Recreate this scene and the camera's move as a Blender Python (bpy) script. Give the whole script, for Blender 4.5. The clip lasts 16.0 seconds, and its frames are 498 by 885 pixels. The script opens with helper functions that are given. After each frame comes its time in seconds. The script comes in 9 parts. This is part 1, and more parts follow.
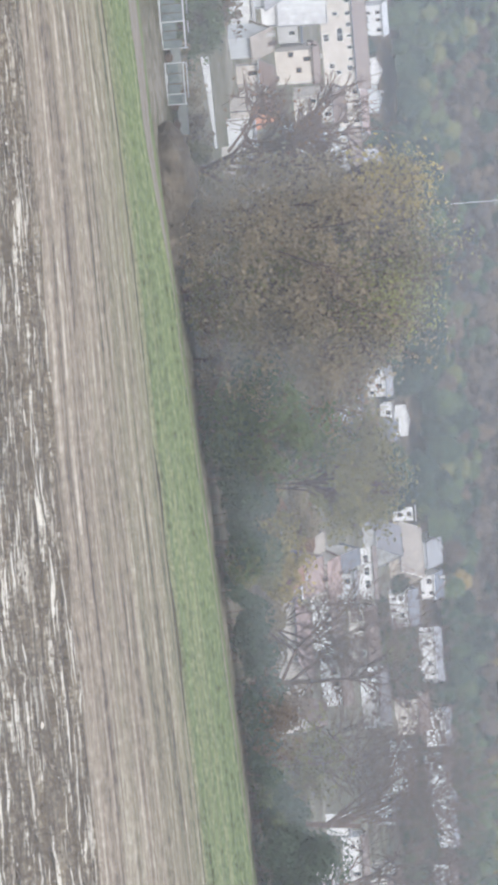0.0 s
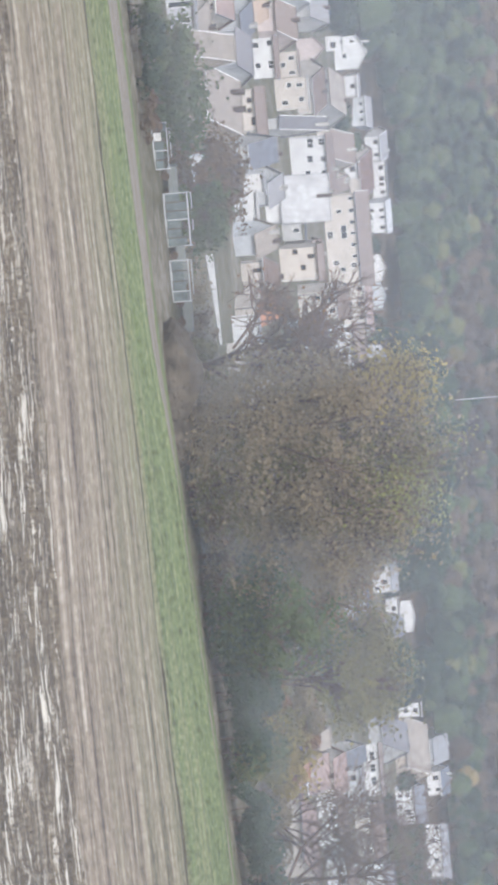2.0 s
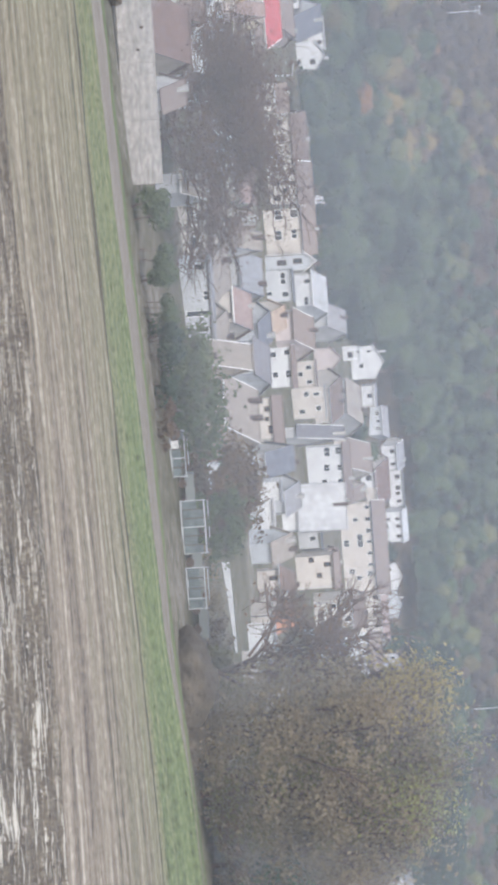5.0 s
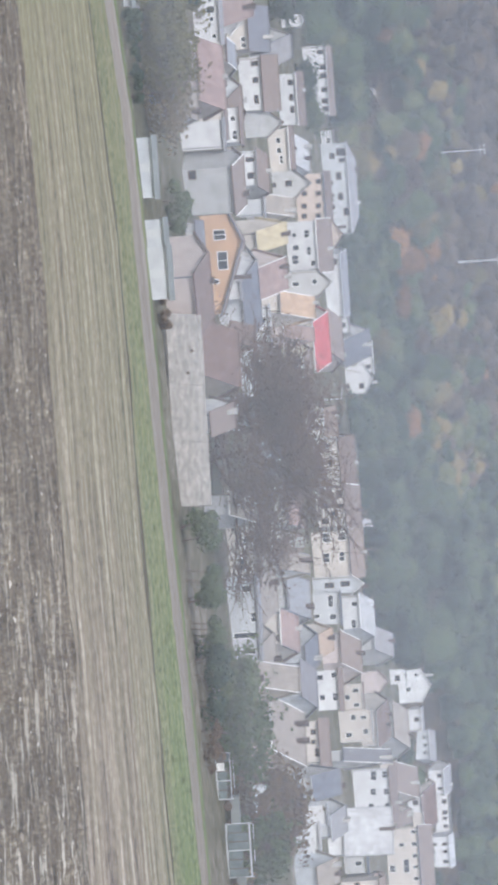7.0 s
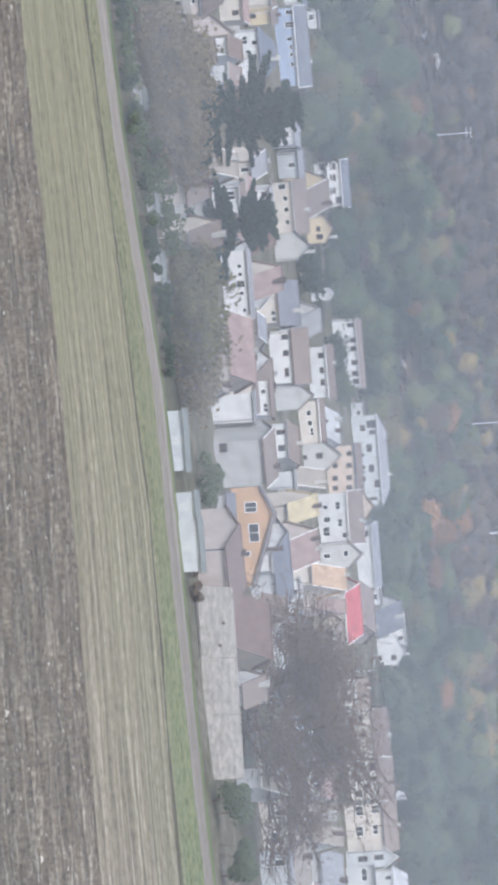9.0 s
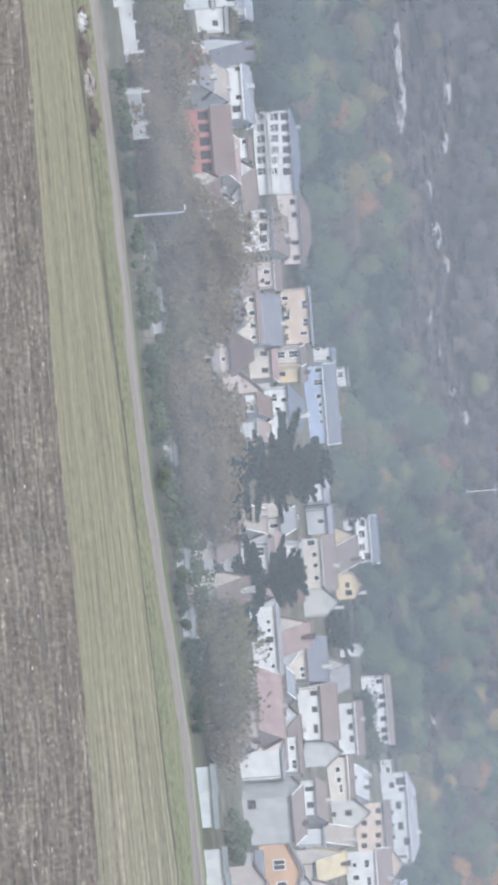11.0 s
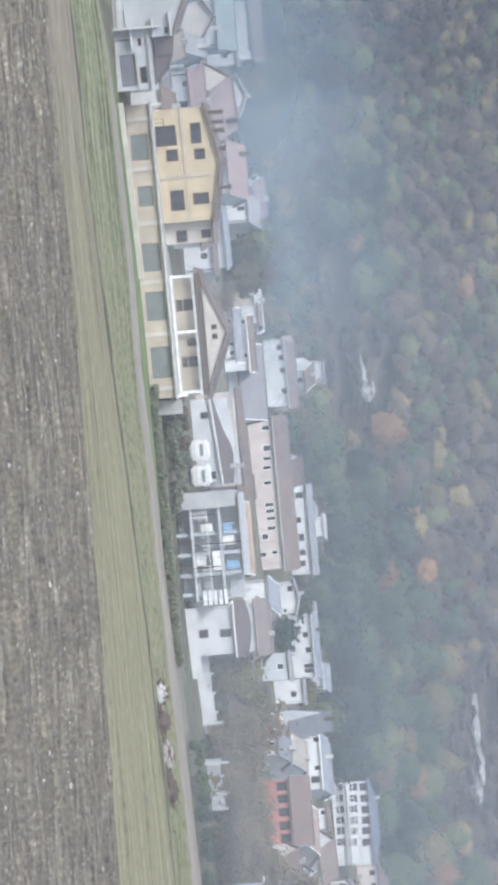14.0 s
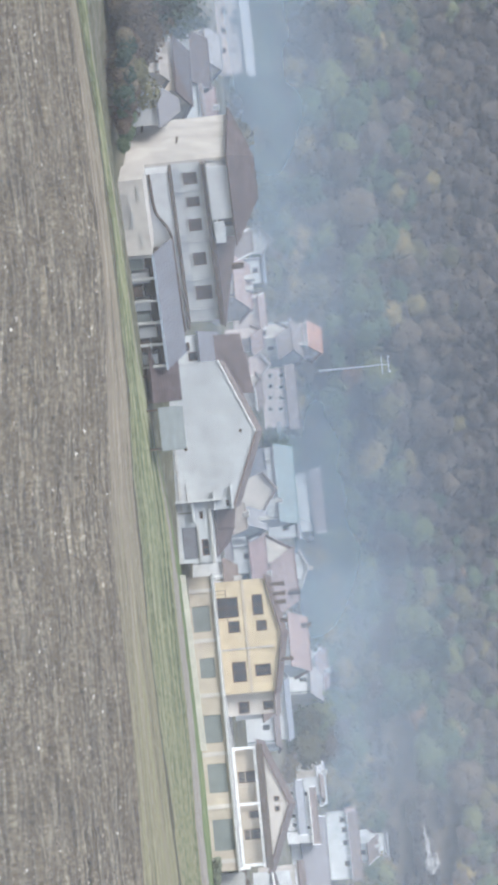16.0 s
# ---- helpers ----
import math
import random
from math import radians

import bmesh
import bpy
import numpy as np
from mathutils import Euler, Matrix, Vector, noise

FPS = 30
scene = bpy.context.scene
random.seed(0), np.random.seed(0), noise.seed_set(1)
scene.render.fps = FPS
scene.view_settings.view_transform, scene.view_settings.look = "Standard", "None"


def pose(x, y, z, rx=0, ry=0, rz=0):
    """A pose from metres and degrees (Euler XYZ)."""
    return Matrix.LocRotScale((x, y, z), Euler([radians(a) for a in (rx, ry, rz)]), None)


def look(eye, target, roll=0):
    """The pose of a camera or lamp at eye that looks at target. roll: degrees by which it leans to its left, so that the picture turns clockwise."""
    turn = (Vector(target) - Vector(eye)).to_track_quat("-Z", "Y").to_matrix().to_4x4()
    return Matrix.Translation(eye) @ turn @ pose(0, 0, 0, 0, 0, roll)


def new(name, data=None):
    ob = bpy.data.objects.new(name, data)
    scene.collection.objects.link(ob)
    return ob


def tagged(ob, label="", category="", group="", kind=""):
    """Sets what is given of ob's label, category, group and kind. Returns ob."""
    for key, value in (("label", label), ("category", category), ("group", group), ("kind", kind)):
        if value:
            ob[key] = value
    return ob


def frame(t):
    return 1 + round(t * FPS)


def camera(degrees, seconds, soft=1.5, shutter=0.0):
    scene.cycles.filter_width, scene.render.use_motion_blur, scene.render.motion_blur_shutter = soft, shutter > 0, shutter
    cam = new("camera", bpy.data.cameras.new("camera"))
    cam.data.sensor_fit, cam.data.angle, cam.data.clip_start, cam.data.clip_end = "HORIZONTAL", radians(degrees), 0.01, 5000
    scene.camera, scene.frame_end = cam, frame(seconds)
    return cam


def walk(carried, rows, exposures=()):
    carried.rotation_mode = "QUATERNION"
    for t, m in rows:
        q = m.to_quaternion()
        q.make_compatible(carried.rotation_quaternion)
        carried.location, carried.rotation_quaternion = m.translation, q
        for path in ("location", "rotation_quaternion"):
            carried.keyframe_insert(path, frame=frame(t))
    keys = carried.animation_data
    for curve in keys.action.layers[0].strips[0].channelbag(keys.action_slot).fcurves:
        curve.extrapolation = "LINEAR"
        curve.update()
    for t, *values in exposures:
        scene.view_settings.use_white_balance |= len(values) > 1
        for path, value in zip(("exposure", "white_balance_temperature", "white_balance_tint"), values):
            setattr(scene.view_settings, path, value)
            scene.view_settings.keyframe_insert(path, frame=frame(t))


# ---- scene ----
# Camera: it stands on a rise and turns to the left; the picture lies on its side.
EYE = 23.5
cam = camera(8.359, 16.0, soft=4.0)
TURNS = [
    (0.0, 0.000, -1.955, -4.221),
    (0.5, 0.748, -1.942, -4.082),
    (1.0, 1.488, -1.865, -4.014),
    (1.5, 2.467, -1.923, -4.216),
    (2.0, 3.293, -1.793, -4.438),
    (2.5, 4.140, -1.575, -4.526),
    (3.0, 4.894, -1.553, -4.536),
    (3.2, 5.131, -1.568, -4.622),
    (5.3, 9.309, -1.757, -3.962),
    (5.5, 9.916, -1.835, -3.854),
    (6.0, 11.459, -2.074, -3.739),
    (6.5, 12.801, -2.184, -3.792),
    (7.0, 13.928, -2.094, -3.836),
    (7.5, 15.109, -2.169, -4.048),
    (8.0, 16.213, -2.327, -4.240),
    (8.2, 16.622, -2.383, -4.338),
    (10.3, 22.483, -2.109, -4.065),
    (10.5, 23.143, -2.173, -4.177),
    (11.0, 24.533, -2.335, -4.367),
    (11.5, 26.059, -2.540, -4.558),
    (12.0, 28.670, -2.487, -4.714),
    (12.5, 31.010, -2.586, -4.836),
    (13.0, 32.555, -2.848, -4.877),
    (13.5, 34.286, -2.871, -5.001),
    (14.0, 35.856, -2.727, -5.091),
    (14.5, 37.491, -2.780, -5.271),
    (15.0, 40.497, -2.899, -5.575),
    (15.5, 42.568, -2.886, -5.774),
    (16.0, 43.842, -3.019, -5.725),
]
walk(cam, [(t, pose(0, 0, EYE, 90 + pitch, 0, yaw) @ pose(0, 0, 0, 0, 0, 90 + lean)) for t, yaw, pitch, lean in TURNS],
     exposures=[(0.0, 0.69, 6150, 9.5), (3.0, 0.63, 6170, 10.5), (8.0, 0.54, 5960, 10), (11.0, 0.69, 5890, 8), (12.5, 0.68, 5890, 7), (14.5, 0.76, 5910, 6.5), (16.0, 0.83, 5930, 6)])

# World: an overcast, hazy sky and one soft sun.
world = bpy.data.worlds.new("sky")
scene.world = world
world.use_nodes = True
wn, wl = world.node_tree.nodes, world.node_tree.links
sky = wn.new("ShaderNodeTexSky")
sky.sky_type, sky.sun_disc = "NISHITA", False
sky.sun_elevation, sky.sun_rotation, sky.dust_density = radians(43), radians(176), 3.0
grey_sky = wn.new("ShaderNodeHueSaturation")
grey_sky.inputs["Saturation"].default_value = 0.7
wl.new(sky.outputs[0], grey_sky.inputs["Color"])
wl.new(grey_sky.outputs[0], wn["Background"].inputs["Color"])
wn["Background"].inputs["Strength"].default_value = 0.15
sun_lamp = new("sun", bpy.data.lights.new("sun", "SUN"))
sun_lamp.data.energy, sun_lamp.data.angle, sun_lamp.data.color = 1.5, radians(18), (1.0, 0.97, 0.92)
sun_lamp.matrix_world = look((0, 0, 300), (-20, 300, 20))

# ---- materials ----
MATS = {}


def ramp(nt, fac, stops):
    n = nt.nodes.new("ShaderNodeValToRGB")
    while len(n.color_ramp.elements) < len(stops):
        n.color_ramp.elements.new(0.5)
    for e, (p, c) in zip(n.color_ramp.elements, stops):
        e.position, e.color = p, (*c, 1)
    nt.links.new(fac, n.inputs[0])
    return n.outputs[0]


def noise_tex(nt, vec, scale, detail=4.0, rough=0.6):
    n = nt.nodes.new("ShaderNodeTexNoise")
    n.inputs["Scale"].default_value, n.inputs["Detail"].default_value, n.inputs["Roughness"].default_value = scale, detail, rough
    nt.links.new(vec, n.inputs["Vector"])
    return n.outputs["Fac"]


def mapped(nt, vec, scale):
    n = nt.nodes.new("ShaderNodeMapping")
    n.inputs["Scale"].default_value = scale
    nt.links.new(vec, n.inputs["Vector"])
    return n.outputs[0]


def mix_col(nt, fac, a, b, mode="MIX"):
    n = nt.nodes.new("ShaderNodeMix")
    n.data_type, n.blend_type = "RGBA", mode
    for socket, value in ((n.inputs["Factor"], fac), (n.inputs["A"], a), (n.inputs["B"], b)):
        if hasattr(value, "node"):
            nt.links.new(value, socket)
        else:
            socket.default_value = value if isinstance(value, (int, float)) else (*value, 1)
    return n.outputs["Result"]


def calc(nt, op, a, b=0.0):
    n = nt.nodes.new("ShaderNodeMath")
    n.operation = op
    for socket, value in zip(n.inputs, (a, b)):
        if hasattr(value, "node"):
            nt.links.new(value, socket)
        else:
            socket.default_value = value
    return n.outputs[0]


def base_mat(name, rough=0.9):
    m = bpy.data.materials.new(name)
    m.use_nodes = True
    b = m.node_tree.nodes["Principled BSDF"]
    b.inputs["Roughness"].default_value = rough
    b.inputs["Specular IOR Level"].default_value = 0.25
    MATS[name] = m
    return m, m.node_tree, b


def bumped(nt, b, height, strength, distance=0.05):
    n = nt.nodes.new("ShaderNodeBump")
    n.inputs["Strength"].default_value, n.inputs["Distance"].default_value = strength, distance
    nt.links.new(height, n.inputs["Height"])
    nt.links.new(n.outputs[0], b.inputs["Normal"])


def coords(nt, which="Object"):
    return nt.nodes.new("ShaderNodeTexCoord").outputs[which]


def plaster(name, col):
    """Weathered house plaster: broad stains, rain streaks and fine grain."""
    m, nt, b = base_mat(name, 0.92)
    c = coords(nt)
    info = nt.nodes.new("ShaderNodeObjectInfo").outputs["Random"]
    stain = noise_tex(nt, c, 0.45, 5, 0.65)
    streak = noise_tex(nt, mapped(nt, c, (2.2, 2.2, 0.35)), 1.0, 3)
    tone = ramp(nt, stain, [(0.32, tuple(v * 0.62 for v in col)), (0.66, col)])
    tone = mix_col(nt, calc(nt, "MULTIPLY", streak, 0.45), tone, tuple(v * 0.62 + 0.02 for v in col))
    tone = mix_col(nt, calc(nt, "MULTIPLY", info, 0.25), tone, (0.5, 0.46, 0.42))
    nt.links.new(tone, b.inputs["Base Color"])
    bumped(nt, b, noise_tex(nt, c, 14, 3), 0.3, 0.02)


def tiled(name, col, rough=0.85, fade=0.45):
    """Roof covering laid in courses, with faded and mossy patches."""
    m, nt, b = base_mat(name, rough)
    c = coords(nt)
    info = nt.nodes.new("ShaderNodeObjectInfo").outputs["Random"]
    w = nt.nodes.new("ShaderNodeTexWave")
    w.bands_direction = "Z"
    w.inputs["Scale"].default_value, w.inputs["Distortion"].default_value = 1.6, 0.6
    nt.links.new(c, w.inputs["Vector"])
    patch = noise_tex(nt, c, 0.6, 5, 0.7)
    tone = ramp(nt, patch, [(0.28, tuple(v * 0.6 for v in col)), (0.55, col), (0.8, tuple(min(1, v * 1.3 + 0.03) for v in col))])
    tone = mix_col(nt, calc(nt, "MULTIPLY", w.outputs["Fac"], 0.3), tone, tuple(v * 0.5 for v in col))
    run = noise_tex(nt, mapped(nt, c, (2.6, 0.5, 0.3)), 1.0, 4, 0.6)
    tone = mix_col(nt, ramp(nt, run, [(0.46, (0, 0, 0)), (0.7, (0.6, 0.6, 0.6))]), tone, tuple(v * 0.55 for v in col))
    tone = mix_col(nt, calc(nt, "MULTIPLY", info, fade), tone, (0.33, 0.29, 0.27))
    nt.links.new(tone, b.inputs["Base Color"])
    bumped(nt, b, w.outputs["Fac"], 0.5, 0.06)


def plain(name, col, rough=0.7, metal=0.0, vary=0.25, scale=3.0):
    m, nt, b = base_mat(name, rough)
    b.inputs["Metallic"].default_value = metal
    n = noise_tex(nt, coords(nt), scale, 4, 0.65)
    nt.links.new(ramp(nt, n, [(0.3, tuple(v * (1 - vary) for v in col)), (0.7, tuple(min(1, v * (1 + vary)) for v in col))]), b.inputs["Base Color"])


def foliage(name, cols, rough=0.8, thin=0.35):
    """Leaf clumps: one tone per clump, spread wide to put crown shading into colour; thin: the share of light passing
    through.
    """
    m, nt, b = base_mat(name, rough)
    g = nt.nodes.new("ShaderNodeNewGeometry")
    broad = noise_tex(nt, g.outputs["Position"], 0.09, 3)
    one = nt.nodes.new("ShaderNodeAttribute")
    one.attribute_name = "tone"
    f = calc(nt, "ADD", calc(nt, "MULTIPLY", g.outputs["Random Per Island"], 0.2), calc(nt, "MULTIPLY", broad, 0.28))
    f = calc(nt, "ADD", f, calc(nt, "MULTIPLY", one.outputs["Fac"], 0.62))
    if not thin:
        # without thin, the bump's own noise also darkens hollows and pales crests
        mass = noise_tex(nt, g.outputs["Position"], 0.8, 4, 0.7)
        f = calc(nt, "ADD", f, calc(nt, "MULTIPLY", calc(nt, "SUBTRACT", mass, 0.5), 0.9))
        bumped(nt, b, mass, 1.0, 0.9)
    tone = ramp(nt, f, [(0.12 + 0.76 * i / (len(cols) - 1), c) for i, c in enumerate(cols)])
    nt.links.new(tone, b.inputs["Base Color"])
    if not thin:
        return
    t = nt.nodes.new("ShaderNodeBsdfTranslucent")
    nt.links.new(tone, t.inputs["Color"])
    mx = nt.nodes.new("ShaderNodeMixShader")
    mx.inputs[0].default_value = thin
    nt.links.new(b.outputs[0], mx.inputs[1])
    nt.links.new(t.outputs[0], mx.inputs[2])
    nt.links.new(mx.outputs[0], nt.nodes["Material Output"].inputs["Surface"])


for n, c in dict(white=(0.72, 0.725, 0.73), cream=(0.65, 0.59, 0.53), ivory=(0.76, 0.71, 0.59), pink=(0.63, 0.535, 0.51), grey=(0.5, 0.5, 0.5), yellow=(0.7, 0.56, 0.36),
                 orange=(0.62, 0.37, 0.21), tan=(0.5, 0.42, 0.34), blue=(0.34, 0.45, 0.68), red=(0.5, 0.15, 0.12), peach=(0.67, 0.53, 0.43),
                 beige=(0.57, 0.485, 0.375), pale=(0.55, 0.575, 0.6)).items():
    plaster("plaster_" + n, c)
for n, c in dict(brown=(0.185, 0.135, 0.118), grey=(0.29, 0.31, 0.345), slate=(0.15, 0.17, 0.215), red=(0.175, 0.112, 0.1), orange=(0.5, 0.22, 0.13),
                 tan=(0.34, 0.305, 0.27), pink=(0.34, 0.235, 0.22), peach=(0.5, 0.36, 0.26), cream=(0.66, 0.56, 0.34), white=(0.54, 0.55, 0.565),
                 crimson=(0.5, 0.12, 0.14), teal=(0.2, 0.32, 0.345), rust=(0.105, 0.078, 0.075)).items():
    tiled("roof_" + n, c, fade=0.12 if n == "rust" else 0.45)
plain("glass_dark", (0.035, 0.04, 0.05), 0.12, 0.0, 0.3)
plain("frame_white", (0.75, 0.74, 0.72), 0.5)
plain("frame_brown", (0.12, 0.065, 0.04), 0.6)
plain("concrete", (0.42, 0.41, 0.39), 0.9, 0, 0.2, 0.8)
plain("weathered_sheet", (0.285, 0.262, 0.232), 0.95, 0, 0.32, 1.3)
plain("sheet_grey", (0.2, 0.215, 0.205), 0.85, 0.0, 0.15, 0.7)
plain("wood_dark", (0.09, 0.065, 0.05), 0.8, 0, 0.35)
plain("bark", (0.125, 0.086, 0.073), 0.95, 0, 0.35, 2.0)
plain("steel_pale", (0.46, 0.465, 0.47), 0.5, 0.2, 0.1)
plain("cloth_blue_grey", (0.36, 0.39, 0.44), 0.6)
plain("cloth_blue", (0.25, 0.4, 0.58), 0.7)
plain("rock", (0.3, 0.285, 0.27), 0.95, 0, 0.3, 0.4)
foliage("leaf_dark", [(0.034, 0.052, 0.038), (0.06, 0.09, 0.06), (0.1, 0.135, 0.08)])
foliage("leaf_green", [(0.058, 0.082, 0.046), (0.105, 0.138, 0.07), (0.175, 0.19, 0.09)])
foliage("leaf_weed", [(0.15, 0.165, 0.115), (0.205, 0.22, 0.15), (0.27, 0.28, 0.2)])
foliage("leaf_olive", [(0.13, 0.125, 0.065), (0.2, 0.185, 0.09), (0.31, 0.265, 0.115)], 0.8, 0.45)
foliage("leaf_brown", [(0.07, 0.052, 0.04), (0.15, 0.108, 0.075), (0.25, 0.18, 0.12)])
foliage("leaf_rust", [(0.12, 0.065, 0.04), (0.22, 0.12, 0.065), (0.34, 0.2, 0.1)])
foliage("leaf_yellow", [(0.25, 0.2, 0.075), (0.38, 0.3, 0.11), (0.5, 0.4, 0.15)], 0.8, 0.5)
foliage("leaf_lime", [(0.2, 0.2, 0.08), (0.27, 0.27, 0.11), (0.36, 0.35, 0.14)], 0.8, 0.5)
foliage("leaf_twig", [(0.05, 0.042, 0.04), (0.1, 0.08, 0.072), (0.16, 0.125, 0.11)])
foliage("leaf_spruce", [(0.022, 0.044, 0.04), (0.045, 0.08, 0.066), (0.085, 0.13, 0.1)])
foliage("leaf_dun", [(0.215, 0.172, 0.115), (0.29, 0.235, 0.155), (0.38, 0.31, 0.205)], 0.8, 0.5)
foliage("leaf_dusk", [(0.1, 0.07, 0.055), (0.14, 0.1, 0.078), (0.19, 0.138, 0.106)])
foliage("leaf_fawn", [(0.215, 0.178, 0.118), (0.27, 0.222, 0.145), (0.335, 0.275, 0.175)], 0.8, 0.5)
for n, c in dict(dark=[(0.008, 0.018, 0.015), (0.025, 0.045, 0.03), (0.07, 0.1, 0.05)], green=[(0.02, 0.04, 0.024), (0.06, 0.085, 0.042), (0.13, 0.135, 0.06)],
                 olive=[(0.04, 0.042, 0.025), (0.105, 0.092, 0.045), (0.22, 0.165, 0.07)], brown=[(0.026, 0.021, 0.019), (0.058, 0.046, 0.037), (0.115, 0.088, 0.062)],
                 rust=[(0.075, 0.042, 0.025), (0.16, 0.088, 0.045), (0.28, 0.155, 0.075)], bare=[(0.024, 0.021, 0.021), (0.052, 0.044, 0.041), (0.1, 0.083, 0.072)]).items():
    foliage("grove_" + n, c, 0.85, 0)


# distances, counted along the mean of all bearings, at which stubble and grass begin
V_STUBBLE, V_GRASS = 232, 282


def field_soil():
    """Ploughed earth: clods drawn out along the furrows, pale crests, and pale streaks on one part of the field."""
    m, nt, b = base_mat("soil", 0.95)
    uv = nt.nodes.new("ShaderNodeUVMap").outputs[0]
    xyz = nt.nodes.new("ShaderNodeSeparateXYZ")
    nt.links.new(uv, xyz.inputs[0])
    streak_side = nt.nodes.new("ShaderNodeMapRange")
    streak_side.inputs["From Min"].default_value, streak_side.inputs["From Max"].default_value = 70, 10
    streak_side.inputs["To Min"].default_value = 0.1
    nt.links.new(xyz.outputs["X"], streak_side.inputs["Value"])
    band = noise_tex(nt, mapped(nt, uv, (0.008, 0.11, 1)), 1.0, 3)
    furrow = noise_tex(nt, mapped(nt, uv, (0.16, 0.5, 1)), 1.0, 6, 0.68)
    clod = noise_tex(nt, mapped(nt, uv, (2.0, 0.6, 1)), 1.0, 5, 0.75)
    row = noise_tex(nt, mapped(nt, uv, (0.13, 0.66, 1)), 1.0, 4, 0.65)
    f = calc(nt, "ADD", calc(nt, "ADD", calc(nt, "MULTIPLY", furrow, 0.24), calc(nt, "MULTIPLY", row, 0.32)), calc(nt, "MULTIPLY", clod, 0.44))
    tone = ramp(nt, f, [(0.4, (0.04, 0.032, 0.022)), (0.46, (0.09, 0.071, 0.048)), (0.53, (0.152, 0.12, 0.08)), (0.59, (0.265, 0.22, 0.152)), (0.66, (0.54, 0.48, 0.385))])
    thread = noise_tex(nt, mapped(nt, uv, (0.11, 1.3, 1)), 1.0, 4, 0.65)
    crest = ramp(nt, calc(nt, "ADD", calc(nt, "ADD", calc(nt, "MULTIPLY", thread, 0.52), calc(nt, "MULTIPLY", row, 0.36)), calc(nt, "MULTIPLY", clod, 0.12)), [(0.52, (0, 0, 0)), (0.57, (1, 1, 1))])
    where = ramp(nt, band, [(0.36, (0.25, 0.25, 0.25)), (0.52, (1, 1, 1))])
    pale_streak = calc(nt, "MULTIPLY", calc(nt, "MULTIPLY", crest, where), streak_side.outputs[0])
    tone = mix_col(nt, pale_streak, tone, (0.66, 0.61, 0.51))
    nt.links.new(tone, b.inputs["Base Color"])
    bumped(nt, b, f, 0.9, 0.3)


def near_soil():
    """The same ploughed earth at the camera's foot, its furrows running straight across."""
    m, nt, b = base_mat("near_soil", 0.95)
    at = nt.nodes.new("ShaderNodeTexCoord").outputs["Object"]
    furrow = noise_tex(nt, mapped(nt, at, (0.06, 0.5, 1)), 1.0, 6, 0.7)
    clod = noise_tex(nt, mapped(nt, at, (1.2, 1.6, 1)), 1.0, 5, 0.75)
    f = calc(nt, "ADD", calc(nt, "MULTIPLY", furrow, 0.5), calc(nt, "MULTIPLY", clod, 0.5))
    tone = ramp(nt, f, [(0.4, (0.04, 0.032, 0.022)), (0.46, (0.09, 0.071, 0.048)), (0.53, (0.152, 0.12, 0.08)), (0.59, (0.265, 0.22, 0.152)), (0.66, (0.54, 0.48, 0.385))])
    nt.links.new(tone, b.inputs["Base Color"])
    bumped(nt, b, f, 0.9, 0.3)


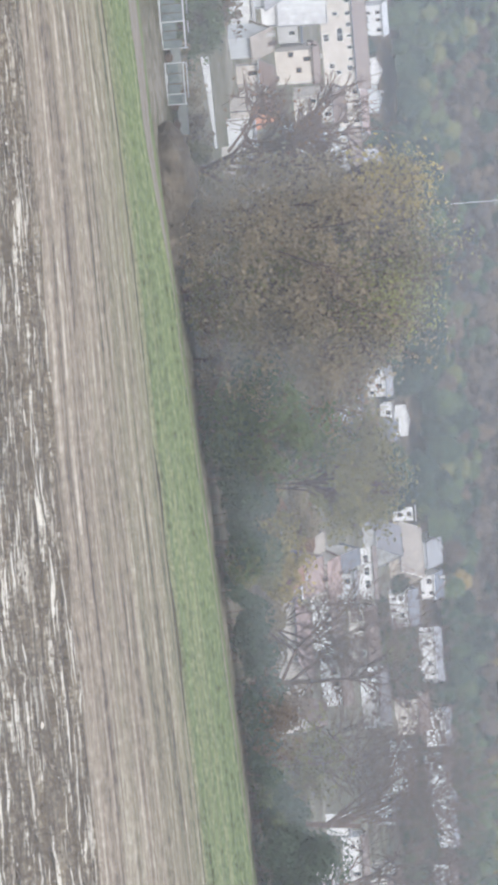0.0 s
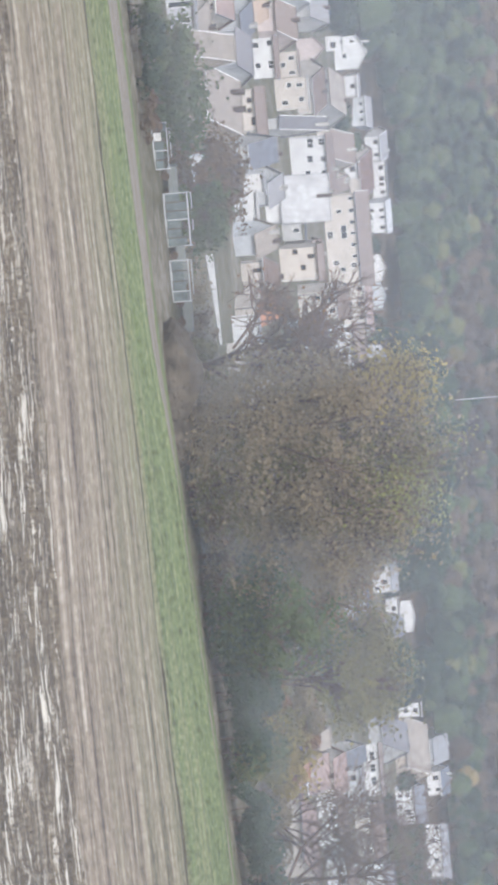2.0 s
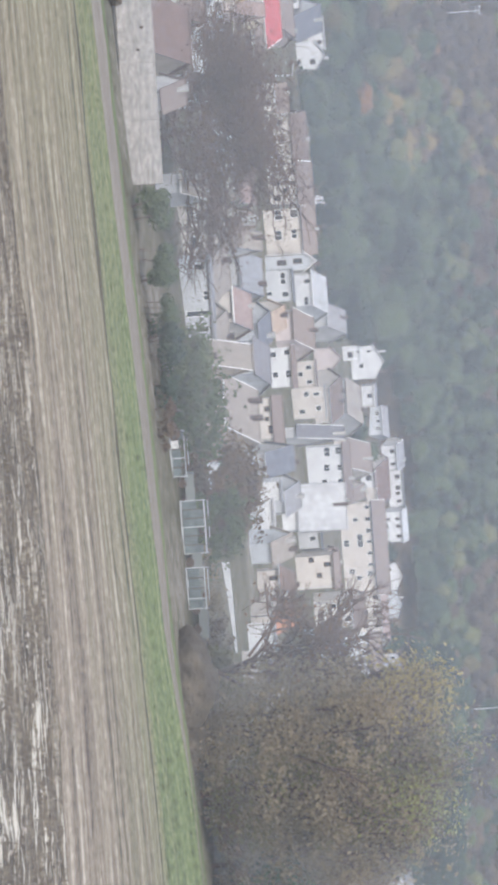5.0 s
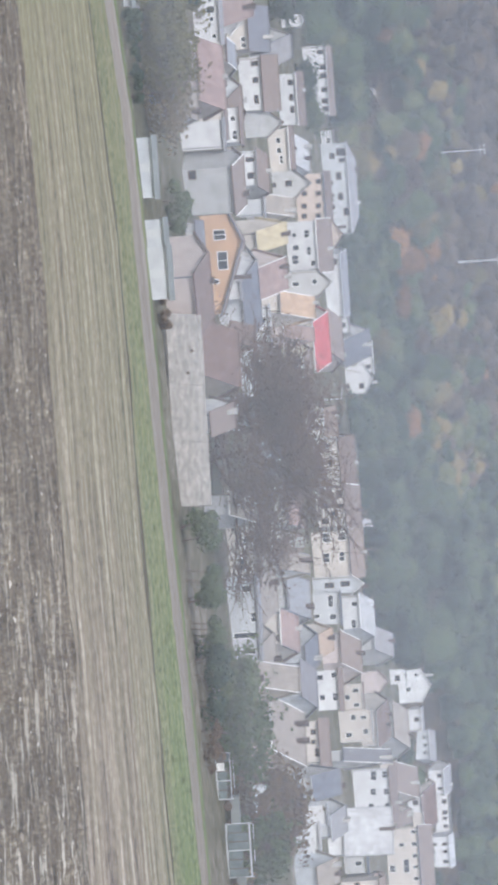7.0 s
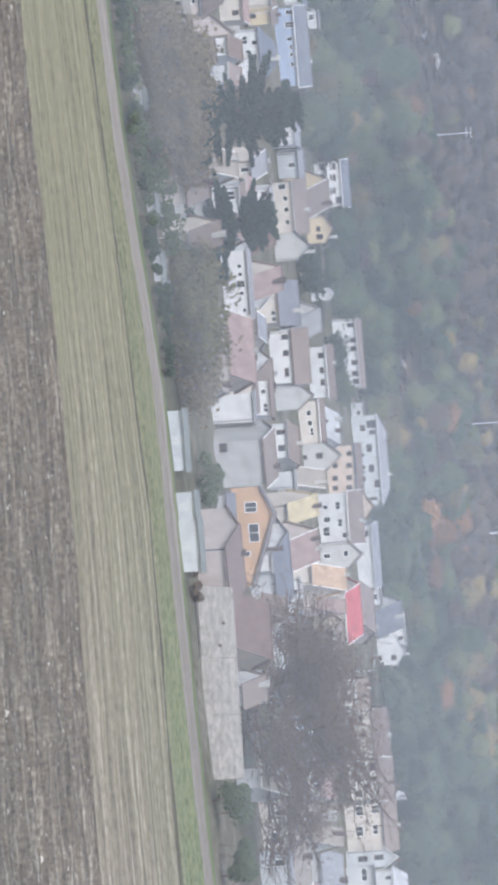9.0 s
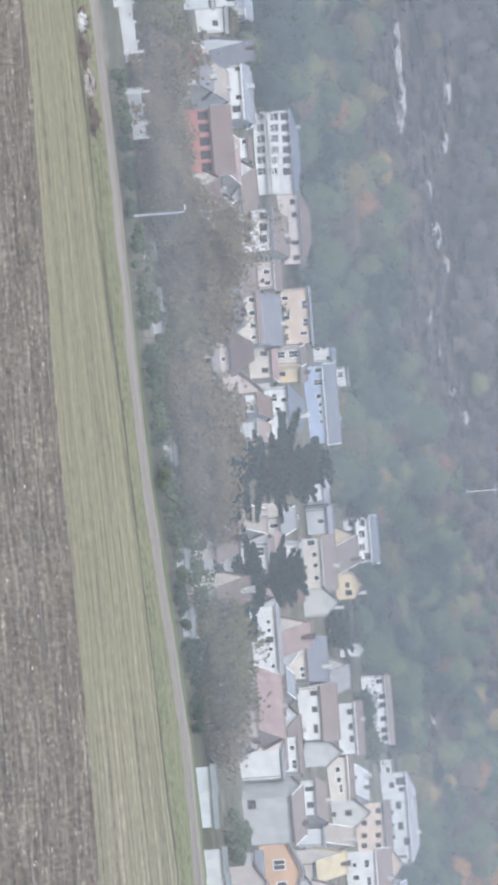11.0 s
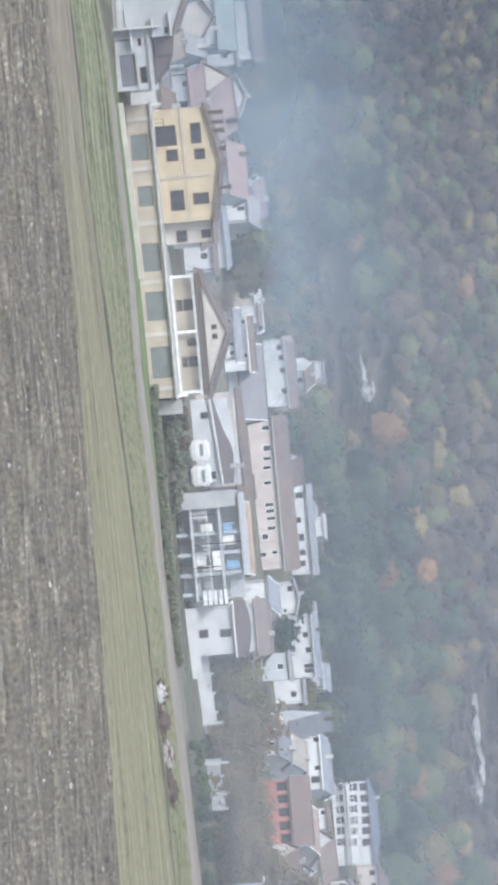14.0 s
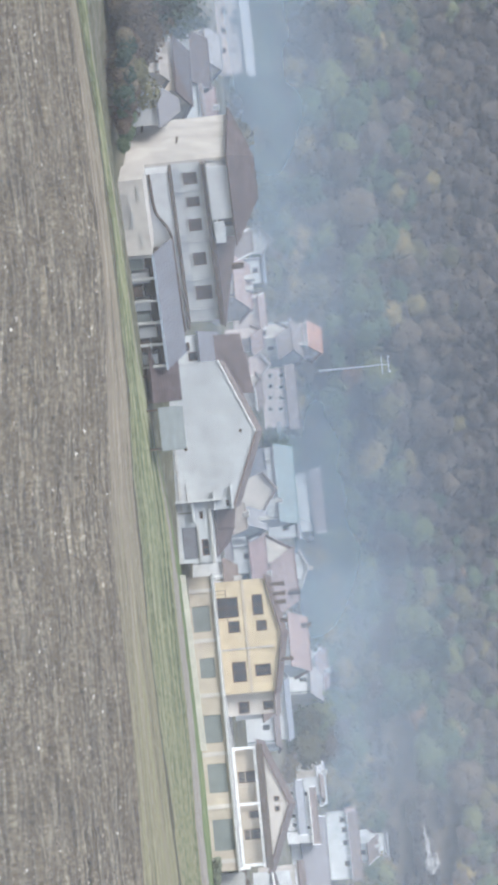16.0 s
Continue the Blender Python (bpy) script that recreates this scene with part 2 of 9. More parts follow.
def strip(name, stops, other=None, fine=(0.6, 2.2), into=None, share=(0.64, 0.36), third=None):
    """A long strip of the field: streaks along it, finer tufts across. other: its colours at the far left, where the crop changes; into: from and to which line across the field it passes over to a next crop's colours."""
    m, nt, b = base_mat(name, 0.95)
    uv = nt.nodes.new("ShaderNodeUVMap").outputs[0]
    streak = noise_tex(nt, mapped(nt, uv, (0.018, 0.42, 1)), 1.0, 5, 0.85)
    tuft = noise_tex(nt, mapped(nt, uv, (fine[0], fine[1], 1)), 1.0, 5, 0.7)
    f = calc(nt, "ADD", calc(nt, "MULTIPLY", streak, share[0]), calc(nt, "MULTIPLY", tuft, share[1]))
    tone = ramp(nt, f, stops)
    if other:
        xyz = nt.nodes.new("ShaderNodeSeparateXYZ")
        nt.links.new(uv, xyz.inputs[0])
        r = nt.nodes.new("ShaderNodeMapRange")
        nt.links.new(calc(nt, "ADD", xyz.outputs["X"], calc(nt, "MULTIPLY", noise_tex(nt, mapped(nt, uv, (0.03, 0.15, 1)), 1.0, 3), 90)), r.inputs["Value"])
        r.inputs["From Min"].default_value, r.inputs["From Max"].default_value = 78, 165
        change = r.outputs[0]
        tone = mix_col(nt, change, tone, ramp(nt, f, other))
    if third:
        r3 = nt.nodes.new("ShaderNodeMapRange")
        r3.inputs["From Min"].default_value, r3.inputs["From Max"].default_value = 235, 275
        nt.links.new(calc(nt, "ADD", xyz.outputs["X"], calc(nt, "MULTIPLY", noise_tex(nt, mapped(nt, uv, (0.03, 0.15, 1)), 1.0, 3), 90)), r3.inputs["Value"])
        tone = mix_col(nt, r3.outputs[0], tone, ramp(nt, calc(nt, "ADD", calc(nt, "MULTIPLY", streak, 0.8), calc(nt, "MULTIPLY", tuft, 0.2)), third))
    if into:
        across = nt.nodes.new("ShaderNodeSeparateXYZ")
        nt.links.new(uv, across.inputs[0])
        r = nt.nodes.new("ShaderNodeMapRange")
        r.inputs["From Min"].default_value, r.inputs["From Max"].default_value = into[0], into[1]
        lines = noise_tex(nt, mapped(nt, uv, (0.012, 0.22, 1)), 1.0, 5, 0.7)
        nt.links.new(calc(nt, "ADD", across.outputs["Y"], calc(nt, "MULTIPLY", calc(nt, "SUBTRACT", lines, 0.5), 110)), r.inputs["Value"])
        share_in = calc(nt, "MULTIPLY", r.outputs[0], into[3])
        if other:
            share_in = calc(nt, "MULTIPLY", share_in, calc(nt, "SUBTRACT", 1.0, calc(nt, "MULTIPLY", change, 0.85)))
        tone = mix_col(nt, share_in, tone, ramp(nt, f, into[2]))
    nt.links.new(tone, b.inputs["Base Color"])
    bumped(nt, b, tuft, 0.6, 0.15)


m, nt, bs = base_mat("clod", 0.95)
nt.links.new(ramp(nt, nt.nodes.new("ShaderNodeNewGeometry").outputs["Random Per Island"], [(0.0, (0.1, 0.08, 0.06)), (0.6, (0.22, 0.18, 0.14)), (0.9, (0.32, 0.28, 0.23)), (1.0, (0.52, 0.48, 0.42))]), bs.inputs["Base Color"])
field_soil()
near_soil()
TURF = [(0.37, (0.05, 0.06, 0.025)), (0.46, (0.115, 0.135, 0.06)), (0.55, (0.175, 0.2, 0.09)), (0.67, (0.28, 0.28, 0.16))]
strip("stubble", [(0.4, (0.08, 0.062, 0.047)), (0.455, (0.175, 0.138, 0.1)), (0.51, (0.255, 0.207, 0.15)), (0.565, (0.345, 0.29, 0.217)), (0.62, (0.54, 0.475, 0.385))],
      [(0.4, (0.105, 0.09, 0.046)), (0.46, (0.178, 0.158, 0.085)), (0.54, (0.235, 0.212, 0.115)), (0.62, (0.32, 0.29, 0.175))], (0.9, 0.55), (V_STUBBLE + 15, V_GRASS + 30, TURF, 0.75), (0.7, 0.3),
      [(0.4, (0.1, 0.078, 0.055)), (0.48, (0.18, 0.145, 0.105)), (0.56, (0.26, 0.215, 0.155)), (0.64, (0.42, 0.36, 0.27))])
strip("grass", [(0.37, (0.04, 0.05, 0.02)), (0.46, (0.105, 0.135, 0.055)), (0.54, (0.165, 0.205, 0.082)), (0.67, (0.3, 0.31, 0.17))],
      [(0.37, (0.055, 0.06, 0.03)), (0.44, (0.12, 0.13, 0.06)), (0.52, (0.2, 0.185, 0.1)), (0.6, (0.24, 0.215, 0.125)), (0.68, (0.33, 0.3, 0.19))], (1.4, 0.6),
      (V_GRASS + 14, V_GRASS - 22, [(0.4, (0.09, 0.08, 0.045)), (0.5, (0.2, 0.175, 0.105)), (0.62, (0.36, 0.31, 0.21))], 0.8), (0.45, 0.55),
      [(0.42, (0.035, 0.042, 0.022)), (0.47, (0.1, 0.11, 0.052)), (0.52, (0.175, 0.185, 0.092)), (0.6, (0.3, 0.28, 0.175))])
strip("ditch", [(0.4, (0.045, 0.04, 0.026)), (0.52, (0.09, 0.082, 0.05)), (0.64, (0.17, 0.16, 0.09))])
strip("verge", [(0.37, (0.04, 0.05, 0.022)), (0.46, (0.09, 0.115, 0.045)), (0.55, (0.14, 0.175, 0.07)), (0.67, (0.24, 0.25, 0.13))])
strip("track", [(0.35, (0.125, 0.108, 0.085)), (0.5, (0.2, 0.175, 0.143)), (0.65, (0.3, 0.265, 0.225))], [(0.35, (0.15, 0.125, 0.1)), (0.5, (0.25, 0.215, 0.18)), (0.65, (0.36, 0.32, 0.28))])


def rough_ground(name, stops):
    """Yards, gardens and forest floor: patches at two sizes with no direction."""
    m, nt, b = base_mat(name, 0.95)
    c = coords(nt)
    f = calc(nt, "ADD", calc(nt, "MULTIPLY", noise_tex(nt, c, 0.06, 4), 0.5), calc(nt, "MULTIPLY", noise_tex(nt, c, 0.7, 5, 0.7), 0.5))
    nt.links.new(ramp(nt, f, stops), b.inputs["Base Color"])
    bumped(nt, b, noise_tex(nt, c, 1.2, 4), 0.7, 0.2)


rough_ground("yard", [(0.35, (0.05, 0.05, 0.03)), (0.47, (0.1, 0.095, 0.06)), (0.54, (0.15, 0.135, 0.1)), (0.64, (0.26, 0.235, 0.2))])
rough_ground("bank", [(0.35, (0.03, 0.025, 0.02)), (0.5, (0.062, 0.052, 0.04)), (0.65, (0.12, 0.1, 0.076))])
rough_ground("litter", [(0.35, (0.045, 0.038, 0.03)), (0.5, (0.085, 0.067, 0.05)), (0.65, (0.15, 0.115, 0.085))])


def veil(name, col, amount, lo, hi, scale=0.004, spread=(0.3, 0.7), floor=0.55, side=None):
    """Haze or smoke put onto a thin sheet: mostly clear, scattering the sky's light, drifting in soft swathes and
    thinning out towards the ground and above.
    """
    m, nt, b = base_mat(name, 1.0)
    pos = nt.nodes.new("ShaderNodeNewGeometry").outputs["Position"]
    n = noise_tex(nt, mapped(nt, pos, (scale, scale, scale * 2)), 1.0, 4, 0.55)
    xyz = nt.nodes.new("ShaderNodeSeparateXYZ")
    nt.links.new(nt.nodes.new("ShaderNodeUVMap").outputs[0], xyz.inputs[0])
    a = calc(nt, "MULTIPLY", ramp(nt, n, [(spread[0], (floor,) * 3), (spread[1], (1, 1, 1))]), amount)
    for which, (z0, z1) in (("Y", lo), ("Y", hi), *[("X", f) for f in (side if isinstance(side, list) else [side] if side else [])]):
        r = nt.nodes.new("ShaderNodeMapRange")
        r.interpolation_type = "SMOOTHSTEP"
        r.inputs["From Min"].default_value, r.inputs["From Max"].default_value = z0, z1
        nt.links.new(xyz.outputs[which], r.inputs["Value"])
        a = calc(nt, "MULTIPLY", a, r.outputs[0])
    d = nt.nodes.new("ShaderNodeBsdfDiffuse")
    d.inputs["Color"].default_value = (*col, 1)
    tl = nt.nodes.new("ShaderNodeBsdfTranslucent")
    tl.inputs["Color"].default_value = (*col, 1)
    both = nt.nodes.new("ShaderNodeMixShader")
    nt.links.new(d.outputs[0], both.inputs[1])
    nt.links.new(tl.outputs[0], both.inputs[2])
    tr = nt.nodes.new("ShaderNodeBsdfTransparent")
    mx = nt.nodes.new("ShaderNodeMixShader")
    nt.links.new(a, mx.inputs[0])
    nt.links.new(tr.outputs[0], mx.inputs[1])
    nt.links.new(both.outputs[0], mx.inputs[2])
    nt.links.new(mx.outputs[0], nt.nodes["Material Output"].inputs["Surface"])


# ---- the lie of the land ----
BEARING = (-180, -60, -30, -15, -7.4, 0, 5.4, 8.4, 13, 19.6, 23.7, 28, 32, 38.9, 41.6, 45.4, 51.5, 62, 80, 180)
EDGE = (420, 420, 410, 375, 353, 325, 314, 318, 323, 328, 313, 311, 312, 314, 309, 284, 270, 262, 300, 420)


def edge(a):
    return np.interp(a, BEARING, EDGE)


def stubble_start(a):
    return np.interp(a, (-180, -30, -7.4, 0, 10.8, 19.5, 25, 34, 43, 45, 47, 52, 80, 180), (254, 240, 209, 205, 220, 230, 231, 245, 247, 253, 260, 256, 240, 330))


def grass_start(a):
    return np.interp(a, (-180, -30, -7.3, 0.1, 7.6, 17.4, 28, 34, 37.5, 40.6, 43.3, 45, 48.7, 51.5, 54, 80, 180), (330, 330, 289, 276, 277, 293, 284, 283, 274, 268.5, 268.5, 272, 270, 263, 256, 270, 330))


def track_width(a):
    return np.interp(a, (-10, 3, 5, 9, 15, 33, 37.5, 41.5, 43, 45), (1.0, 1.0, 7, 10, 12, 10, 7, 5.5, 1.0, 0.5))


def bank_width(a):
    return np.interp(a, (26, 29, 33, 35, 37.5, 41.5, 43, 45), (3.5, 0.4, 0.4, 4.0, 9.5, 6.5, 2.0, 0.5))


def slope(a):
    return np.interp(a, (-30, 0, 15, 28, 38, 45, 80), (0.04, 0.04, 0.05, 0.04, 0.030, 0.028, 0.03))


def village_depth(a):
    return np.interp(a, (-30, 0, 15, 28, 38, 45, 80), (480, 480, 425, 314, 215, 170, 170))


def lift(a):
    return np.interp(a, (-60, -30, -7.4, 0, 8, 13, 20, 28, 34, 60), (9, 11, 9, 7.5, 5.5, 4, 2.5, 1, 0, 0))


def ground_z(a, r):
    """Height of the ground at a bearing and distance: a field tilting up to one side, a village rising gently, then the wooded hill."""
    e = edge(a)
    q = np.maximum(r - e, 0)
    v = village_depth(a)
    hill = np.maximum(q - v, 0)
    rise = 0.36 * np.minimum(hill, 700) + 0.05 * np.maximum(hill - 700, 0)
    return lift(a) * np.minimum(r / e, 1) + slope(a) * np.minimum(q, v) + rise


def polar(a, r):
    return -r * np.sin(np.radians(a)), r * np.cos(np.radians(a))


def bearing(x, y):
    return math.degrees(math.atan2(-x, y)), math.hypot(x, y)


def zat(x, y):
    return float(ground_z(*bearing(x, y)))


def quick_mesh(name, verts, faces, mats, index=None, smooth=False):
    """A mesh from numpy arrays of corners and of three- or four-sided faces."""
    me = bpy.data.meshes.new(name)
    faces = np.asarray(faces, np.int32)
    n, k = faces.shape
    me.vertices.add(len(verts))
    me.vertices.foreach_set("co", np.asarray(verts, np.float32).ravel())
    me.loops.add(n * k)
    me.loops.foreach_set("vertex_index", faces.ravel())
    me.polygons.add(n)
    me.polygons.foreach_set("loop_start", np.arange(0, n * k, k, dtype=np.int32))
    for mt in mats:
        me.materials.append(MATS[mt])
    if index is not None:
        me.polygons.foreach_set("material_index", np.asarray(index, np.int32))
    me.polygons.foreach_set("use_smooth", np.full(n, smooth))
    me.update(calc_edges=True)
    return me


def build_ground():
    az = np.concatenate([np.arange(-180, -14, 6.0), np.arange(-12, 56.01, 0.16), np.arange(60, 181, 6.0)])
    bands = [(lambda a: 0 * a - 0.2, lambda a: 0.6 * stubble_start(a), 10, 8), (lambda a: 0.6 * stubble_start(a), stubble_start, 120, 0),
             (stubble_start, lambda a: grass_start(a) - 1.8, 50, 1), (lambda a: grass_start(a) - 1.8, grass_start, 3, 7), (grass_start, lambda a: edge(a) - bank_width(a) - track_width(a), 40, 2), (lambda a: edge(a) - bank_width(a) - track_width(a), lambda a: edge(a) - bank_width(a), 8, 3), (lambda a: edge(a) - bank_width(a), edge, 6, 6),
             (edge, lambda a: edge(a) + village_depth(a), 40, 4), (lambda a: edge(a) + village_depth(a), lambda a: edge(a) + village_depth(a) + 700, 30, 5),
             (lambda a: edge(a) + village_depth(a) + 700, lambda a: 4500 + 0 * a, 8, 5)]
    rows, mats = [], []
    for lo, hi, n, mt in bands:
        for i in range(n):
            rows.append(lo(az) + (hi(az) - lo(az)) * i / n)
            mats.append(mt)
    rows.append(bands[-1][1](az))
    R = np.array(rows)
    A = np.broadcast_to(az, R.shape)
    X, Y = polar(A, R)
    Z = np.array(ground_z(A, R))
    rng = np.random.default_rng(3)
    for i, mt in enumerate(mats):
        amp = (0.16, 0.05, 0.09, 0.05, 0.0, 0.0, 0.06, 0.05, 0.0)[mt]
        if amp and i > 10:
            wob = rng.normal(0, 1, len(az))
            wob = np.convolve(wob, np.ones(7) / 7 * 2.6, "same")
            Z[i] += amp * (0.5 * math.sin(i * 2.1) + 0.6 * wob)
    nr, nc = R.shape
    i, j = np.meshgrid(np.arange(nr - 1), np.arange(nc - 1), indexing="ij")
    f = np.stack([i * nc + j + 1, i * nc + j, (i + 1) * nc + j, (i + 1) * nc + j + 1], -1).reshape(-1, 4)
    me = quick_mesh("ground", np.stack([X, Y, Z], -1).reshape(-1, 3), f, ["soil", "stubble", "grass", "track", "yard", "litter", "verge", "ditch", "near_soil"], np.repeat(mats, nc - 1), True)
    me.polygons.foreach_set("use_smooth", np.repeat(mats, nc - 1) != 8)
    uv = me.uv_layers.new(name="UVMap")
    U, V = A * 5.2, np.cumsum(np.vstack([np.zeros(nc), np.diff(R, axis=0).mean(1, keepdims=True) * np.ones(nc)]), 0)
    uv.data.foreach_set("uv", np.stack([U, V], -1).reshape(-1, 2)[f.ravel()].astype(np.float32).ravel())
    tagged(new("ground", me), "ploughed brown field with a green verge, a track and a rising village slope", "ground", kind="structure")


build_ground()


def build_clods():
    """Loose clods and stones on the ploughed field, thinly sown."""
    rng = np.random.default_rng(21)
    n = 6500
    a = rng.uniform(-9, 53, n)
    r = stubble_start(a) * rng.uniform(0.68, 0.99, n)
    x, y = polar(a, r)
    z = ground_z(a, r)
    base = np.array([(1, 0, 0), (0, 1, 0), (-1, 0, 0), (0, -1, 0), (0, 0, 0.9), (0, 0, -0.5)])
    tri = np.array([(0, 1, 4), (1, 2, 4), (2, 3, 4), (3, 0, 4), (1, 0, 5), (2, 1, 5), (3, 2, 5), (0, 3, 5)])
    size = (0.05 + 0.11 * rng.random(n) ** 4)[:, None, None]
    v = (base[None] + rng.normal(0, 0.25, (n, 6, 3))) * size * np.array([1.5, 1.0, 0.9]) + np.stack([x, y, z + 0.08], -1)[:, None]
    f = (np.arange(n)[:, None, None] * 6 + tri[None]).reshape(-1, 3)
    ob = new("clods", quick_mesh("clods", v.reshape(-1, 3), f, ["clod"]))
    tagged(ob, "loose pale clods and stones on the ploughed soil", "clods", kind="stuff")


build_clods()

# ---- small helpers ----


def part(name, bm, mat, parent, label=""):
    me = bpy.data.meshes.new(name)
    bm.normal_update()
    bm.to_mesh(me)
    bm.free()
    me.materials.append(MATS[mat])
    ob = new(name, me)
    ob.parent = parent
    return tagged(ob, label)


def box(bm, x0, x1, y0, y1, z0, z1):
    v = [bm.verts.new(p) for p in ((x0, y0, z0), (x1, y0, z0), (x1, y1, z0), (x0, y1, z0), (x0, y0, z1), (x1, y0, z1), (x1, y1, z1), (x0, y1, z1))]
    for f in ((0, 3, 2, 1), (4, 5, 6, 7), (0, 1, 5, 4), (1, 2, 6, 5), (2, 3, 7, 6), (3, 0, 4, 7)):
        bm.faces.new([v[i] for i in f])


def slab(bm, pts, thick):
    """A plate of any outline, thickened downwards."""
    top = [bm.verts.new(p) for p in pts]
    low = [bm.verts.new((p[0], p[1], p[2] - thick)) for p in pts]
    bm.faces.new(top)
    bm.faces.new(low[::-1])
    for i in range(len(pts)):
        j = (i + 1) % len(pts)
        bm.faces.new((top[j], top[i], low[i], low[j]))


def box_part(name, dims, mat, parent, label=""):
    bm = bmesh.new()
    box(bm, *dims)
    return part(name, bm, mat, parent, label)


SHARED = {}


def window(parent, cx, y, z0, w, h, frame="frame_white", cross=True):
    """A casement window: an outer frame with a mullion, and a pane set behind it."""
    key = (round(w, 1), round(h, 1), frame)
    if key not in SHARED:
        w, h = key[:2]
        bm = bmesh.new()
        t = 0.09
        box(bm, -w / 2, w / 2, 0.08, 0.16, 0, t)
        box(bm, -w / 2, w / 2, 0.08, 0.16, h - t, h)
        box(bm, -w / 2, -w / 2 + t, 0.08, 0.16, t, h - t)
        box(bm, w / 2 - t, w / 2, 0.08, 0.16, t, h - t)
        if w > 0.9:
            box(bm, -0.035, 0.035, 0.08, 0.16, t, h - t)
        me = bpy.data.meshes.new("window")
        bm.to_mesh(me)
        me.materials.append(MATS[frame])
        bm.free()
        bm = bmesh.new()
        box(bm, -w / 2 + t, w / 2 - t, 0.12, 0.14, t, h - t)
        pm = bpy.data.meshes.new("pane")
        bm.to_mesh(pm)
        pm.materials.append(MATS["glass_dark"])
        bm.free()
        SHARED[key] = me, pm
    me, pm = SHARED[key]
    ob = new("window", me)
    ob.parent, ob.location = parent, (cx, y, z0)
    pane = new("pane", pm)
    pane.parent = ob


def wall_mesh(w, d, h, openings, roof, rise, base=-2.5):
    """House walls: the front has real openings with reveals; gables follow the roof."""
    bm = bmesh.new()
    xs = sorted({-w / 2, w / 2, *[o[0] - o[2] / 2 for o in openings], *[o[0] + o[2] / 2 for o in openings]})
    zs = sorted({base, h, *[o[1] for o in openings], *[o[1] + o[3] for o in openings]})
    inside = lambda x, z: any(abs(x - o[0]) < o[2] / 2 and o[1] < z < o[1] + o[3] for o in openings)
    for x0, x1 in zip(xs, xs[1:]):
        for z0, z1 in zip(zs, zs[1:]):
            if x1 - x0 > 1e-4 and z1 - z0 > 1e-4 and not inside((x0 + x1) / 2, (z0 + z1) / 2):
                bm.faces.new([bm.verts.new(p) for p in ((x0, 0, z0), (x1, 0, z0), (x1, 0, z1), (x0, 0, z1))])
    for cx, z0, ow, oh in openings:
        a, b, t, k = cx - ow / 2, cx + ow / 2, z0 + oh, 0.2
        for q in (((a, 0, z0), (a, k, z0), (b, k, z0), (b, 0, z0)), ((a, 0, t), (b, 0, t), (b, k, t), (a, k, t)),
                  ((a, 0, z0), (a, 0, t), (a, k, t), (a, k, z0)), ((b, 0, z0), (b, k, z0), (b, k, t), (b, 0, t)),
                  ((a, k, z0), (a, k, t), (b, k, t), (b, k, z0))):
            bm.faces.new([bm.verts.new(p) for p in q])
    L, R = -w / 2, w / 2
    for q in (((R, 0, base), (R, d, base), (R, d, h), (R, 0, h)), ((R, d, base), (L, d, base), (L, d, h), (R, d, h)),
              ((L, d, base), (L, 0, base), (L, 0, h), (L, d, h)), ((L, 0, h), (R, 0, h), (R, d, h), (L, d, h))):
        bm.faces.new([bm.verts.new(p) for p in q])
    if roof == "front":
        for y in (0, d):
            bm.faces.new([bm.verts.new(p) for p in ((L, y, h), (R, y, h), (0, y, h + rise))])
    elif roof == "side":
        for x in (L, R):
            bm.faces.new([bm.verts.new(p) for p in ((x, 0, h), (x, d, h), (x, d / 2, h + rise))])
    return bm


def roof_mesh(w, d, h, roof, rise, over=0.45):
    bm = bmesh.new()
    L, R, F, B, top = -w / 2 - over, w / 2 + over, -over, d + over, h + rise + 0.14
    if roof == "front":
        low = h - rise * over / (w / 2) + 0.14
        slab(bm, ((L, F, low), (0, F, top), (0, B, top), (L, B, low)), 0.18)
        slab(bm, ((0, F, top), (R, F, low), (R, B, low), (0, B, top)), 0.18)
    elif roof == "side":
        low = h - rise * over / (d / 2) + 0.14
        slab(bm, ((L, F, low), (R, F, low), (R, d / 2, top), (L, d / 2, top)), 0.18)
        slab(bm, ((L, d / 2, top), (R, d / 2, top), (R, B, low), (L, B, low)), 0.18)
    elif roof == "hip":
        low, k = h + 0.05, min(d, w) / 2.4
        e = ((L, F, low), (R, F, low), (R, B, low), (L, B, low))
        r0, r1 = (L + k, d / 2, top), (R - k, d / 2, top)
        slab(bm, (e[0], e[1], r1, r0), 0.15)
        slab(bm, (e[2], e[3], r0, r1), 0.15)
        slab(bm, (e[1], e[2], r1), 0.15)
        slab(bm, (e[3], e[0], r0), 0.15)
    else:
        slab(bm, ((L, F, h + max(rise, 0.1)), (R, F, h + max(rise, 0.1)), (R, B, h + max(rise, 0.1)), (L, B, h + max(rise, 0.1))), 0.25)
    return bm


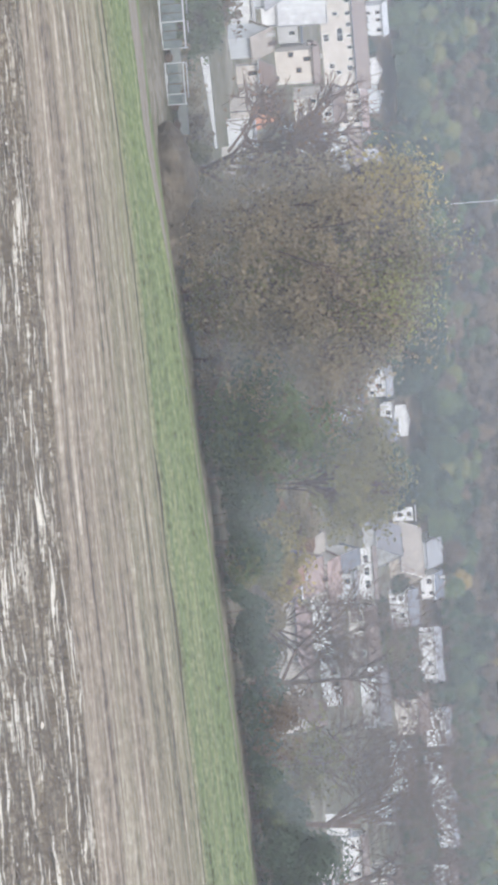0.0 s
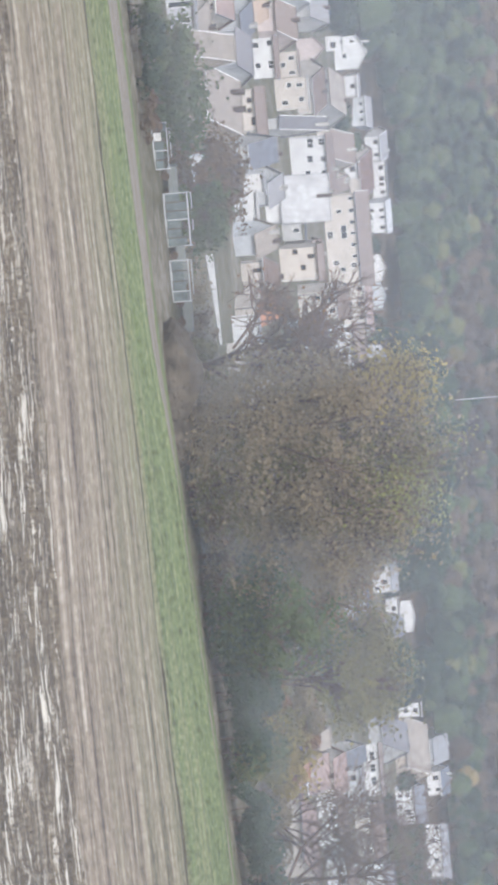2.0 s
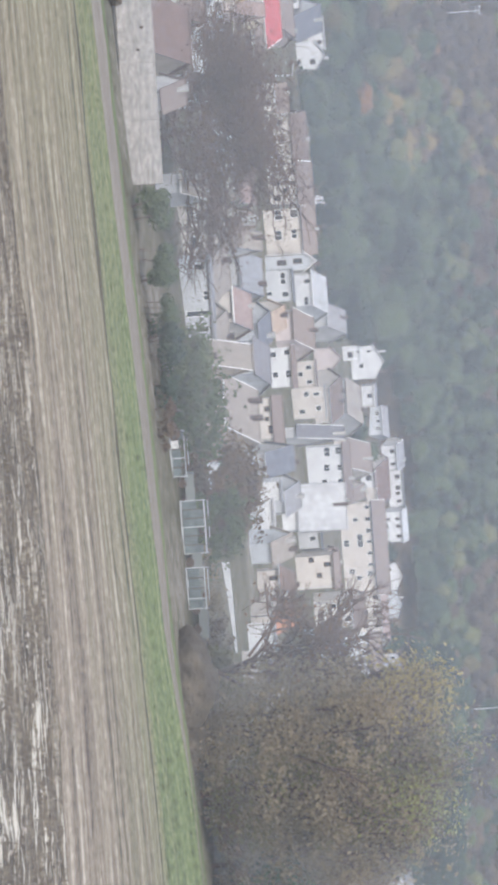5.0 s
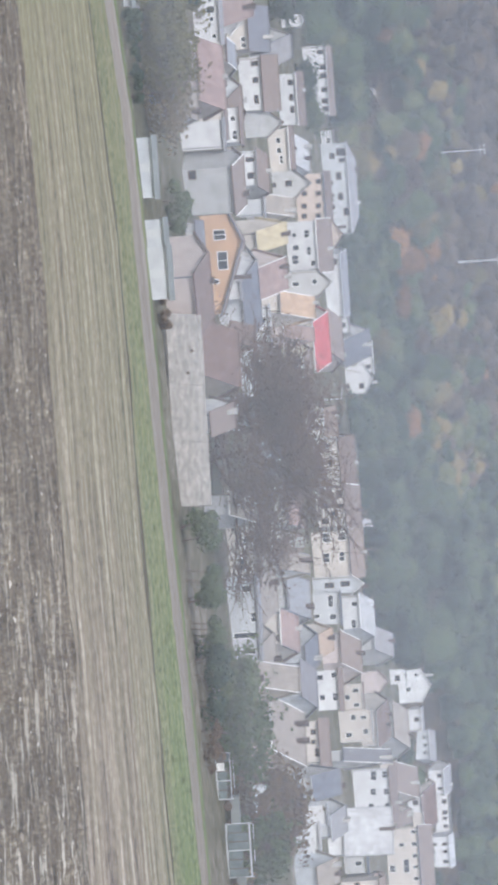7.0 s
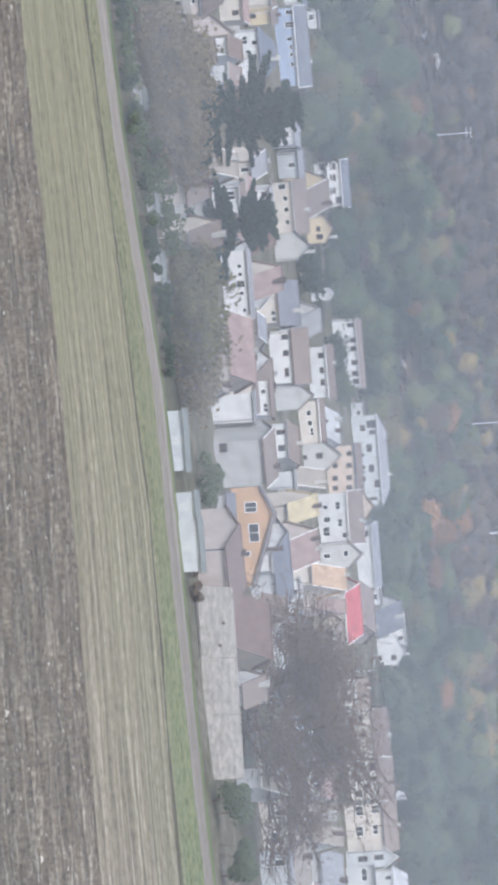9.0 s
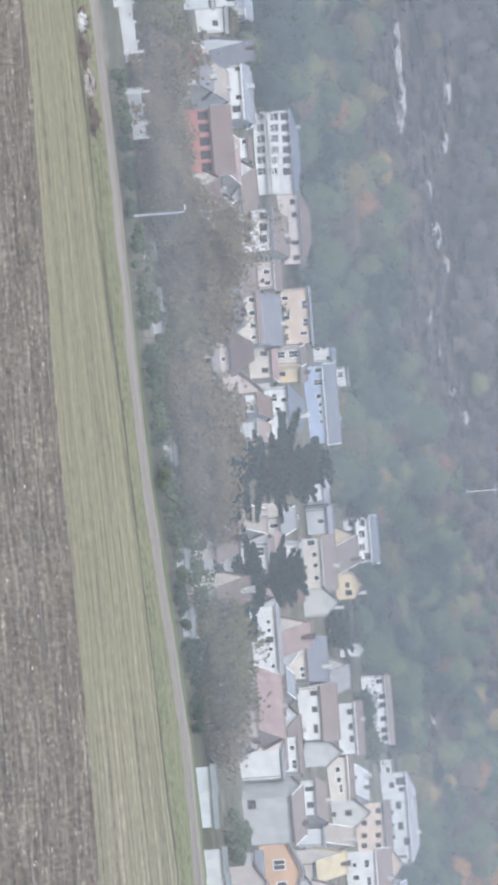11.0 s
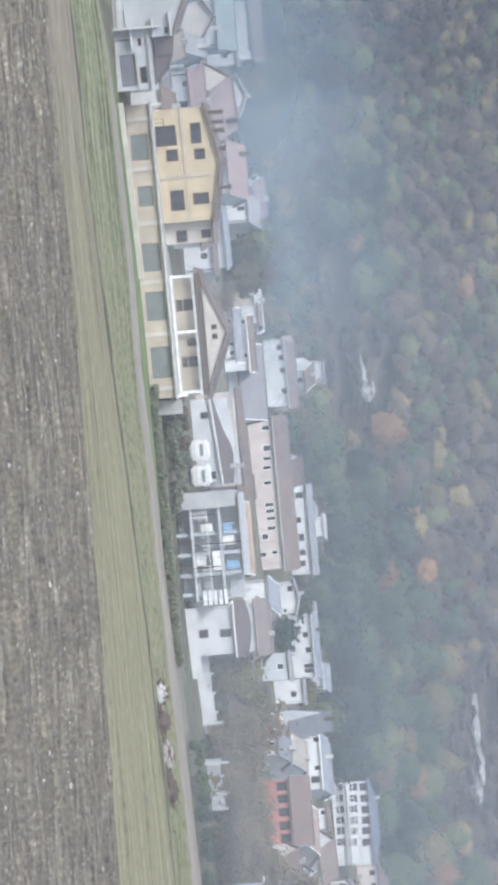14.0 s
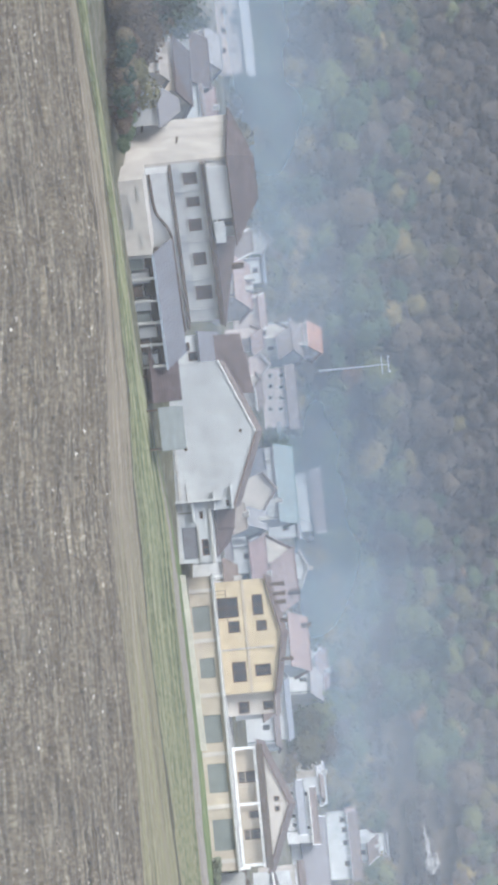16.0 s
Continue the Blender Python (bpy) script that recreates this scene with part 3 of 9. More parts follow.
def outhouse(x, y, turn, w, d, h, wall, cover):
    """A small lean-to outhouse in a village yard."""
    root = new("outhouse")
    root.matrix_world = pose(x, y, zat(x, y), 0, 0, turn)
    tagged(root, f"small {wall} outhouse with a sloping {cover} roof in a yard", "outhouse", "village outhouses")
    openings = [(w * 0.2, 0.1, 0.9, min(1.7, h - 0.3))] if h > 1.6 else []
    part("wall", wall_mesh(w, d, h, openings, "flat", 0, -1.5), "plaster_" + wall, root)
    for o in openings:
        box_part("door", (o[0] - o[2] / 2, o[0] + o[2] / 2, 0.08, 0.14, o[1], o[1] + o[3]), "wood_dark", root)
    bm = bmesh.new()
    slab(bm, ((-w / 2 - 0.3, -0.35, h + 0.1), (w / 2 + 0.3, -0.35, h + 0.1), (w / 2 + 0.3, d + 0.2, h + 0.9), (-w / 2 - 0.3, d + 0.2, h + 0.9)), 0.12)
    part("roof", bm, "roof_" + cover, root)


# ---- plants ----


def leaf_quads(rng, centres, size, out=None, loose=0.45):
    """Small four-cornered leaf clumps at the given centres, turned at random or, given outward ways, roughly facing out."""
    n = len(centres)
    a = rng.normal(size=(n, 3))
    nrm = rng.normal(size=(n, 3))
    if out is not None:
        nrm = out / (np.linalg.norm(out, axis=1, keepdims=True) + 1e-6) + loose * nrm
        a = np.cross(nrm, a)
    a /= np.linalg.norm(a, axis=1, keepdims=True)
    b = np.cross(a, nrm)
    b /= np.linalg.norm(b, axis=1, keepdims=True)
    s = (size * rng.uniform(0.5, 1.3, n))[:, None]
    v = np.stack([centres - a * s, centres - b * s * 0.6, centres + a * s, centres + b * s * 0.6], 1)
    return v.reshape(-1, 3)


def quads_object(name, verts, mat, parent=None, tone=0.4):
    """Leaf clumps as one mesh; tone is the leaf colour of each whole crown, between 0 and 1."""
    ob = new(name, quick_mesh(name, verts, np.arange(len(verts)).reshape(-1, 4), [mat]))
    ob.data.attributes.new("tone", "FLOAT", "POINT").data.foreach_set("value", np.broadcast_to(np.asarray(tone, np.float32), len(verts)).copy())
    ob.parent = parent
    return ob


def tubes_mesh(name, segs, mat, sides=5):
    """Tapered limbs: rows of two ends and two radii."""
    vs, fs = [], []
    for p, q, r0, r1 in segs:
        p, q = Vector(p), Vector(q)
        d = (q - p).normalized()
        u = d.orthogonal().normalized()
        w = d.cross(u)
        base = len(vs)
        for c, r in ((p, r0), (q, r1)):
            for k in range(sides):
                t = 2 * math.pi * k / sides
                vs.append(c + u * (r * math.cos(t)) + w * (r * math.sin(t)))
        for k in range(sides):
            m = (k + 1) % sides
            fs.append((base + k, base + m, base + sides + m, base + sides + k))
    return quick_mesh(name, np.array(vs), np.array(fs), [mat], smooth=True)


def tree(x, y, height, width, leaf, label, seed, leaves=2500, size=0.45, fork=0.16, levels=4, spread=0.75, category="tree", kids=4, thick=0.014, skirt=0.0, taper=0.62):
    """A broad-leaved tree: forking trunk, limbs, twigs and a crown of small clumps set along the twigs. skirt: the share of clumps on low side shoots."""
    rng = np.random.default_rng(seed)
    leaves, size = int(leaves * 1.8), size * 0.64
    z = zat(x, y)
    root = new("tree")
    root.matrix_world = pose(x, y, z)
    tagged(root, label, category, "trees along the field")
    trunk, limbs, tips = [], [], []
    lean = rng.normal(0, 0.04, 2)

    def grow(p, d, length, rad, level):
        q = p + d * length
        mid = p + d * length * 0.5 + rng.normal(0, 0.05, 3) * length
        store = trunk if level == 0 else limbs
        store.append((p, mid, rad, rad * 0.85))
        store.append((mid, q, rad * 0.85, rad * 0.68))
        if level >= 2:
            tips.extend([mid, q])
        if level == levels:
            tips.append(q + d * 0.4)
            return
        for k in range(kids if level else kids + 1):
            e = d * 0.85 + rng.normal(0, spread * 0.62, 3) * np.array([width / height * 2.0, width / height * 2.0, 0.7])
            e[2] = e[2] + 0.22 if level < 3 else e[2]
            e /= np.linalg.norm(e)
            start = p + (q - p) * rng.uniform(0.5, 1.0)
            grow(start, e, length * rng.uniform(0.6, 0.9) if level else height * 0.3, rad * taper, level + 1)

    grow(np.array([0, 0, -0.3]), np.array([lean[0], lean[1], 1.0]), max(height * fork, 1.0), height * thick, 0)
    t = np.array(tips)
    k = (height - 0.3) / np.percentile(t[:, 2], 98)
    wid = np.percentile(np.abs(t[:, :2]), 92) * 2 / width
    sc = np.array([1 / wid, 1 / wid, k])
    trunk = [(p * sc, q * sc, a, b) for p, q, a, b in trunk]
    limbs = [(p * sc, q * sc, a, b) for p, q, a, b in limbs]
    t = t * sc
    ob = new("trunk", tubes_mesh("trunk", trunk, "bark", 7))
    ob.parent = root
    ob = new("limbs", tubes_mesh("limbs", limbs, "bark", 3))
    ob.parent = root
    if leaves:
        c = t[rng.integers(0, len(t), leaves)] + rng.normal(0, 0.035, (leaves, 3)) * height
        low = int(leaves * skirt)
        if low:
            u, v, s = rng.uniform(0, 2 * math.pi, low), rng.uniform(0.04, 0.75, low), rng.uniform(0.3, 1, low) ** 0.5
            r = width * 0.5 * (0.65 + 0.35 * np.sin(v * 4)) * s
            c[:low] = np.stack([np.cos(u) * r, np.sin(u) * r, v * height], -1) + rng.normal(0, 0.3, (low, 3))
        c[:, 2] = np.maximum(c[:, 2], 0.3)
        lump = np.array([noise.noise(Vector(p * (4.5 / height)) + Vector((seed, 0, 0))) for p in c])
        c = c[lump > -0.16]
        quads_object("crown", leaf_quads(rng, c, size, c - np.array([0, 0, height * 0.5]) + rng.normal(0, 1.5, c.shape)), leaf, root, 0.25 + 0.3 * rng.random())
    return root


def conifer(x, y, height, width, label, seed):
    """A spruce: straight trunk, uneven tiers of long drooping boughs and hanging sprays."""
    rng = np.random.default_rng(seed)
    root = new("spruce")
    root.matrix_world = pose(x, y, zat(x, y))
    tagged(root, label, "spruce", "trees along the field")
    ob = new("trunk", tubes_mesh("trunk", [((0, 0, -0.3), (0, 0, height * 0.6), height * 0.014, height * 0.008), ((0, 0, height * 0.6), (0, 0, height), height * 0.008, 0.02)], "bark", 7))
    ob.parent = root
    segs, cs = [], []
    zz = height * 0.1
    while zz < height * 0.97:
        r = width / 2 * min(1.0, 1.25 * (1 - zz / height) ** 0.6) + 0.35
        for k in range(9):
            t = rng.uniform(0, 6.28)
            rr = r * rng.uniform(0.45, 1.35)
            tip = np.array([math.cos(t) * rr, math.sin(t) * rr, zz - rr * rng.uniform(-0.1, 0.35) + 0.25 * rr * (zz > height * 0.55)])
            base = np.array([0, 0, zz + 0.3])
            segs.append((base, tip, 0.06, 0.02))
            n = max(16, int(rr * 125))
            u = rng.uniform(0.12, 1, n)[:, None]
            hang = np.array([0, 0, 1.0]) * rng.uniform(0, 0.8, (n, 1))
            cs.append(base + (tip - base) * u + rng.normal(0, 0.17, (n, 3)) * (1.25 - u) - hang * (1.1 - u))
        zz += rng.uniform(0.75, 1.25)
    ob = new("limbs", tubes_mesh("limbs", segs, "bark", 3))
    ob.parent = root
    quads_object("crown", leaf_quads(rng, np.concatenate(cs), 0.22), "leaf_spruce", root, 0.35)
    return root


def shrub(x, y, w, d, h, leaf, label, seed, leaves=700, size=0.35, turn=0.0, name="shrub"):
    """A dense bush or a length of hedge: lumps of small clumps on short stems."""
    rng = np.random.default_rng(seed)
    root = new(name)
    root.matrix_world = pose(x, y, zat(x, y), 0, 0, turn)
    tagged(root, label, name, "bushes along the field")
    lumps = max(6, int(w * 3.0 / max(h, 0.5) ** 0.7))
    leaves, size = int(leaves * 1.9), size * 0.68
    c = np.stack([rng.uniform(-w / 2, w / 2, lumps), rng.uniform(-d / 2, d / 2, lumps), rng.uniform(0.3, 0.72, lumps) * h], -1)
    k = rng.integers(0, lumps, leaves)
    o = rng.normal(size=(leaves, 3))
    o /= np.linalg.norm(o, axis=1, keepdims=True)
    p = c[k] + o * (rng.uniform(0.45, 1, leaves) ** 0.5)[:, None] * np.array([h * 0.38, h * 0.38, h * 0.34]) * (0.6 + 0.5 * (k % 5) / 4)[:, None]
    p[:, 2] = np.abs(p[:, 2]) + 0.05
    if name == "hedge":
        p = rng.uniform(-0.5, 0.5, (leaves, 3)) * np.array([w, d, 0])
        crest = np.array([1 + 0.35 * noise.noise(Vector((u * 0.5 + seed, 0, 0))) + 0.2 * noise.noise(Vector((u * 1.9, seed, 0))) for u in p[:, 0]])
        p[:, 2] = h * 0.9 * crest * rng.uniform(0, 1, leaves) ** 0.6
        p[:, 1] *= 1 - 0.4 * p[:, 2] / h
        o = o * 0.6 + np.array([0, -0.6, 0.5])
    quads_object("foliage", leaf_quads(rng, p, size, o), leaf, root)
    stems = [((q[0] * 0.8, q[1] * 0.8, -0.2), tuple(q), 0.06, 0.03) for q in c]
    ob = new("stems", tubes_mesh("stems", stems, "bark", 4))
    ob.parent = root
    return root


CLEAR = []


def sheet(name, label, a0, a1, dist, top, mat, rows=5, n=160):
    """A curved translucent sheet standing in for mist, set on the ground at a distance from the viewer."""
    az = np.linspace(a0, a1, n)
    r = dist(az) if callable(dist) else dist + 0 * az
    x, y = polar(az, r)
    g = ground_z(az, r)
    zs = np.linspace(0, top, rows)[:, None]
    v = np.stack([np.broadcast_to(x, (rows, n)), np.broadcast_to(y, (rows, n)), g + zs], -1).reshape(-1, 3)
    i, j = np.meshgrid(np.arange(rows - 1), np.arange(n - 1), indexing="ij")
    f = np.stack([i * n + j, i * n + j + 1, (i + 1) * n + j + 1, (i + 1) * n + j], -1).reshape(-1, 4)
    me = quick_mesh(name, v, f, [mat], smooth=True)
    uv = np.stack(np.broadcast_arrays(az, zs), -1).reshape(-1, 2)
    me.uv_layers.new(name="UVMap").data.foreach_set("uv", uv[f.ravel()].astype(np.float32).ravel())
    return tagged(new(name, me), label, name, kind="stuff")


# Pale translucent sheets stand in for haze; mist_low lightens the orchard's dark foot.
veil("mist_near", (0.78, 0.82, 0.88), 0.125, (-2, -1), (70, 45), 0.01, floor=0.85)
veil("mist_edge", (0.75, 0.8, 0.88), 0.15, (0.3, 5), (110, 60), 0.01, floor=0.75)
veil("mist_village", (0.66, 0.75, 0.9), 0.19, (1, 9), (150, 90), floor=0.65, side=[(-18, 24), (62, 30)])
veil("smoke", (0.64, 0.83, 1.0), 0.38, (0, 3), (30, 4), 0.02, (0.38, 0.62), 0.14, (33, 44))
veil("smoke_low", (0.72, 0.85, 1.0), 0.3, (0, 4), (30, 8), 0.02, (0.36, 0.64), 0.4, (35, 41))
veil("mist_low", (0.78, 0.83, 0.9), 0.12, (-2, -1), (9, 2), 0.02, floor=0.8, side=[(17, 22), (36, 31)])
sheet("mist", "low haze sheet lightening the foot of the orchard", 15, 38, lambda a: edge(a) - 0.6, 12, "mist_low")
sheet("mist", "thin pale haze sheet over the field", -14, 58, 120, 80, "mist_near")
sheet("mist", "thin pale haze sheet along the field edge", -14, 58, lambda a: edge(a) + 1.5, 120, "mist_edge")
sheet("mist", "thin blue-grey haze sheet between the rows of houses", -14, 58, lambda a: edge(a) + 0.45 * village_depth(a), 160, "mist_village")
sheet("smoke", "sheet of blue chimney smoke drifting over the roofs", 24, 58, lambda a: edge(a) + 110, 60, "smoke")
sheet("smoke", "thin sheet of blue smoke between the first houses and the roofs", 34, 58, lambda a: edge(a) + 36, 40, "smoke_low")

# ---- the village ----


def at(a, r, up=0.0, turn=0.0):
    """The pose of a thing at a bearing and distance, facing the field's viewer, turned further if asked."""
    x, y = polar(a, r)
    return pose(float(x), float(y), float(ground_z(a, r)) + up, 0, 0, a + turn)


def thing(name, m, label, category, group=""):
    root = new(name)
    root.matrix_world = m
    return tagged(root, label, category, group)


def gable_walls(w, d, hl, hr, px, top, openings):
    """Walls under a gable whose peak and eaves may stand unevenly."""
    low = min(hl, hr)
    bm = wall_mesh(w, d, low, openings, "flat", 0)
    for y in (0, d):
        pts = [(-w / 2, y, low), (w / 2, y, low), (w / 2, y, hr), (px, y, top), (-w / 2, y, hl)]
        pts = [p for i, p in enumerate(pts) if i in (0, 1, 3) or p[2] > low + 0.01]
        bm.faces.new([bm.verts.new(p) for p in pts])
    for x, h in ((-w / 2, hl), (w / 2, hr)):
        if h > low + 0.01:
            bm.faces.new([bm.verts.new(p) for p in ((x, 0, low), (x, d, low), (x, d, h), (x, 0, h))])
    return bm


def gable_roof(w, d, hl, hr, px, top, over=0.3):
    bm = bmesh.new()
    for s, h in ((-1, hl), (1, hr)):
        run = abs(s * w / 2 - px)
        x, z = s * (w / 2 + over), h - (top - h) * over / max(run, 0.3) + 0.1
        pts = [(x, -over, z), (px, -over, top + 0.1), (px, d + over, top + 0.1), (x, d + over, z)]
        slab(bm, pts if s < 0 else [pts[1], pts[0], pts[3], pts[2]], 0.16)
    return bm


def dwelling(a, r, w, d, h, roof, rise, wall, cover, label, wins=(), turn=0.0, peak=0.0, drop=0.0, balconies=0):
    """A village house on its bearing and distance; h is the height of its eaves, and its windows count down from them. roof: side shows a slope to the field, front a gable; peak and drop set the gable off centre and lower one eave."""
    root = new("house")
    root.matrix_world = at(a, r, 0.0, turn)
    tagged(root, label, "house", "village houses")
    rng = random.Random(int(a * 100 + r * 13))
    CLEAR.append((a, r, w, 42.0, float(ground_z(a, r)) + max(h - 3.2, 0)))
    openings = [(cx, h + z0, ow, oh) for cx, z0, ow, oh in wins]
    px, low = peak * w / 2, h - drop
    through_wall = [o for o in openings if o[1] + o[3] < low - 0.05]
    trim = rng.choice(("frame_white", "roof_" + cover, "roof_" + cover, "steel_pale", "roof_brown", "roof_slate"))
    edge_trim = rng.choice(("roof_" + cover, "roof_" + cover, "roof_" + cover, "roof_slate", "frame_white"))
    if roof == "front":
        part("wall", gable_walls(w, d, h, low, px, h + rise, through_wall), "plaster_" + wall, root)
        part("roof", gable_roof(w, d, h, low, px, h + rise), "roof_" + cover, root)
        for s, e in ((-1, h), (1, low)):
            bm = bmesh.new()
            pts = [(s * (w / 2 + 0.3), -0.36, e), (px, -0.36, h + rise + 0.1), (px, -0.302, h + rise + 0.1), (s * (w / 2 + 0.3), -0.302, e)]
            slab(bm, pts if s > 0 else pts[::-1], 0.2)
            part("barge_board", bm, trim, root)
    else:
        part("wall", wall_mesh(w, d, h, through_wall, roof, rise), "plaster_" + wall, root)
        part("roof", roof_mesh(w, d, h, roof, rise, 0.3), "roof_" + cover, root)
    if roof in ("side", "hip") and rise > 0.4:
        e = (h - rise * 0.3 / (d / 2) + 0.14) if roof == "side" else h + 0.05
        box_part("gutter", (-w / 2 - 0.3, w / 2 + 0.3, -0.4, -0.302, e - 0.18, e - 0.03), trim, root)
        if roof == "side":
            box_part("ridge", (-w / 2 - 0.28, w / 2 + 0.28, d / 2 - 0.13, d / 2 + 0.13, h + rise + 0.08, h + rise + 0.24), "roof_" + cover, root)
            for s in (-1, 1):
                bm = bmesh.new()
                x = s * (w / 2 + 0.3)
                slab(bm, ((x - 0.05, -0.3, e + 0.05), (x + 0.05, -0.3, e + 0.05), (x + 0.05, d / 2, h + rise + 0.19), (x - 0.05, d / 2, h + rise + 0.19)), 0.12)
                part("verge", bm, edge_trim, root)
    frame_kind = rng.choice(("frame_white", "frame_white", "frame_brown", "frame_brown"))
    for cx, z0, ow, oh in openings:
        window(root, cx, 0 if z0 + oh < low - 0.05 else -0.17, z0, ow, oh, frame_kind)
    if h < 9 and rng.random() < 0.6:
        x0 = rng.choice((-1, 1)) * (w / 2 - 0.22)
        box_part("downpipe", (x0 - 0.06, x0 + 0.06, -0.1, -0.003, 0.0, low - 0.05), rng.choice(("steel_pale", "roof_slate", "roof_brown")), root)
    if roof != "front" and w > 3.5 and rng.random() < 0.5:
        z0 = h - rng.uniform(0.14, 0.22)
        box_part("eave_board", (-w / 2, w / 2, -0.06, -0.003, z0 - 0.1, z0), rng.choice(("roof_slate", "plaster_grey", "roof_brown")), root)
    levels = sorted({round(o[1], 1) for o in openings}, reverse=True)[:12]
    for k in range(balconies):
        zb = levels[min(len(levels) - 1, int((k + 0.8) * len(levels) / balconies))] - 0.35
        bm = bmesh.new()
        box(bm, -w / 2 + 0.3, w / 2 - 0.3, -1.0, -0.003, zb - 0.14, zb)
        box(bm, -w / 2 + 0.3, w / 2 - 0.3, -1.0, -0.95, zb + 0.75, zb + 0.83)
        n = int(w * 2.0)
        for i in range(n):
            x0 = -w / 2 + 0.33 + i * (w - 0.7) / max(n - 1, 1)
            box(bm, x0 - 0.03, x0 + 0.03, -0.99, -0.96, zb, zb + 0.75)
        part("balcony", bm, "frame_white", root)
    for k in range(rng.choice((0, 0, 1, 1, 2)) if rise > 0.5 else 0):
        cx, cy = rng.uniform(-0.35, 0.35) * w, rng.uniform(0.3, 0.6) * d
        zt = h + rise + rng.uniform(0.3, 0.6)
        bm = bmesh.new()
        box(bm, cx - 0.24, cx + 0.24, cy - 0.24, cy + 0.24, h - 0.2, zt)
        box(bm, cx - 0.31, cx + 0.31, cy - 0.31, cy + 0.31, zt, zt + 0.1)
        part("chimney", bm, rng.choice(("roof_rust", "concrete")), root)
    return root


dwelling(49.6, 290, 2.9, 4.0, 3.0, "hip", 1.6, "grey", "slate", "low store with a dark slate roof at the field")
dwelling(50.35, 294, 1.8, 3.4, 3.0, "side", 0.6, "cream", "tan", "cream village house with a weathered beige roof", turn=-21)
dwelling(50.26, 309, 5.0, 5.7, 3.0, "side", 1.0, "tan", "rust", "low house with red-brown roofs beside the apartment house", turn=-28)
dwelling(41.71, 318, 2.0, 3.5, 3.0, "side", 0.9, "white", "brown", "white village house with a faded brown tiled roof", turn=-22)
dwelling(41.99, 319, 1.8, 3.2, 3.0, "side", 0.5, "pale", "slate", "pale grey village house with a dark slate roof", turn=22)
dwelling(42.51, 320, 2.1, 4.0, 3.0, "side", 1.9, "cream", "tan", "cream village house with a weathered beige roof", turn=20)
dwelling(41.05, 333, 2.0, 3.2, 3.0, "side", 2.0, "cream", "brown", "cream village house with a faded brown tiled roof", turn=24)
dwelling(49.60, 333, 3.3, 4.0, 3.0, "flat", 0.2, "white", "brown", "white village house with a faded brown tiled roof")
dwelling(50.37, 336, 4.7, 4.9, 2.2, "side", 1.4, "white", "rust", "white village house with a dark red-brown roof", turn=-20)
dwelling(10.10, 338, 2.0, 3.9, 3.0, "side", 1.6, "cream", "brown", "cream village house with a faded brown tiled roof", turn=-20)
dwelling(16.30, 338, 6.9, 8.0, 3.0, "side", 1.3, "pink", "red", "low wing with a red-brown roof before the orange house", turn=30)
dwelling(22.79, 338, 2.4, 2.9, 3.0, "side", 1.8, "cream", "brown", "cream village house with a faded brown tiled roof", turn=31)
dwelling(21.97, 339, 2.3, 2.8, 3.0, "side", 2.5, "cream", "brown", "cream village house with a faded brown tiled roof", turn=31)
dwelling(49.49, 340, 2.3, 4.0, 2.8, "side", 0.9, "cream", "pink", "cream village house with a faded pink tiled roof", turn=19)
dwelling(45.22, 341, 2.2, 3.5, 3.0, "side", 1.4, "white", "brown", "white village house with a faded brown tiled roof", turn=-24)
dwelling(14.30, 342, 2.3, 3.0, 3.0, "side", 2.0, "white", "brown", "white village house with a faded brown tiled roof", turn=28)
dwelling(19.73, 343, 2.4, 4.0, 3.0, "side", 1.6, "white", "tan", "white village house with a weathered beige roof", turn=-20)
dwelling(15.56, 343, 5.7, 6.3, 2.9, "side", 3.1, "tan", "red", "wide low barn with a red-brown roof", turn=-26)
dwelling(26.92, 344, 2.2, 4.0, 3.0, "side", 2.5, "white", "brown", "white village house with a faded brown tiled roof", turn=-20)
dwelling(50.55, 346, 3.6, 3.8, 3.0, "side", 1.2, "cream", "grey", "cream village house with a light grey roof", turn=-34)
dwelling(42.61, 347, 1.6, 2.6, 3.0, "side", 1.8, "pale", "grey", "pale grey village house with a light grey roof", turn=-32)
dwelling(25.36, 348, 2.0, 4.0, 3.0, "side", 0.8, "pale", "brown", "pale grey village house with a faded brown tiled roof", turn=20)
dwelling(39.38, 348, 2.5, 2.9, 3.0, "side", 1.2, "pale", "brown", "pale grey village house with a faded brown tiled roof", turn=32)
dwelling(41.78, 349, 4.5, 4.4, 3.0, "side", 1.3, "white", "pink", "white village house with a faded pink tiled roof", wins=[(-1.0, -0.74, 0.6, 0.6), (1.1, -1.5, 0.7, 1.1)], turn=14)
dwelling(43.44, 349, 2.0, 2.8, 3.0, "side", 1.8, "cream", "slate", "cream village house with a dark slate roof", turn=28)
dwelling(26.14, 352, 5.1, 4.1, 3.0, "side", 0.5, "cream", "tan", "cream village house with a weathered beige roof", wins=[(-1.7, -0.75, 0.6, 0.6), (-0.2, -0.75, 0.6, 0.6), (1.2, -0.75, 0.6, 0.6)])
dwelling(22.51, 352, 2.0, 4.0, 3.0, "flat", 0.3, "white", "grey", "white village house with a light grey roof")
dwelling(12.91, 353, 2.3, 3.0, 3.0, "side", 2.1, "pale", "tan", "pale grey village house with a weathered beige roof", turn=-29)
dwelling(46.64, 354, 4.7, 5.4, 3.0, "side", 1.3, "pink", "pink", "pale pink village house with a faded pink tiled roof", turn=-28)
dwelling(26.15, 355, 3.3, 4.0, 2.6, "flat", 0.2, "white", "grey", "white village house with a light grey roof")
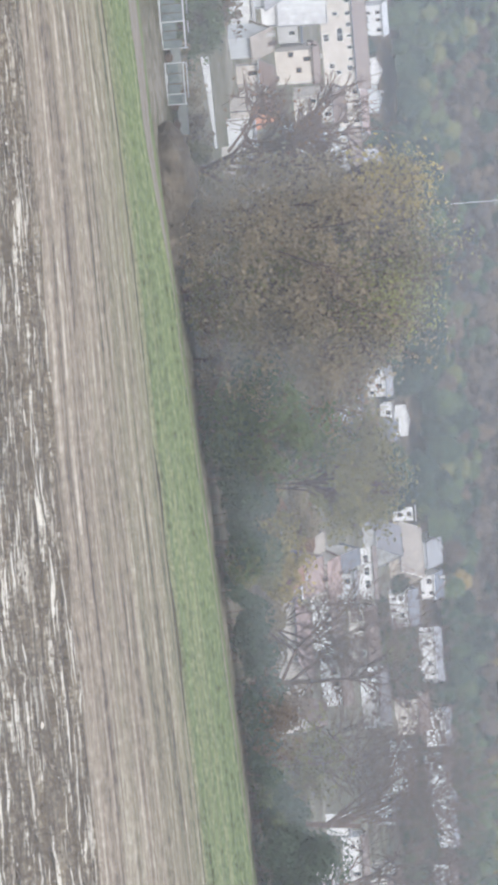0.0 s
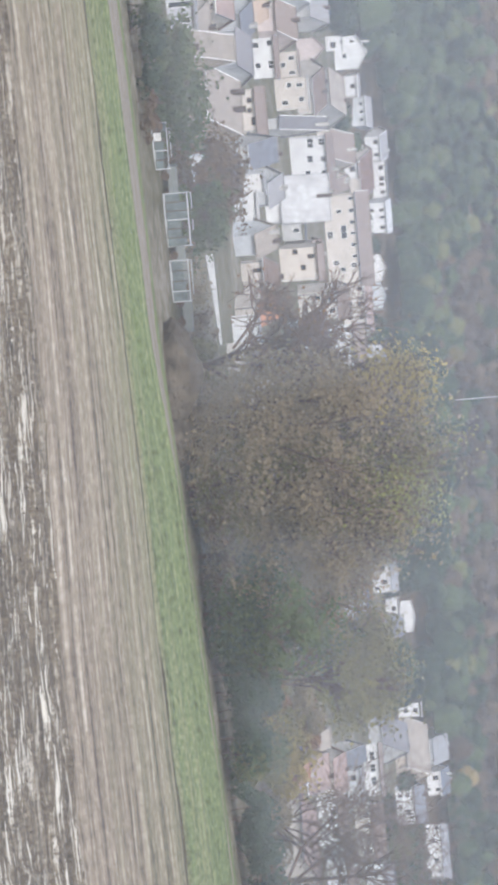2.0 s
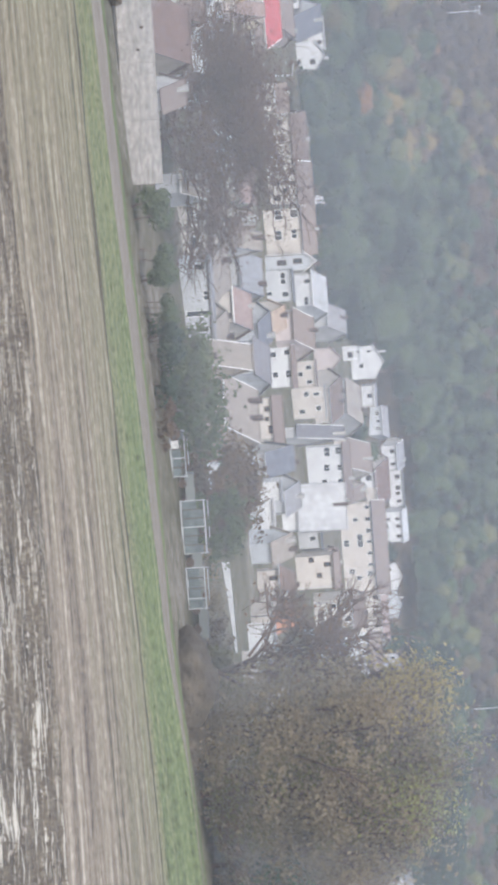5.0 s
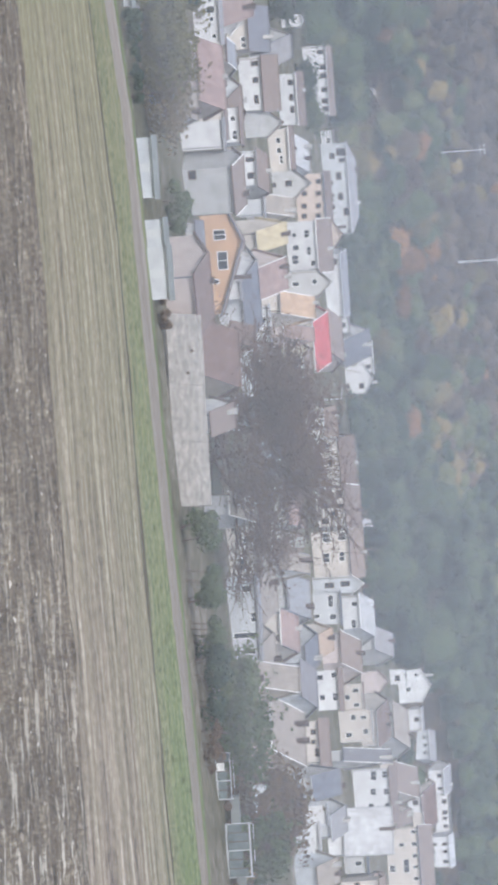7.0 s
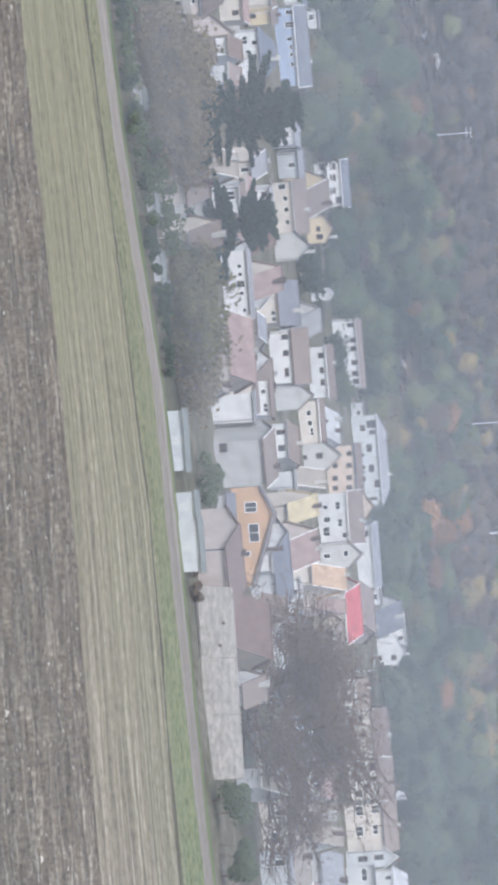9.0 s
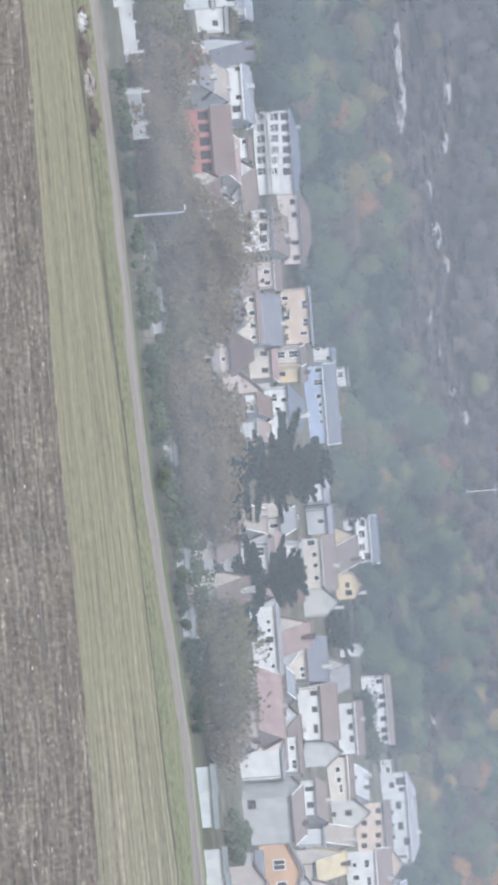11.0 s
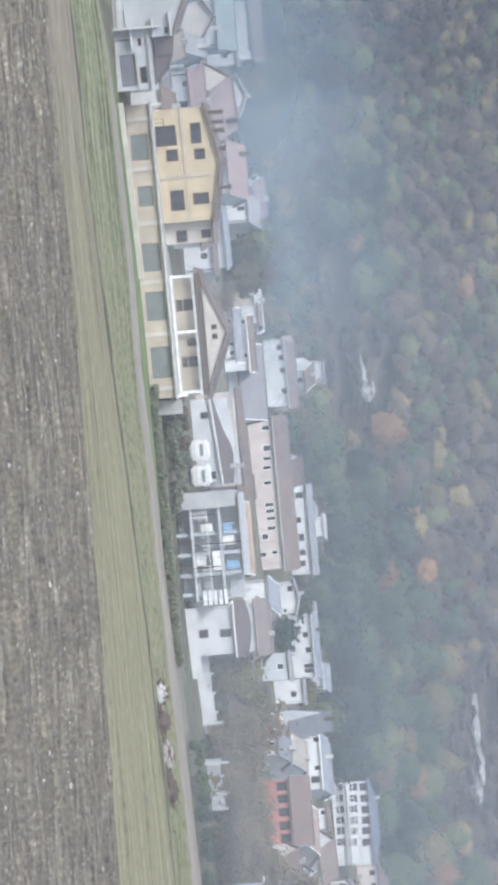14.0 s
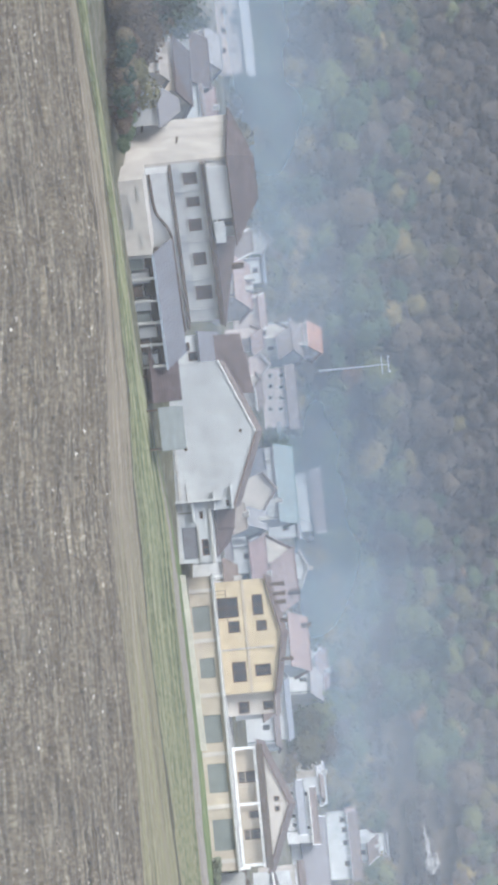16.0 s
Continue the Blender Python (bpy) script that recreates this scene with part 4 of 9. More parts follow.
dwelling(47.11, 355, 2.2, 3.2, 3.0, "side", 1.9, "cream", "brown", "cream village house with a faded brown tiled roof", turn=26)
dwelling(39.02, 359, 3.1, 4.0, 3.0, "side", 0.4, "white", "brown", "white village house with a faded brown tiled roof", wins=[(-0.2, -1.35, 0.8, 0.9)], turn=-12)
dwelling(34.28, 360, 7.2, 5.8, 3.0, "side", 0.9, "cream", "peach", "house with a narrow faded orange roof", turn=-5)
dwelling(40.75, 361, 2.5, 2.8, 3.0, "side", 1.1, "cream", "brown", "cream village house with a faded brown tiled roof", turn=-32)
dwelling(34.99, 363, 2.3, 3.9, 3.0, "side", 1.5, "cream", "brown", "cream village house with a faded brown tiled roof", turn=23)
dwelling(10.02, 364, 2.6, 3.2, 3.0, "side", 3.8, "tan", "tan", "barn with a large pale beige roof", turn=-30)
dwelling(25.00, 364, 2.2, 3.5, 3.0, "side", 1.6, "white", "brown", "white village house with a faded brown tiled roof", turn=24)
dwelling(23.32, 365, 2.4, 4.0, 3.0, "side", 2.6, "white", "tan", "white village house with a weathered beige roof", turn=-24)
dwelling(10.96, 367, 9.2, 7.4, 3.0, "flat", 0.2, "pale", "grey", "long low blue-grey flat building", wins=[(-0.2, -0.81, 1.1, 0.7), (1.7, -2.75, 0.7, 2.6), (-3.3, -1.5, 0.8, 1.1), (3.4, -1.5, 0.7, 1.1)])
dwelling(41.30, 368, 6.0, 6.9, 3.0, "side", 2.8, "cream", "pink", "house with a rosy pink roof behind the yellow one", turn=30)
dwelling(28.70, 368, 2.4, 3.5, 3.0, "side", 1.4, "cream", "brown", "cream village house with a faded brown tiled roof", turn=26)
dwelling(43.02, 368, 4.1, 4.0, 3.0, "front", 1.5, "cream", "brown", "cream gable behind the grey house")
dwelling(20.22, 369, 6.6, 6.7, 3.0, "side", 2.3, "pink", "pink", "long low building with a faded red roof", turn=-19)
dwelling(45.48, 370, 1.6, 2.9, 3.0, "side", 1.0, "pink", "pink", "pale pink village house with a faded pink tiled roof", turn=22)
dwelling(18.18, 370, 5.3, 5.5, 5.3, "side", 1.0, "grey", "brown", "big bare grey house wall with one window", wins=[(-2.0, -4.85, 1.1, 0.9)], turn=21)
dwelling(44.59, 370, 2.3, 4.0, 3.0, "side", 0.5, "cream", "brown", "cream village house with a faded brown tiled roof", turn=20)
dwelling(32.84, 370, 5.1, 5.2, 3.0, "side", 1.1, "cream", "brown", "cream village house with a faded brown tiled roof", turn=-20)
dwelling(8.03, 371, 2.4, 2.9, 3.0, "side", 2.2, "white", "slate", "white village house with a dark slate roof", turn=-30)
dwelling(9.19, 371, 6.4, 7.1, 3.0, "side", 3.2, "tan", "tan", "long barn with a plain pale beige roof", turn=-33)
dwelling(19.12, 372, 3.1, 4.0, 4.4, "flat", 0.4, "white", "grey", "plain white end wall of a low house")
dwelling(10.28, 372, 3.6, 4.1, 2.7, "side", 1.2, "cream", "tan", "cream village house with a weathered beige roof", turn=31)
dwelling(14.54, 374, 2.4, 3.6, 3.0, "side", 2.2, "white", "brown", "white village house with a faded brown tiled roof", turn=-26)
dwelling(12.11, 374, 5.6, 4.4, 3.2, "flat", 0.2, "cream", "brown", "cream village house with a faded brown tiled roof", wins=[(1.5, -2.29, 1.5, 0.9), (-1.3, -1.5, 0.8, 1.1)])
dwelling(26.06, 374, 4.7, 4.0, 3.0, "hip", 2.4, "pink", "rust", "house with a large dark brown hipped roof", wins=[(0.6, -1.09, 0.6, 0.6), (-1.3, -1.1, 0.8, 0.7)])
dwelling(31.12, 375, 1.0, 2.6, 3.0, "side", 0.7, "red", "orange", "brick-red village house with a orange tiled roof", turn=-20)
dwelling(22.24, 376, 2.5, 3.9, 3.0, "side", 2.0, "cream", "brown", "cream village house with a faded brown tiled roof", turn=-25)
dwelling(15.80, 376, 2.0, 2.9, 3.0, "side", 2.2, "cream", "red", "cream village house with a red-brown tiled roof", turn=-26)
dwelling(39.29, 376, 6.2, 5.6, 3.0, "side", 0.4, "white", "grey", "white village house with a light grey roof", turn=9)
dwelling(30.76, 377, 2.4, 3.7, 3.0, "side", 1.1, "cream", "slate", "cream village house with a dark slate roof", wins=[(0.0, -1.35, 1.0, 0.9)], turn=-25)
dwelling(11.24, 377, 5.5, 6.2, 2.7, "side", 1.6, "cream", "tan", "barn with a weathered beige roof", turn=33)
dwelling(37.67, 378, 5.5, 4.4, 3.0, "side", 0.6, "white", "grey", "white village house with a light grey roof", wins=[(-1.6, -0.84, 0.6, 0.6), (-0.6, -0.81, 0.6, 0.6), (0.9, -0.76, 0.6, 0.6), (1.9, -0.79, 0.6, 0.6)])
dwelling(26.60, 379, 3.2, 3.5, 3.0, "side", 1.3, "cream", "slate", "cream village house with a dark slate roof", turn=33)
dwelling(12.40, 380, 2.0, 3.7, 3.0, "side", 1.1, "cream", "brown", "cream village house with a faded brown tiled roof", turn=-21)
dwelling(45.12, 380, 2.1, 4.0, 3.0, "front", 1.0, "pink", "pink", "pale pink village house with a faded pink tiled roof")
dwelling(16.95, 383, 11.1, 8.5, 3.0, "front", 1.4, "orange", "brown", "orange plastered house with dark windows and pale eaves", wins=[(-3.3, -1.85, 1.2, 1.4), (-0.4, -1.59, 2.1, 1.2), (1.9, -3.04, 0.6, 1.5)], peak=-0.45, drop=1.5)
dwelling(46.00, 384, 3.3, 4.0, 3.0, "side", 0.5, "pink", "pink", "pale pink village house with a faded pink tiled roof", wins=[(-0.3, -1.13, 0.6, 0.6)], turn=7)
dwelling(29.63, 384, 7.3, 5.9, 3.0, "side", 1.9, "red", "red", "long brick-red house with pale window frames and brown roof", wins=[(-2.9, -1.6, 1.0, 1.2), (-1.5, -1.6, 1.0, 1.2), (-0.0, -1.6, 1.0, 1.2), (1.5, -1.6, 1.0, 1.2), (2.9, -1.6, 1.0, 1.2)])
dwelling(25.53, 385, 2.2, 4.0, 3.0, "front", 2.5, "pink", "brown", "pale pink village house with a faded brown tiled roof", peak=0.9)
dwelling(12.68, 387, 2.6, 3.2, 3.0, "side", 0.7, "cream", "brown", "cream village house with a faded brown tiled roof", turn=30)
dwelling(33.31, 389, 3.5, 4.1, 3.0, "side", 0.9, "white", "grey", "white village house with a light grey roof", turn=-29)
dwelling(16.49, 389, 1.9, 4.0, 3.0, "flat", 0.3, "white", "grey", "white village house with a light grey roof")
dwelling(4.60, 390, 2.6, 2.8, 3.0, "side", 2.9, "cream", "slate", "cream village house with a dark slate roof", turn=33)
dwelling(28.30, 390, 2.5, 3.0, 3.0, "side", 1.1, "pale", "brown", "pale grey village house with a faded brown tiled roof", turn=31)
dwelling(43.12, 391, 8.4, 6.7, 3.0, "side", 1.8, "pale", "teal", "house with a pale blue-green sheet roof in smoke", turn=-8)
dwelling(40.48, 392, 5.9, 5.8, 3.0, "side", 1.8, "white", "pink", "white village house with a faded pink tiled roof", wins=[(-2.3, -0.82, 0.6, 0.7)], turn=-15)
dwelling(16.11, 393, 8.4, 8.5, 3.0, "side", 1.6, "white", "slate", "long narrow house with a dark slate roof", turn=33)
dwelling(46.71, 393, 3.0, 4.0, 3.0, "flat", 0.4, "white", "grey", "white village house with a light grey roof", wins=[(0.0, -0.97, 0.6, 0.6)])
dwelling(15.15, 394, 2.4, 4.0, 3.0, "side", 0.6, "white", "brown", "white village house with a faded brown tiled roof", turn=9)
dwelling(19.60, 395, 7.6, 6.1, 3.0, "flat", 0.3, "cream", "brown", "cream village house with a faded brown tiled roof")
dwelling(22.62, 396, 3.1, 4.0, 3.2, "side", 0.5, "white", "brown", "white house with one wide window between two spruces", wins=[(-0.5, -2.09, 1.1, 1.6)], turn=9)
dwelling(30.65, 396, 3.5, 4.0, 3.0, "side", 1.3, "white", "tan", "white village house with a weathered beige roof", turn=-29)
dwelling(37.51, 397, 6.1, 4.9, 3.0, "side", 0.5, "white", "brown", "white village house with a faded brown tiled roof", wins=[(-1.4, -1.63, 0.6, 0.6), (-2.6, -0.75, 0.6, 0.6), (1.3, -0.77, 0.6, 0.6)])
dwelling(29.47, 397, 5.5, 6.4, 3.0, "side", 1.5, "cream", "pink", "house with a dusty pink roof edged in white", turn=-30)
dwelling(47.19, 397, 2.9, 4.0, 3.0, "front", 1.3, "grey", "grey", "grey village house with a light grey roof")
dwelling(-1.74, 398, 3.0, 4.0, 3.0, "side", 0.8, "white", "slate", "white village house with a dark slate roof", turn=-19)
dwelling(10.79, 399, 4.2, 4.5, 3.0, "side", 1.7, "cream", "pink", "narrow barn roof with a red-brown edge", turn=-24)
dwelling(21.20, 400, 7.7, 6.1, 3.0, "side", 0.3, "white", "grey", "long white house with small windows beside a spruce", wins=[(-2.1, -1.23, 0.6, 0.6), (-1.1, -1.23, 0.6, 0.6), (1.1, -1.19, 0.6, 0.6), (3.1, -1.01, 0.6, 0.6), (0.0, -1.5, 0.9, 1.1)])
dwelling(50.89, 400, 12.5, 8.5, 3.0, "side", 0.6, "pink", "white", "hazy pale pink house with long white eaves", wins=[(-1.3, -2.3, 0.6, 0.6), (1.0, -2.55, 0.6, 0.6), (3.3, -2.79, 0.6, 0.6), (-1.1, -1.12, 0.6, 0.6), (1.1, -1.37, 0.6, 0.6), (3.4, -1.61, 0.6, 0.6), (-5.0, -1.5, 0.7, 1.1), (0.0, -1.5, 0.9, 1.1)])
dwelling(36.90, 400, 8.5, 6.8, 1.4, "side", 2.6, "white", "slate", "house with a wide grey roof in thin smoke", turn=-7)
dwelling(32.06, 401, 3.2, 4.0, 3.0, "flat", 0.5, "pale", "grey", "pale grey village house with a light grey roof", wins=[(0.0, -1.2, 0.8, 0.9)])
dwelling(27.17, 401, 2.7, 3.8, 3.0, "side", 1.6, "pale", "brown", "pale grey village house with a faded brown tiled roof", turn=28)
dwelling(5.20, 402, 3.3, 4.0, 3.0, "flat", 0.3, "white", "grey", "white village house with a light grey roof")
dwelling(24.73, 402, 2.1, 3.8, 3.0, "side", 1.2, "pale", "brown", "pale grey village house with a faded brown tiled roof", turn=-22)
dwelling(14.52, 403, 3.0, 3.6, 3.0, "side", 1.3, "cream", "brown", "cream village house with a faded brown tiled roof", turn=-31)
dwelling(-3.20, 403, 8.8, 8.5, 3.0, "side", 1.5, "cream", "pink", "cream village house with a faded pink tiled roof", turn=-32)
dwelling(30.99, 404, 2.1, 2.7, 3.0, "side", 4.1, "pale", "slate", "blue-grey slate roof between white walls", turn=30)
dwelling(-2.36, 405, 1.7, 4.0, 3.0, "side", 1.0, "red", "orange", "brick-red village house with a orange tiled roof", turn=15)
dwelling(-4.52, 406, 2.8, 3.0, 3.0, "side", 2.4, "cream", "brown", "cream village house with a faded brown tiled roof", turn=-34)
dwelling(25.18, 406, 2.2, 3.8, 3.0, "side", 1.3, "white", "brown", "white village house with a faded brown tiled roof", wins=[(0.5, -1.19, 0.9, 0.6)], turn=-22)
dwelling(20.50, 408, 2.7, 4.0, 3.0, "side", 0.8, "cream", "grey", "cream village house with a light grey roof", turn=-24)
dwelling(12.11, 409, 1.9, 2.6, 3.0, "side", 2.5, "cream", "brown", "cream village house with a faded brown tiled roof", turn=33)
dwelling(5.42, 409, 2.4, 4.0, 3.0, "side", 2.0, "cream", "orange", "small house with an orange roof behind the tree", turn=22)
dwelling(45.40, 410, 2.4, 4.0, 3.0, "side", 1.5, "cream", "brown", "cream village house with a faded brown tiled roof", wins=[(0.2, -1.35, 0.7, 0.9)], turn=24)
dwelling(21.13, 410, 2.8, 3.5, 3.0, "side", 3.1, "cream", "pink", "cream village house with a faded pink tiled roof", turn=30)
dwelling(22.75, 410, 3.5, 4.0, 3.0, "side", 0.8, "cream", "pink", "cream village house with a faded pink tiled roof", turn=-20)
dwelling(14.88, 411, 3.3, 4.0, 3.0, "side", 0.8, "white", "brown", "white village house with a faded brown tiled roof", turn=26)
dwelling(11.91, 411, 1.9, 3.1, 3.0, "side", 3.0, "white", "tan", "white village house with a weathered beige roof", turn=-24)
dwelling(21.90, 412, 3.0, 4.0, 3.0, "side", 2.5, "pale", "brown", "pale grey village house with a faded brown tiled roof", turn=28)
dwelling(42.34, 412, 2.3, 4.0, 3.3, "flat", 0.4, "pale", "grey", "pale grey village house with a light grey roof", wins=[(-0.3, -1.6, 1.0, 0.7)])
dwelling(11.36, 416, 4.5, 4.9, 3.0, "side", 2.3, "grey", "grey", "grey village house with a light grey roof", turn=-25)
dwelling(19.26, 416, 4.2, 4.0, 3.0, "side", 0.3, "white", "brown", "white village house with a faded brown tiled roof", wins=[(1.2, -0.99, 1.2, 0.7), (-0.8, -1.13, 0.7, 0.7)], turn=-7)
dwelling(16.57, 416, 4.0, 4.7, 3.0, "side", 3.5, "pink", "pink", "house with a wide faded pink roof", turn=30)
dwelling(20.94, 416, 2.3, 4.0, 3.0, "front", 1.2, "pale", "grey", "pale grey village house with a light grey roof")
dwelling(31.62, 416, 2.9, 4.0, 3.3, "flat", 0.4, "white", "grey", "white village house with a light grey roof", wins=[(0.3, -1.37, 0.7, 0.7)])
dwelling(41.67, 417, 4.8, 4.0, 3.0, "front", 1.1, "white", "grey", "white village house with a light grey roof")
dwelling(28.66, 417, 4.5, 5.1, 3.0, "side", 1.7, "white", "brown", "white village house with a faded brown tiled roof", turn=27)
dwelling(38.00, 417, 2.2, 4.0, 3.0, "side", 0.3, "white", "brown", "white village house with a faded brown tiled roof", turn=-10)
dwelling(26.62, 418, 6.1, 4.9, 3.0, "side", 0.4, "cream", "brown", "cream village house with a faded brown tiled roof", wins=[(-2.2, -0.95, 0.7, 0.8), (-0.6, -0.99, 0.7, 0.8), (1.0, -0.98, 0.7, 0.8), (2.4, -0.91, 0.6, 0.7)])
dwelling(39.77, 419, 3.6, 4.2, 3.0, "side", 1.2, "white", "grey", "pale house with a light grey sheet roof in haze", wins=[(-0.2, -1.55, 0.8, 1.1)], turn=-30)
dwelling(19.44, 419, 4.5, 5.1, 1.7, "side", 1.5, "white", "brown", "white village house with a faded brown tiled roof", turn=33)
dwelling(44.54, 419, 7.3, 5.9, 3.0, "side", 1.0, "pink", "brown", "pink house with a brown roof under the wooded hill", wins=[(-2.8, -2.14, 0.6, 0.7), (-1.5, -2.28, 0.6, 0.7), (-0.1, -2.42, 0.6, 0.7), (1.3, -2.56, 0.6, 0.7), (-2.7, -0.83, 0.6, 0.7), (-1.3, -0.97, 0.6, 0.7), (0.1, -1.11, 0.6, 0.7), (1.4, -1.25, 0.6, 0.7)])
dwelling(6.59, 419, 2.9, 3.3, 3.0, "side", 2.2, "pale", "tan", "pale grey village house with a weathered beige roof", turn=32)
dwelling(38.01, 420, 4.6, 4.1, 2.6, "side", 0.6, "cream", "white", "cream village house with a white sheet roof", turn=8)
dwelling(26.53, 421, 4.4, 4.0, 3.0, "flat", 0.3, "white", "grey", "white village house with a light grey roof")
dwelling(34.96, 421, 18.6, 8.5, 3.0, "side", 1.5, "pink", "brown", "long pale pink house with a brown roof", wins=[(-4.4, -1.63, 0.6, 1.1), (-3.3, -1.73, 0.6, 1.1), (-1.4, -1.83, 0.6, 1.1), (1.3, -1.89, 0.6, 1.2), (2.1, -1.89, 0.6, 1.2), (3.0, -1.83, 0.6, 1.2), (4.2, -1.87, 0.6, 1.2), (5.2, -2.6, 0.8, 0.9), (7.4, -3.12, 0.7, 1.0), (7.2, -1.56, 0.6, 0.8), (-8.2, -1.5, 0.7, 1.1), (-5.7, -1.5, 0.8, 1.1)])
dwelling(23.11, 422, 2.5, 4.0, 3.0, "side", 1.6, "cream", "grey", "cream village house with a light grey roof", wins=[(0.1, -1.55, 0.7, 1.1)], turn=25)
dwelling(3.89, 422, 2.9, 4.0, 3.0, "side", 1.3, "cream", "brown", "cream village house with a faded brown tiled roof", turn=28)
dwelling(9.91, 422, 4.8, 5.5, 3.0, "side", 1.6, "pale", "slate", "pale grey village house with a dark slate roof", turn=-29)
dwelling(15.18, 423, 2.4, 4.0, 3.0, "side", 1.3, "white", "brown", "white village house with a faded brown tiled roof", turn=-23)
dwelling(15.46, 423, 2.1, 4.0, 3.0, "flat", 0.3, "white", "grey", "white village house with a light grey roof")
dwelling(-2.38, 424, 4.1, 4.3, 3.0, "side", 2.4, "pink", "pink", "house with a long faded pink roof", turn=19)
dwelling(13.79, 425, 4.9, 4.5, 3.0, "side", 1.5, "pale", "brown", "pale grey village house with a faded brown tiled roof", wins=[(-1.1, -1.29, 0.7, 0.7), (1.4, -1.25, 0.7, 0.7)], turn=-9)
dwelling(8.08, 425, 2.8, 4.0, 3.0, "side", 3.1, "grey", "slate", "grey village house with a dark slate roof", turn=19)
dwelling(7.22, 425, 3.9, 4.0, 3.0, "flat", 0.1, "white", "white", "white village house with a white sheet roof")
dwelling(6.17, 426, 2.9, 3.4, 3.0, "side", 1.6, "cream", "brown", "cream village house with a faded brown tiled roof", wins=[(0.0, -1.55, 0.7, 1.1)], turn=-32)
dwelling(15.79, 426, 6.1, 4.9, 3.0, "flat", 0.2, "white", "white", "white village house with a white sheet roof", wins=[(-1.3, -1.2, 0.8, 0.9), (1.6, -1.4, 0.9, 1.0)])
dwelling(33.20, 427, 4.1, 4.0, 3.0, "front", 0.6, "white", "grey", "white village house with a light grey roof", wins=[(-1.1, -0.8, 0.7, 0.7)])
dwelling(26.58, 428, 5.9, 4.8, 3.0, "side", 2.1, "pale", "slate", "pale grey village house with a dark slate roof", turn=-9)
dwelling(17.30, 428, 2.5, 3.4, 3.0, "side", 3.2, "cream", "cream", "house with a pale yellow sheet roof", turn=28)
dwelling(12.90, 430, 5.5, 5.1, 3.0, "side", 1.6, "cream", "pink", "cream village house with a faded pink tiled roof", wins=[(-1.4, -1.28, 0.7, 0.7), (1.5, -1.13, 0.7, 0.7)], turn=-11)
dwelling(39.85, 431, 4.6, 4.8, 3.0, "side", 1.2, "white", "pink", "white village house with a faded pink tiled roof", turn=21)
dwelling(10.24, 434, 4.0, 4.5, 3.0, "side", 1.4, "pale", "slate", "pale grey village house with a dark slate roof", turn=32)
dwelling(35.20, 434, 3.4, 4.0, 3.0, "side", 2.2, "pale", "brown", "pale grey village house with a faded brown tiled roof", turn=32)
dwelling(25.88, 435, 4.3, 4.0, 3.0, "side", 0.5, "cream", "pink", "cream village house with a faded pink tiled roof", wins=[(-1.0, -1.48, 0.7, 0.9), (1.2, -1.43, 0.7, 0.9)], turn=-12)
dwelling(29.47, 435, 2.6, 4.0, 3.0, "side", 0.4, "white", "brown", "white village house with a faded brown tiled roof", wins=[(-0.8, -0.81, 0.7, 0.7)], turn=-8)
dwelling(45.59, 435, 3.9, 4.6, 3.0, "side", 1.2, "pale", "brown", "pale grey village house with a faded brown tiled roof", turn=-31)
dwelling(18.52, 437, 4.7, 4.9, 3.0, "side", 1.2, "white", "brown", "white village house with a faded brown tiled roof", wins=[(1.0, -1.37, 0.9, 0.9), (-1.2, -1.5, 0.7, 1.1)], turn=-22)
dwelling(17.85, 437, 2.2, 4.0, 3.0, "flat", 0.4, "pale", "grey", "pale grey village house with a light grey roof")
dwelling(30.41, 438, 6.9, 6.4, 3.0, "side", 0.8, "white", "grey", "white village house with a light grey roof", wins=[(0.7, -0.94, 0.6, 0.7), (-3.0, -0.82, 0.6, 0.7), (2.2, -1.5, 0.9, 1.1)], turn=-11)
dwelling(-7.43, 438, 5.3, 4.3, 3.0, "flat", 0.6, "white", "grey", "white village house with a light grey roof", wins=[(0.1, -1.2, 1.0, 0.9), (-1.3, -1.5, 0.7, 1.1), (1.4, -1.5, 0.8, 1.1)])
dwelling(7.62, 440, 2.4, 4.0, 3.0, "flat", 0.3, "white", "grey", "white village house with a light grey roof")
dwelling(30.21, 442, 6.3, 5.8, 2.6, "side", 1.1, "white", "grey", "white village house with a light grey roof", wins=[(-1.3, -0.95, 0.7, 0.7), (1.3, -1.0, 0.7, 0.7)], turn=10)
dwelling(8.83, 443, 5.6, 4.5, 3.0, "side", 1.1, "cream", "brown", "cream village house with a faded brown tiled roof", wins=[(-1.4, -1.14, 0.7, 0.7), (-0.1, -1.18, 0.6, 0.6), (1.3, -0.76, 1.1, 0.6)])
dwelling(-1.83, 444, 2.0, 3.8, 3.0, "side", 1.7, "cream", "tan", "cream village house with a weathered beige roof", turn=21)
dwelling(2.56, 444, 3.2, 4.0, 3.0, "side", 1.7, "white", "brown", "white village house with a faded brown tiled roof", wins=[(-0.1, -1.55, 0.8, 1.1)], turn=21)
dwelling(28.07, 445, 5.3, 4.2, 3.9, "flat", 0.4, "white", "slate", "white house with wide pale windows in three rows", wins=[(-2.0, -3.29, 1.0, 1.0), (-0.5, -3.4, 1.0, 1.0), (0.9, -3.51, 1.0, 1.0), (-1.8, -1.23, 1.0, 1.0), (-0.4, -1.34, 1.0, 1.0), (1.1, -1.46, 1.0, 1.0)])
dwelling(22.54, 446, 3.1, 4.0, 3.0, "side", 0.4, "white", "grey", "white village house with a light grey roof", wins=[(-1.0, -1.05, 0.7, 0.7)], turn=11)
dwelling(17.91, 447, 2.2, 2.9, 3.0, "side", 3.3, "cream", "tan", "cream village house with a weathered beige roof", turn=-28)
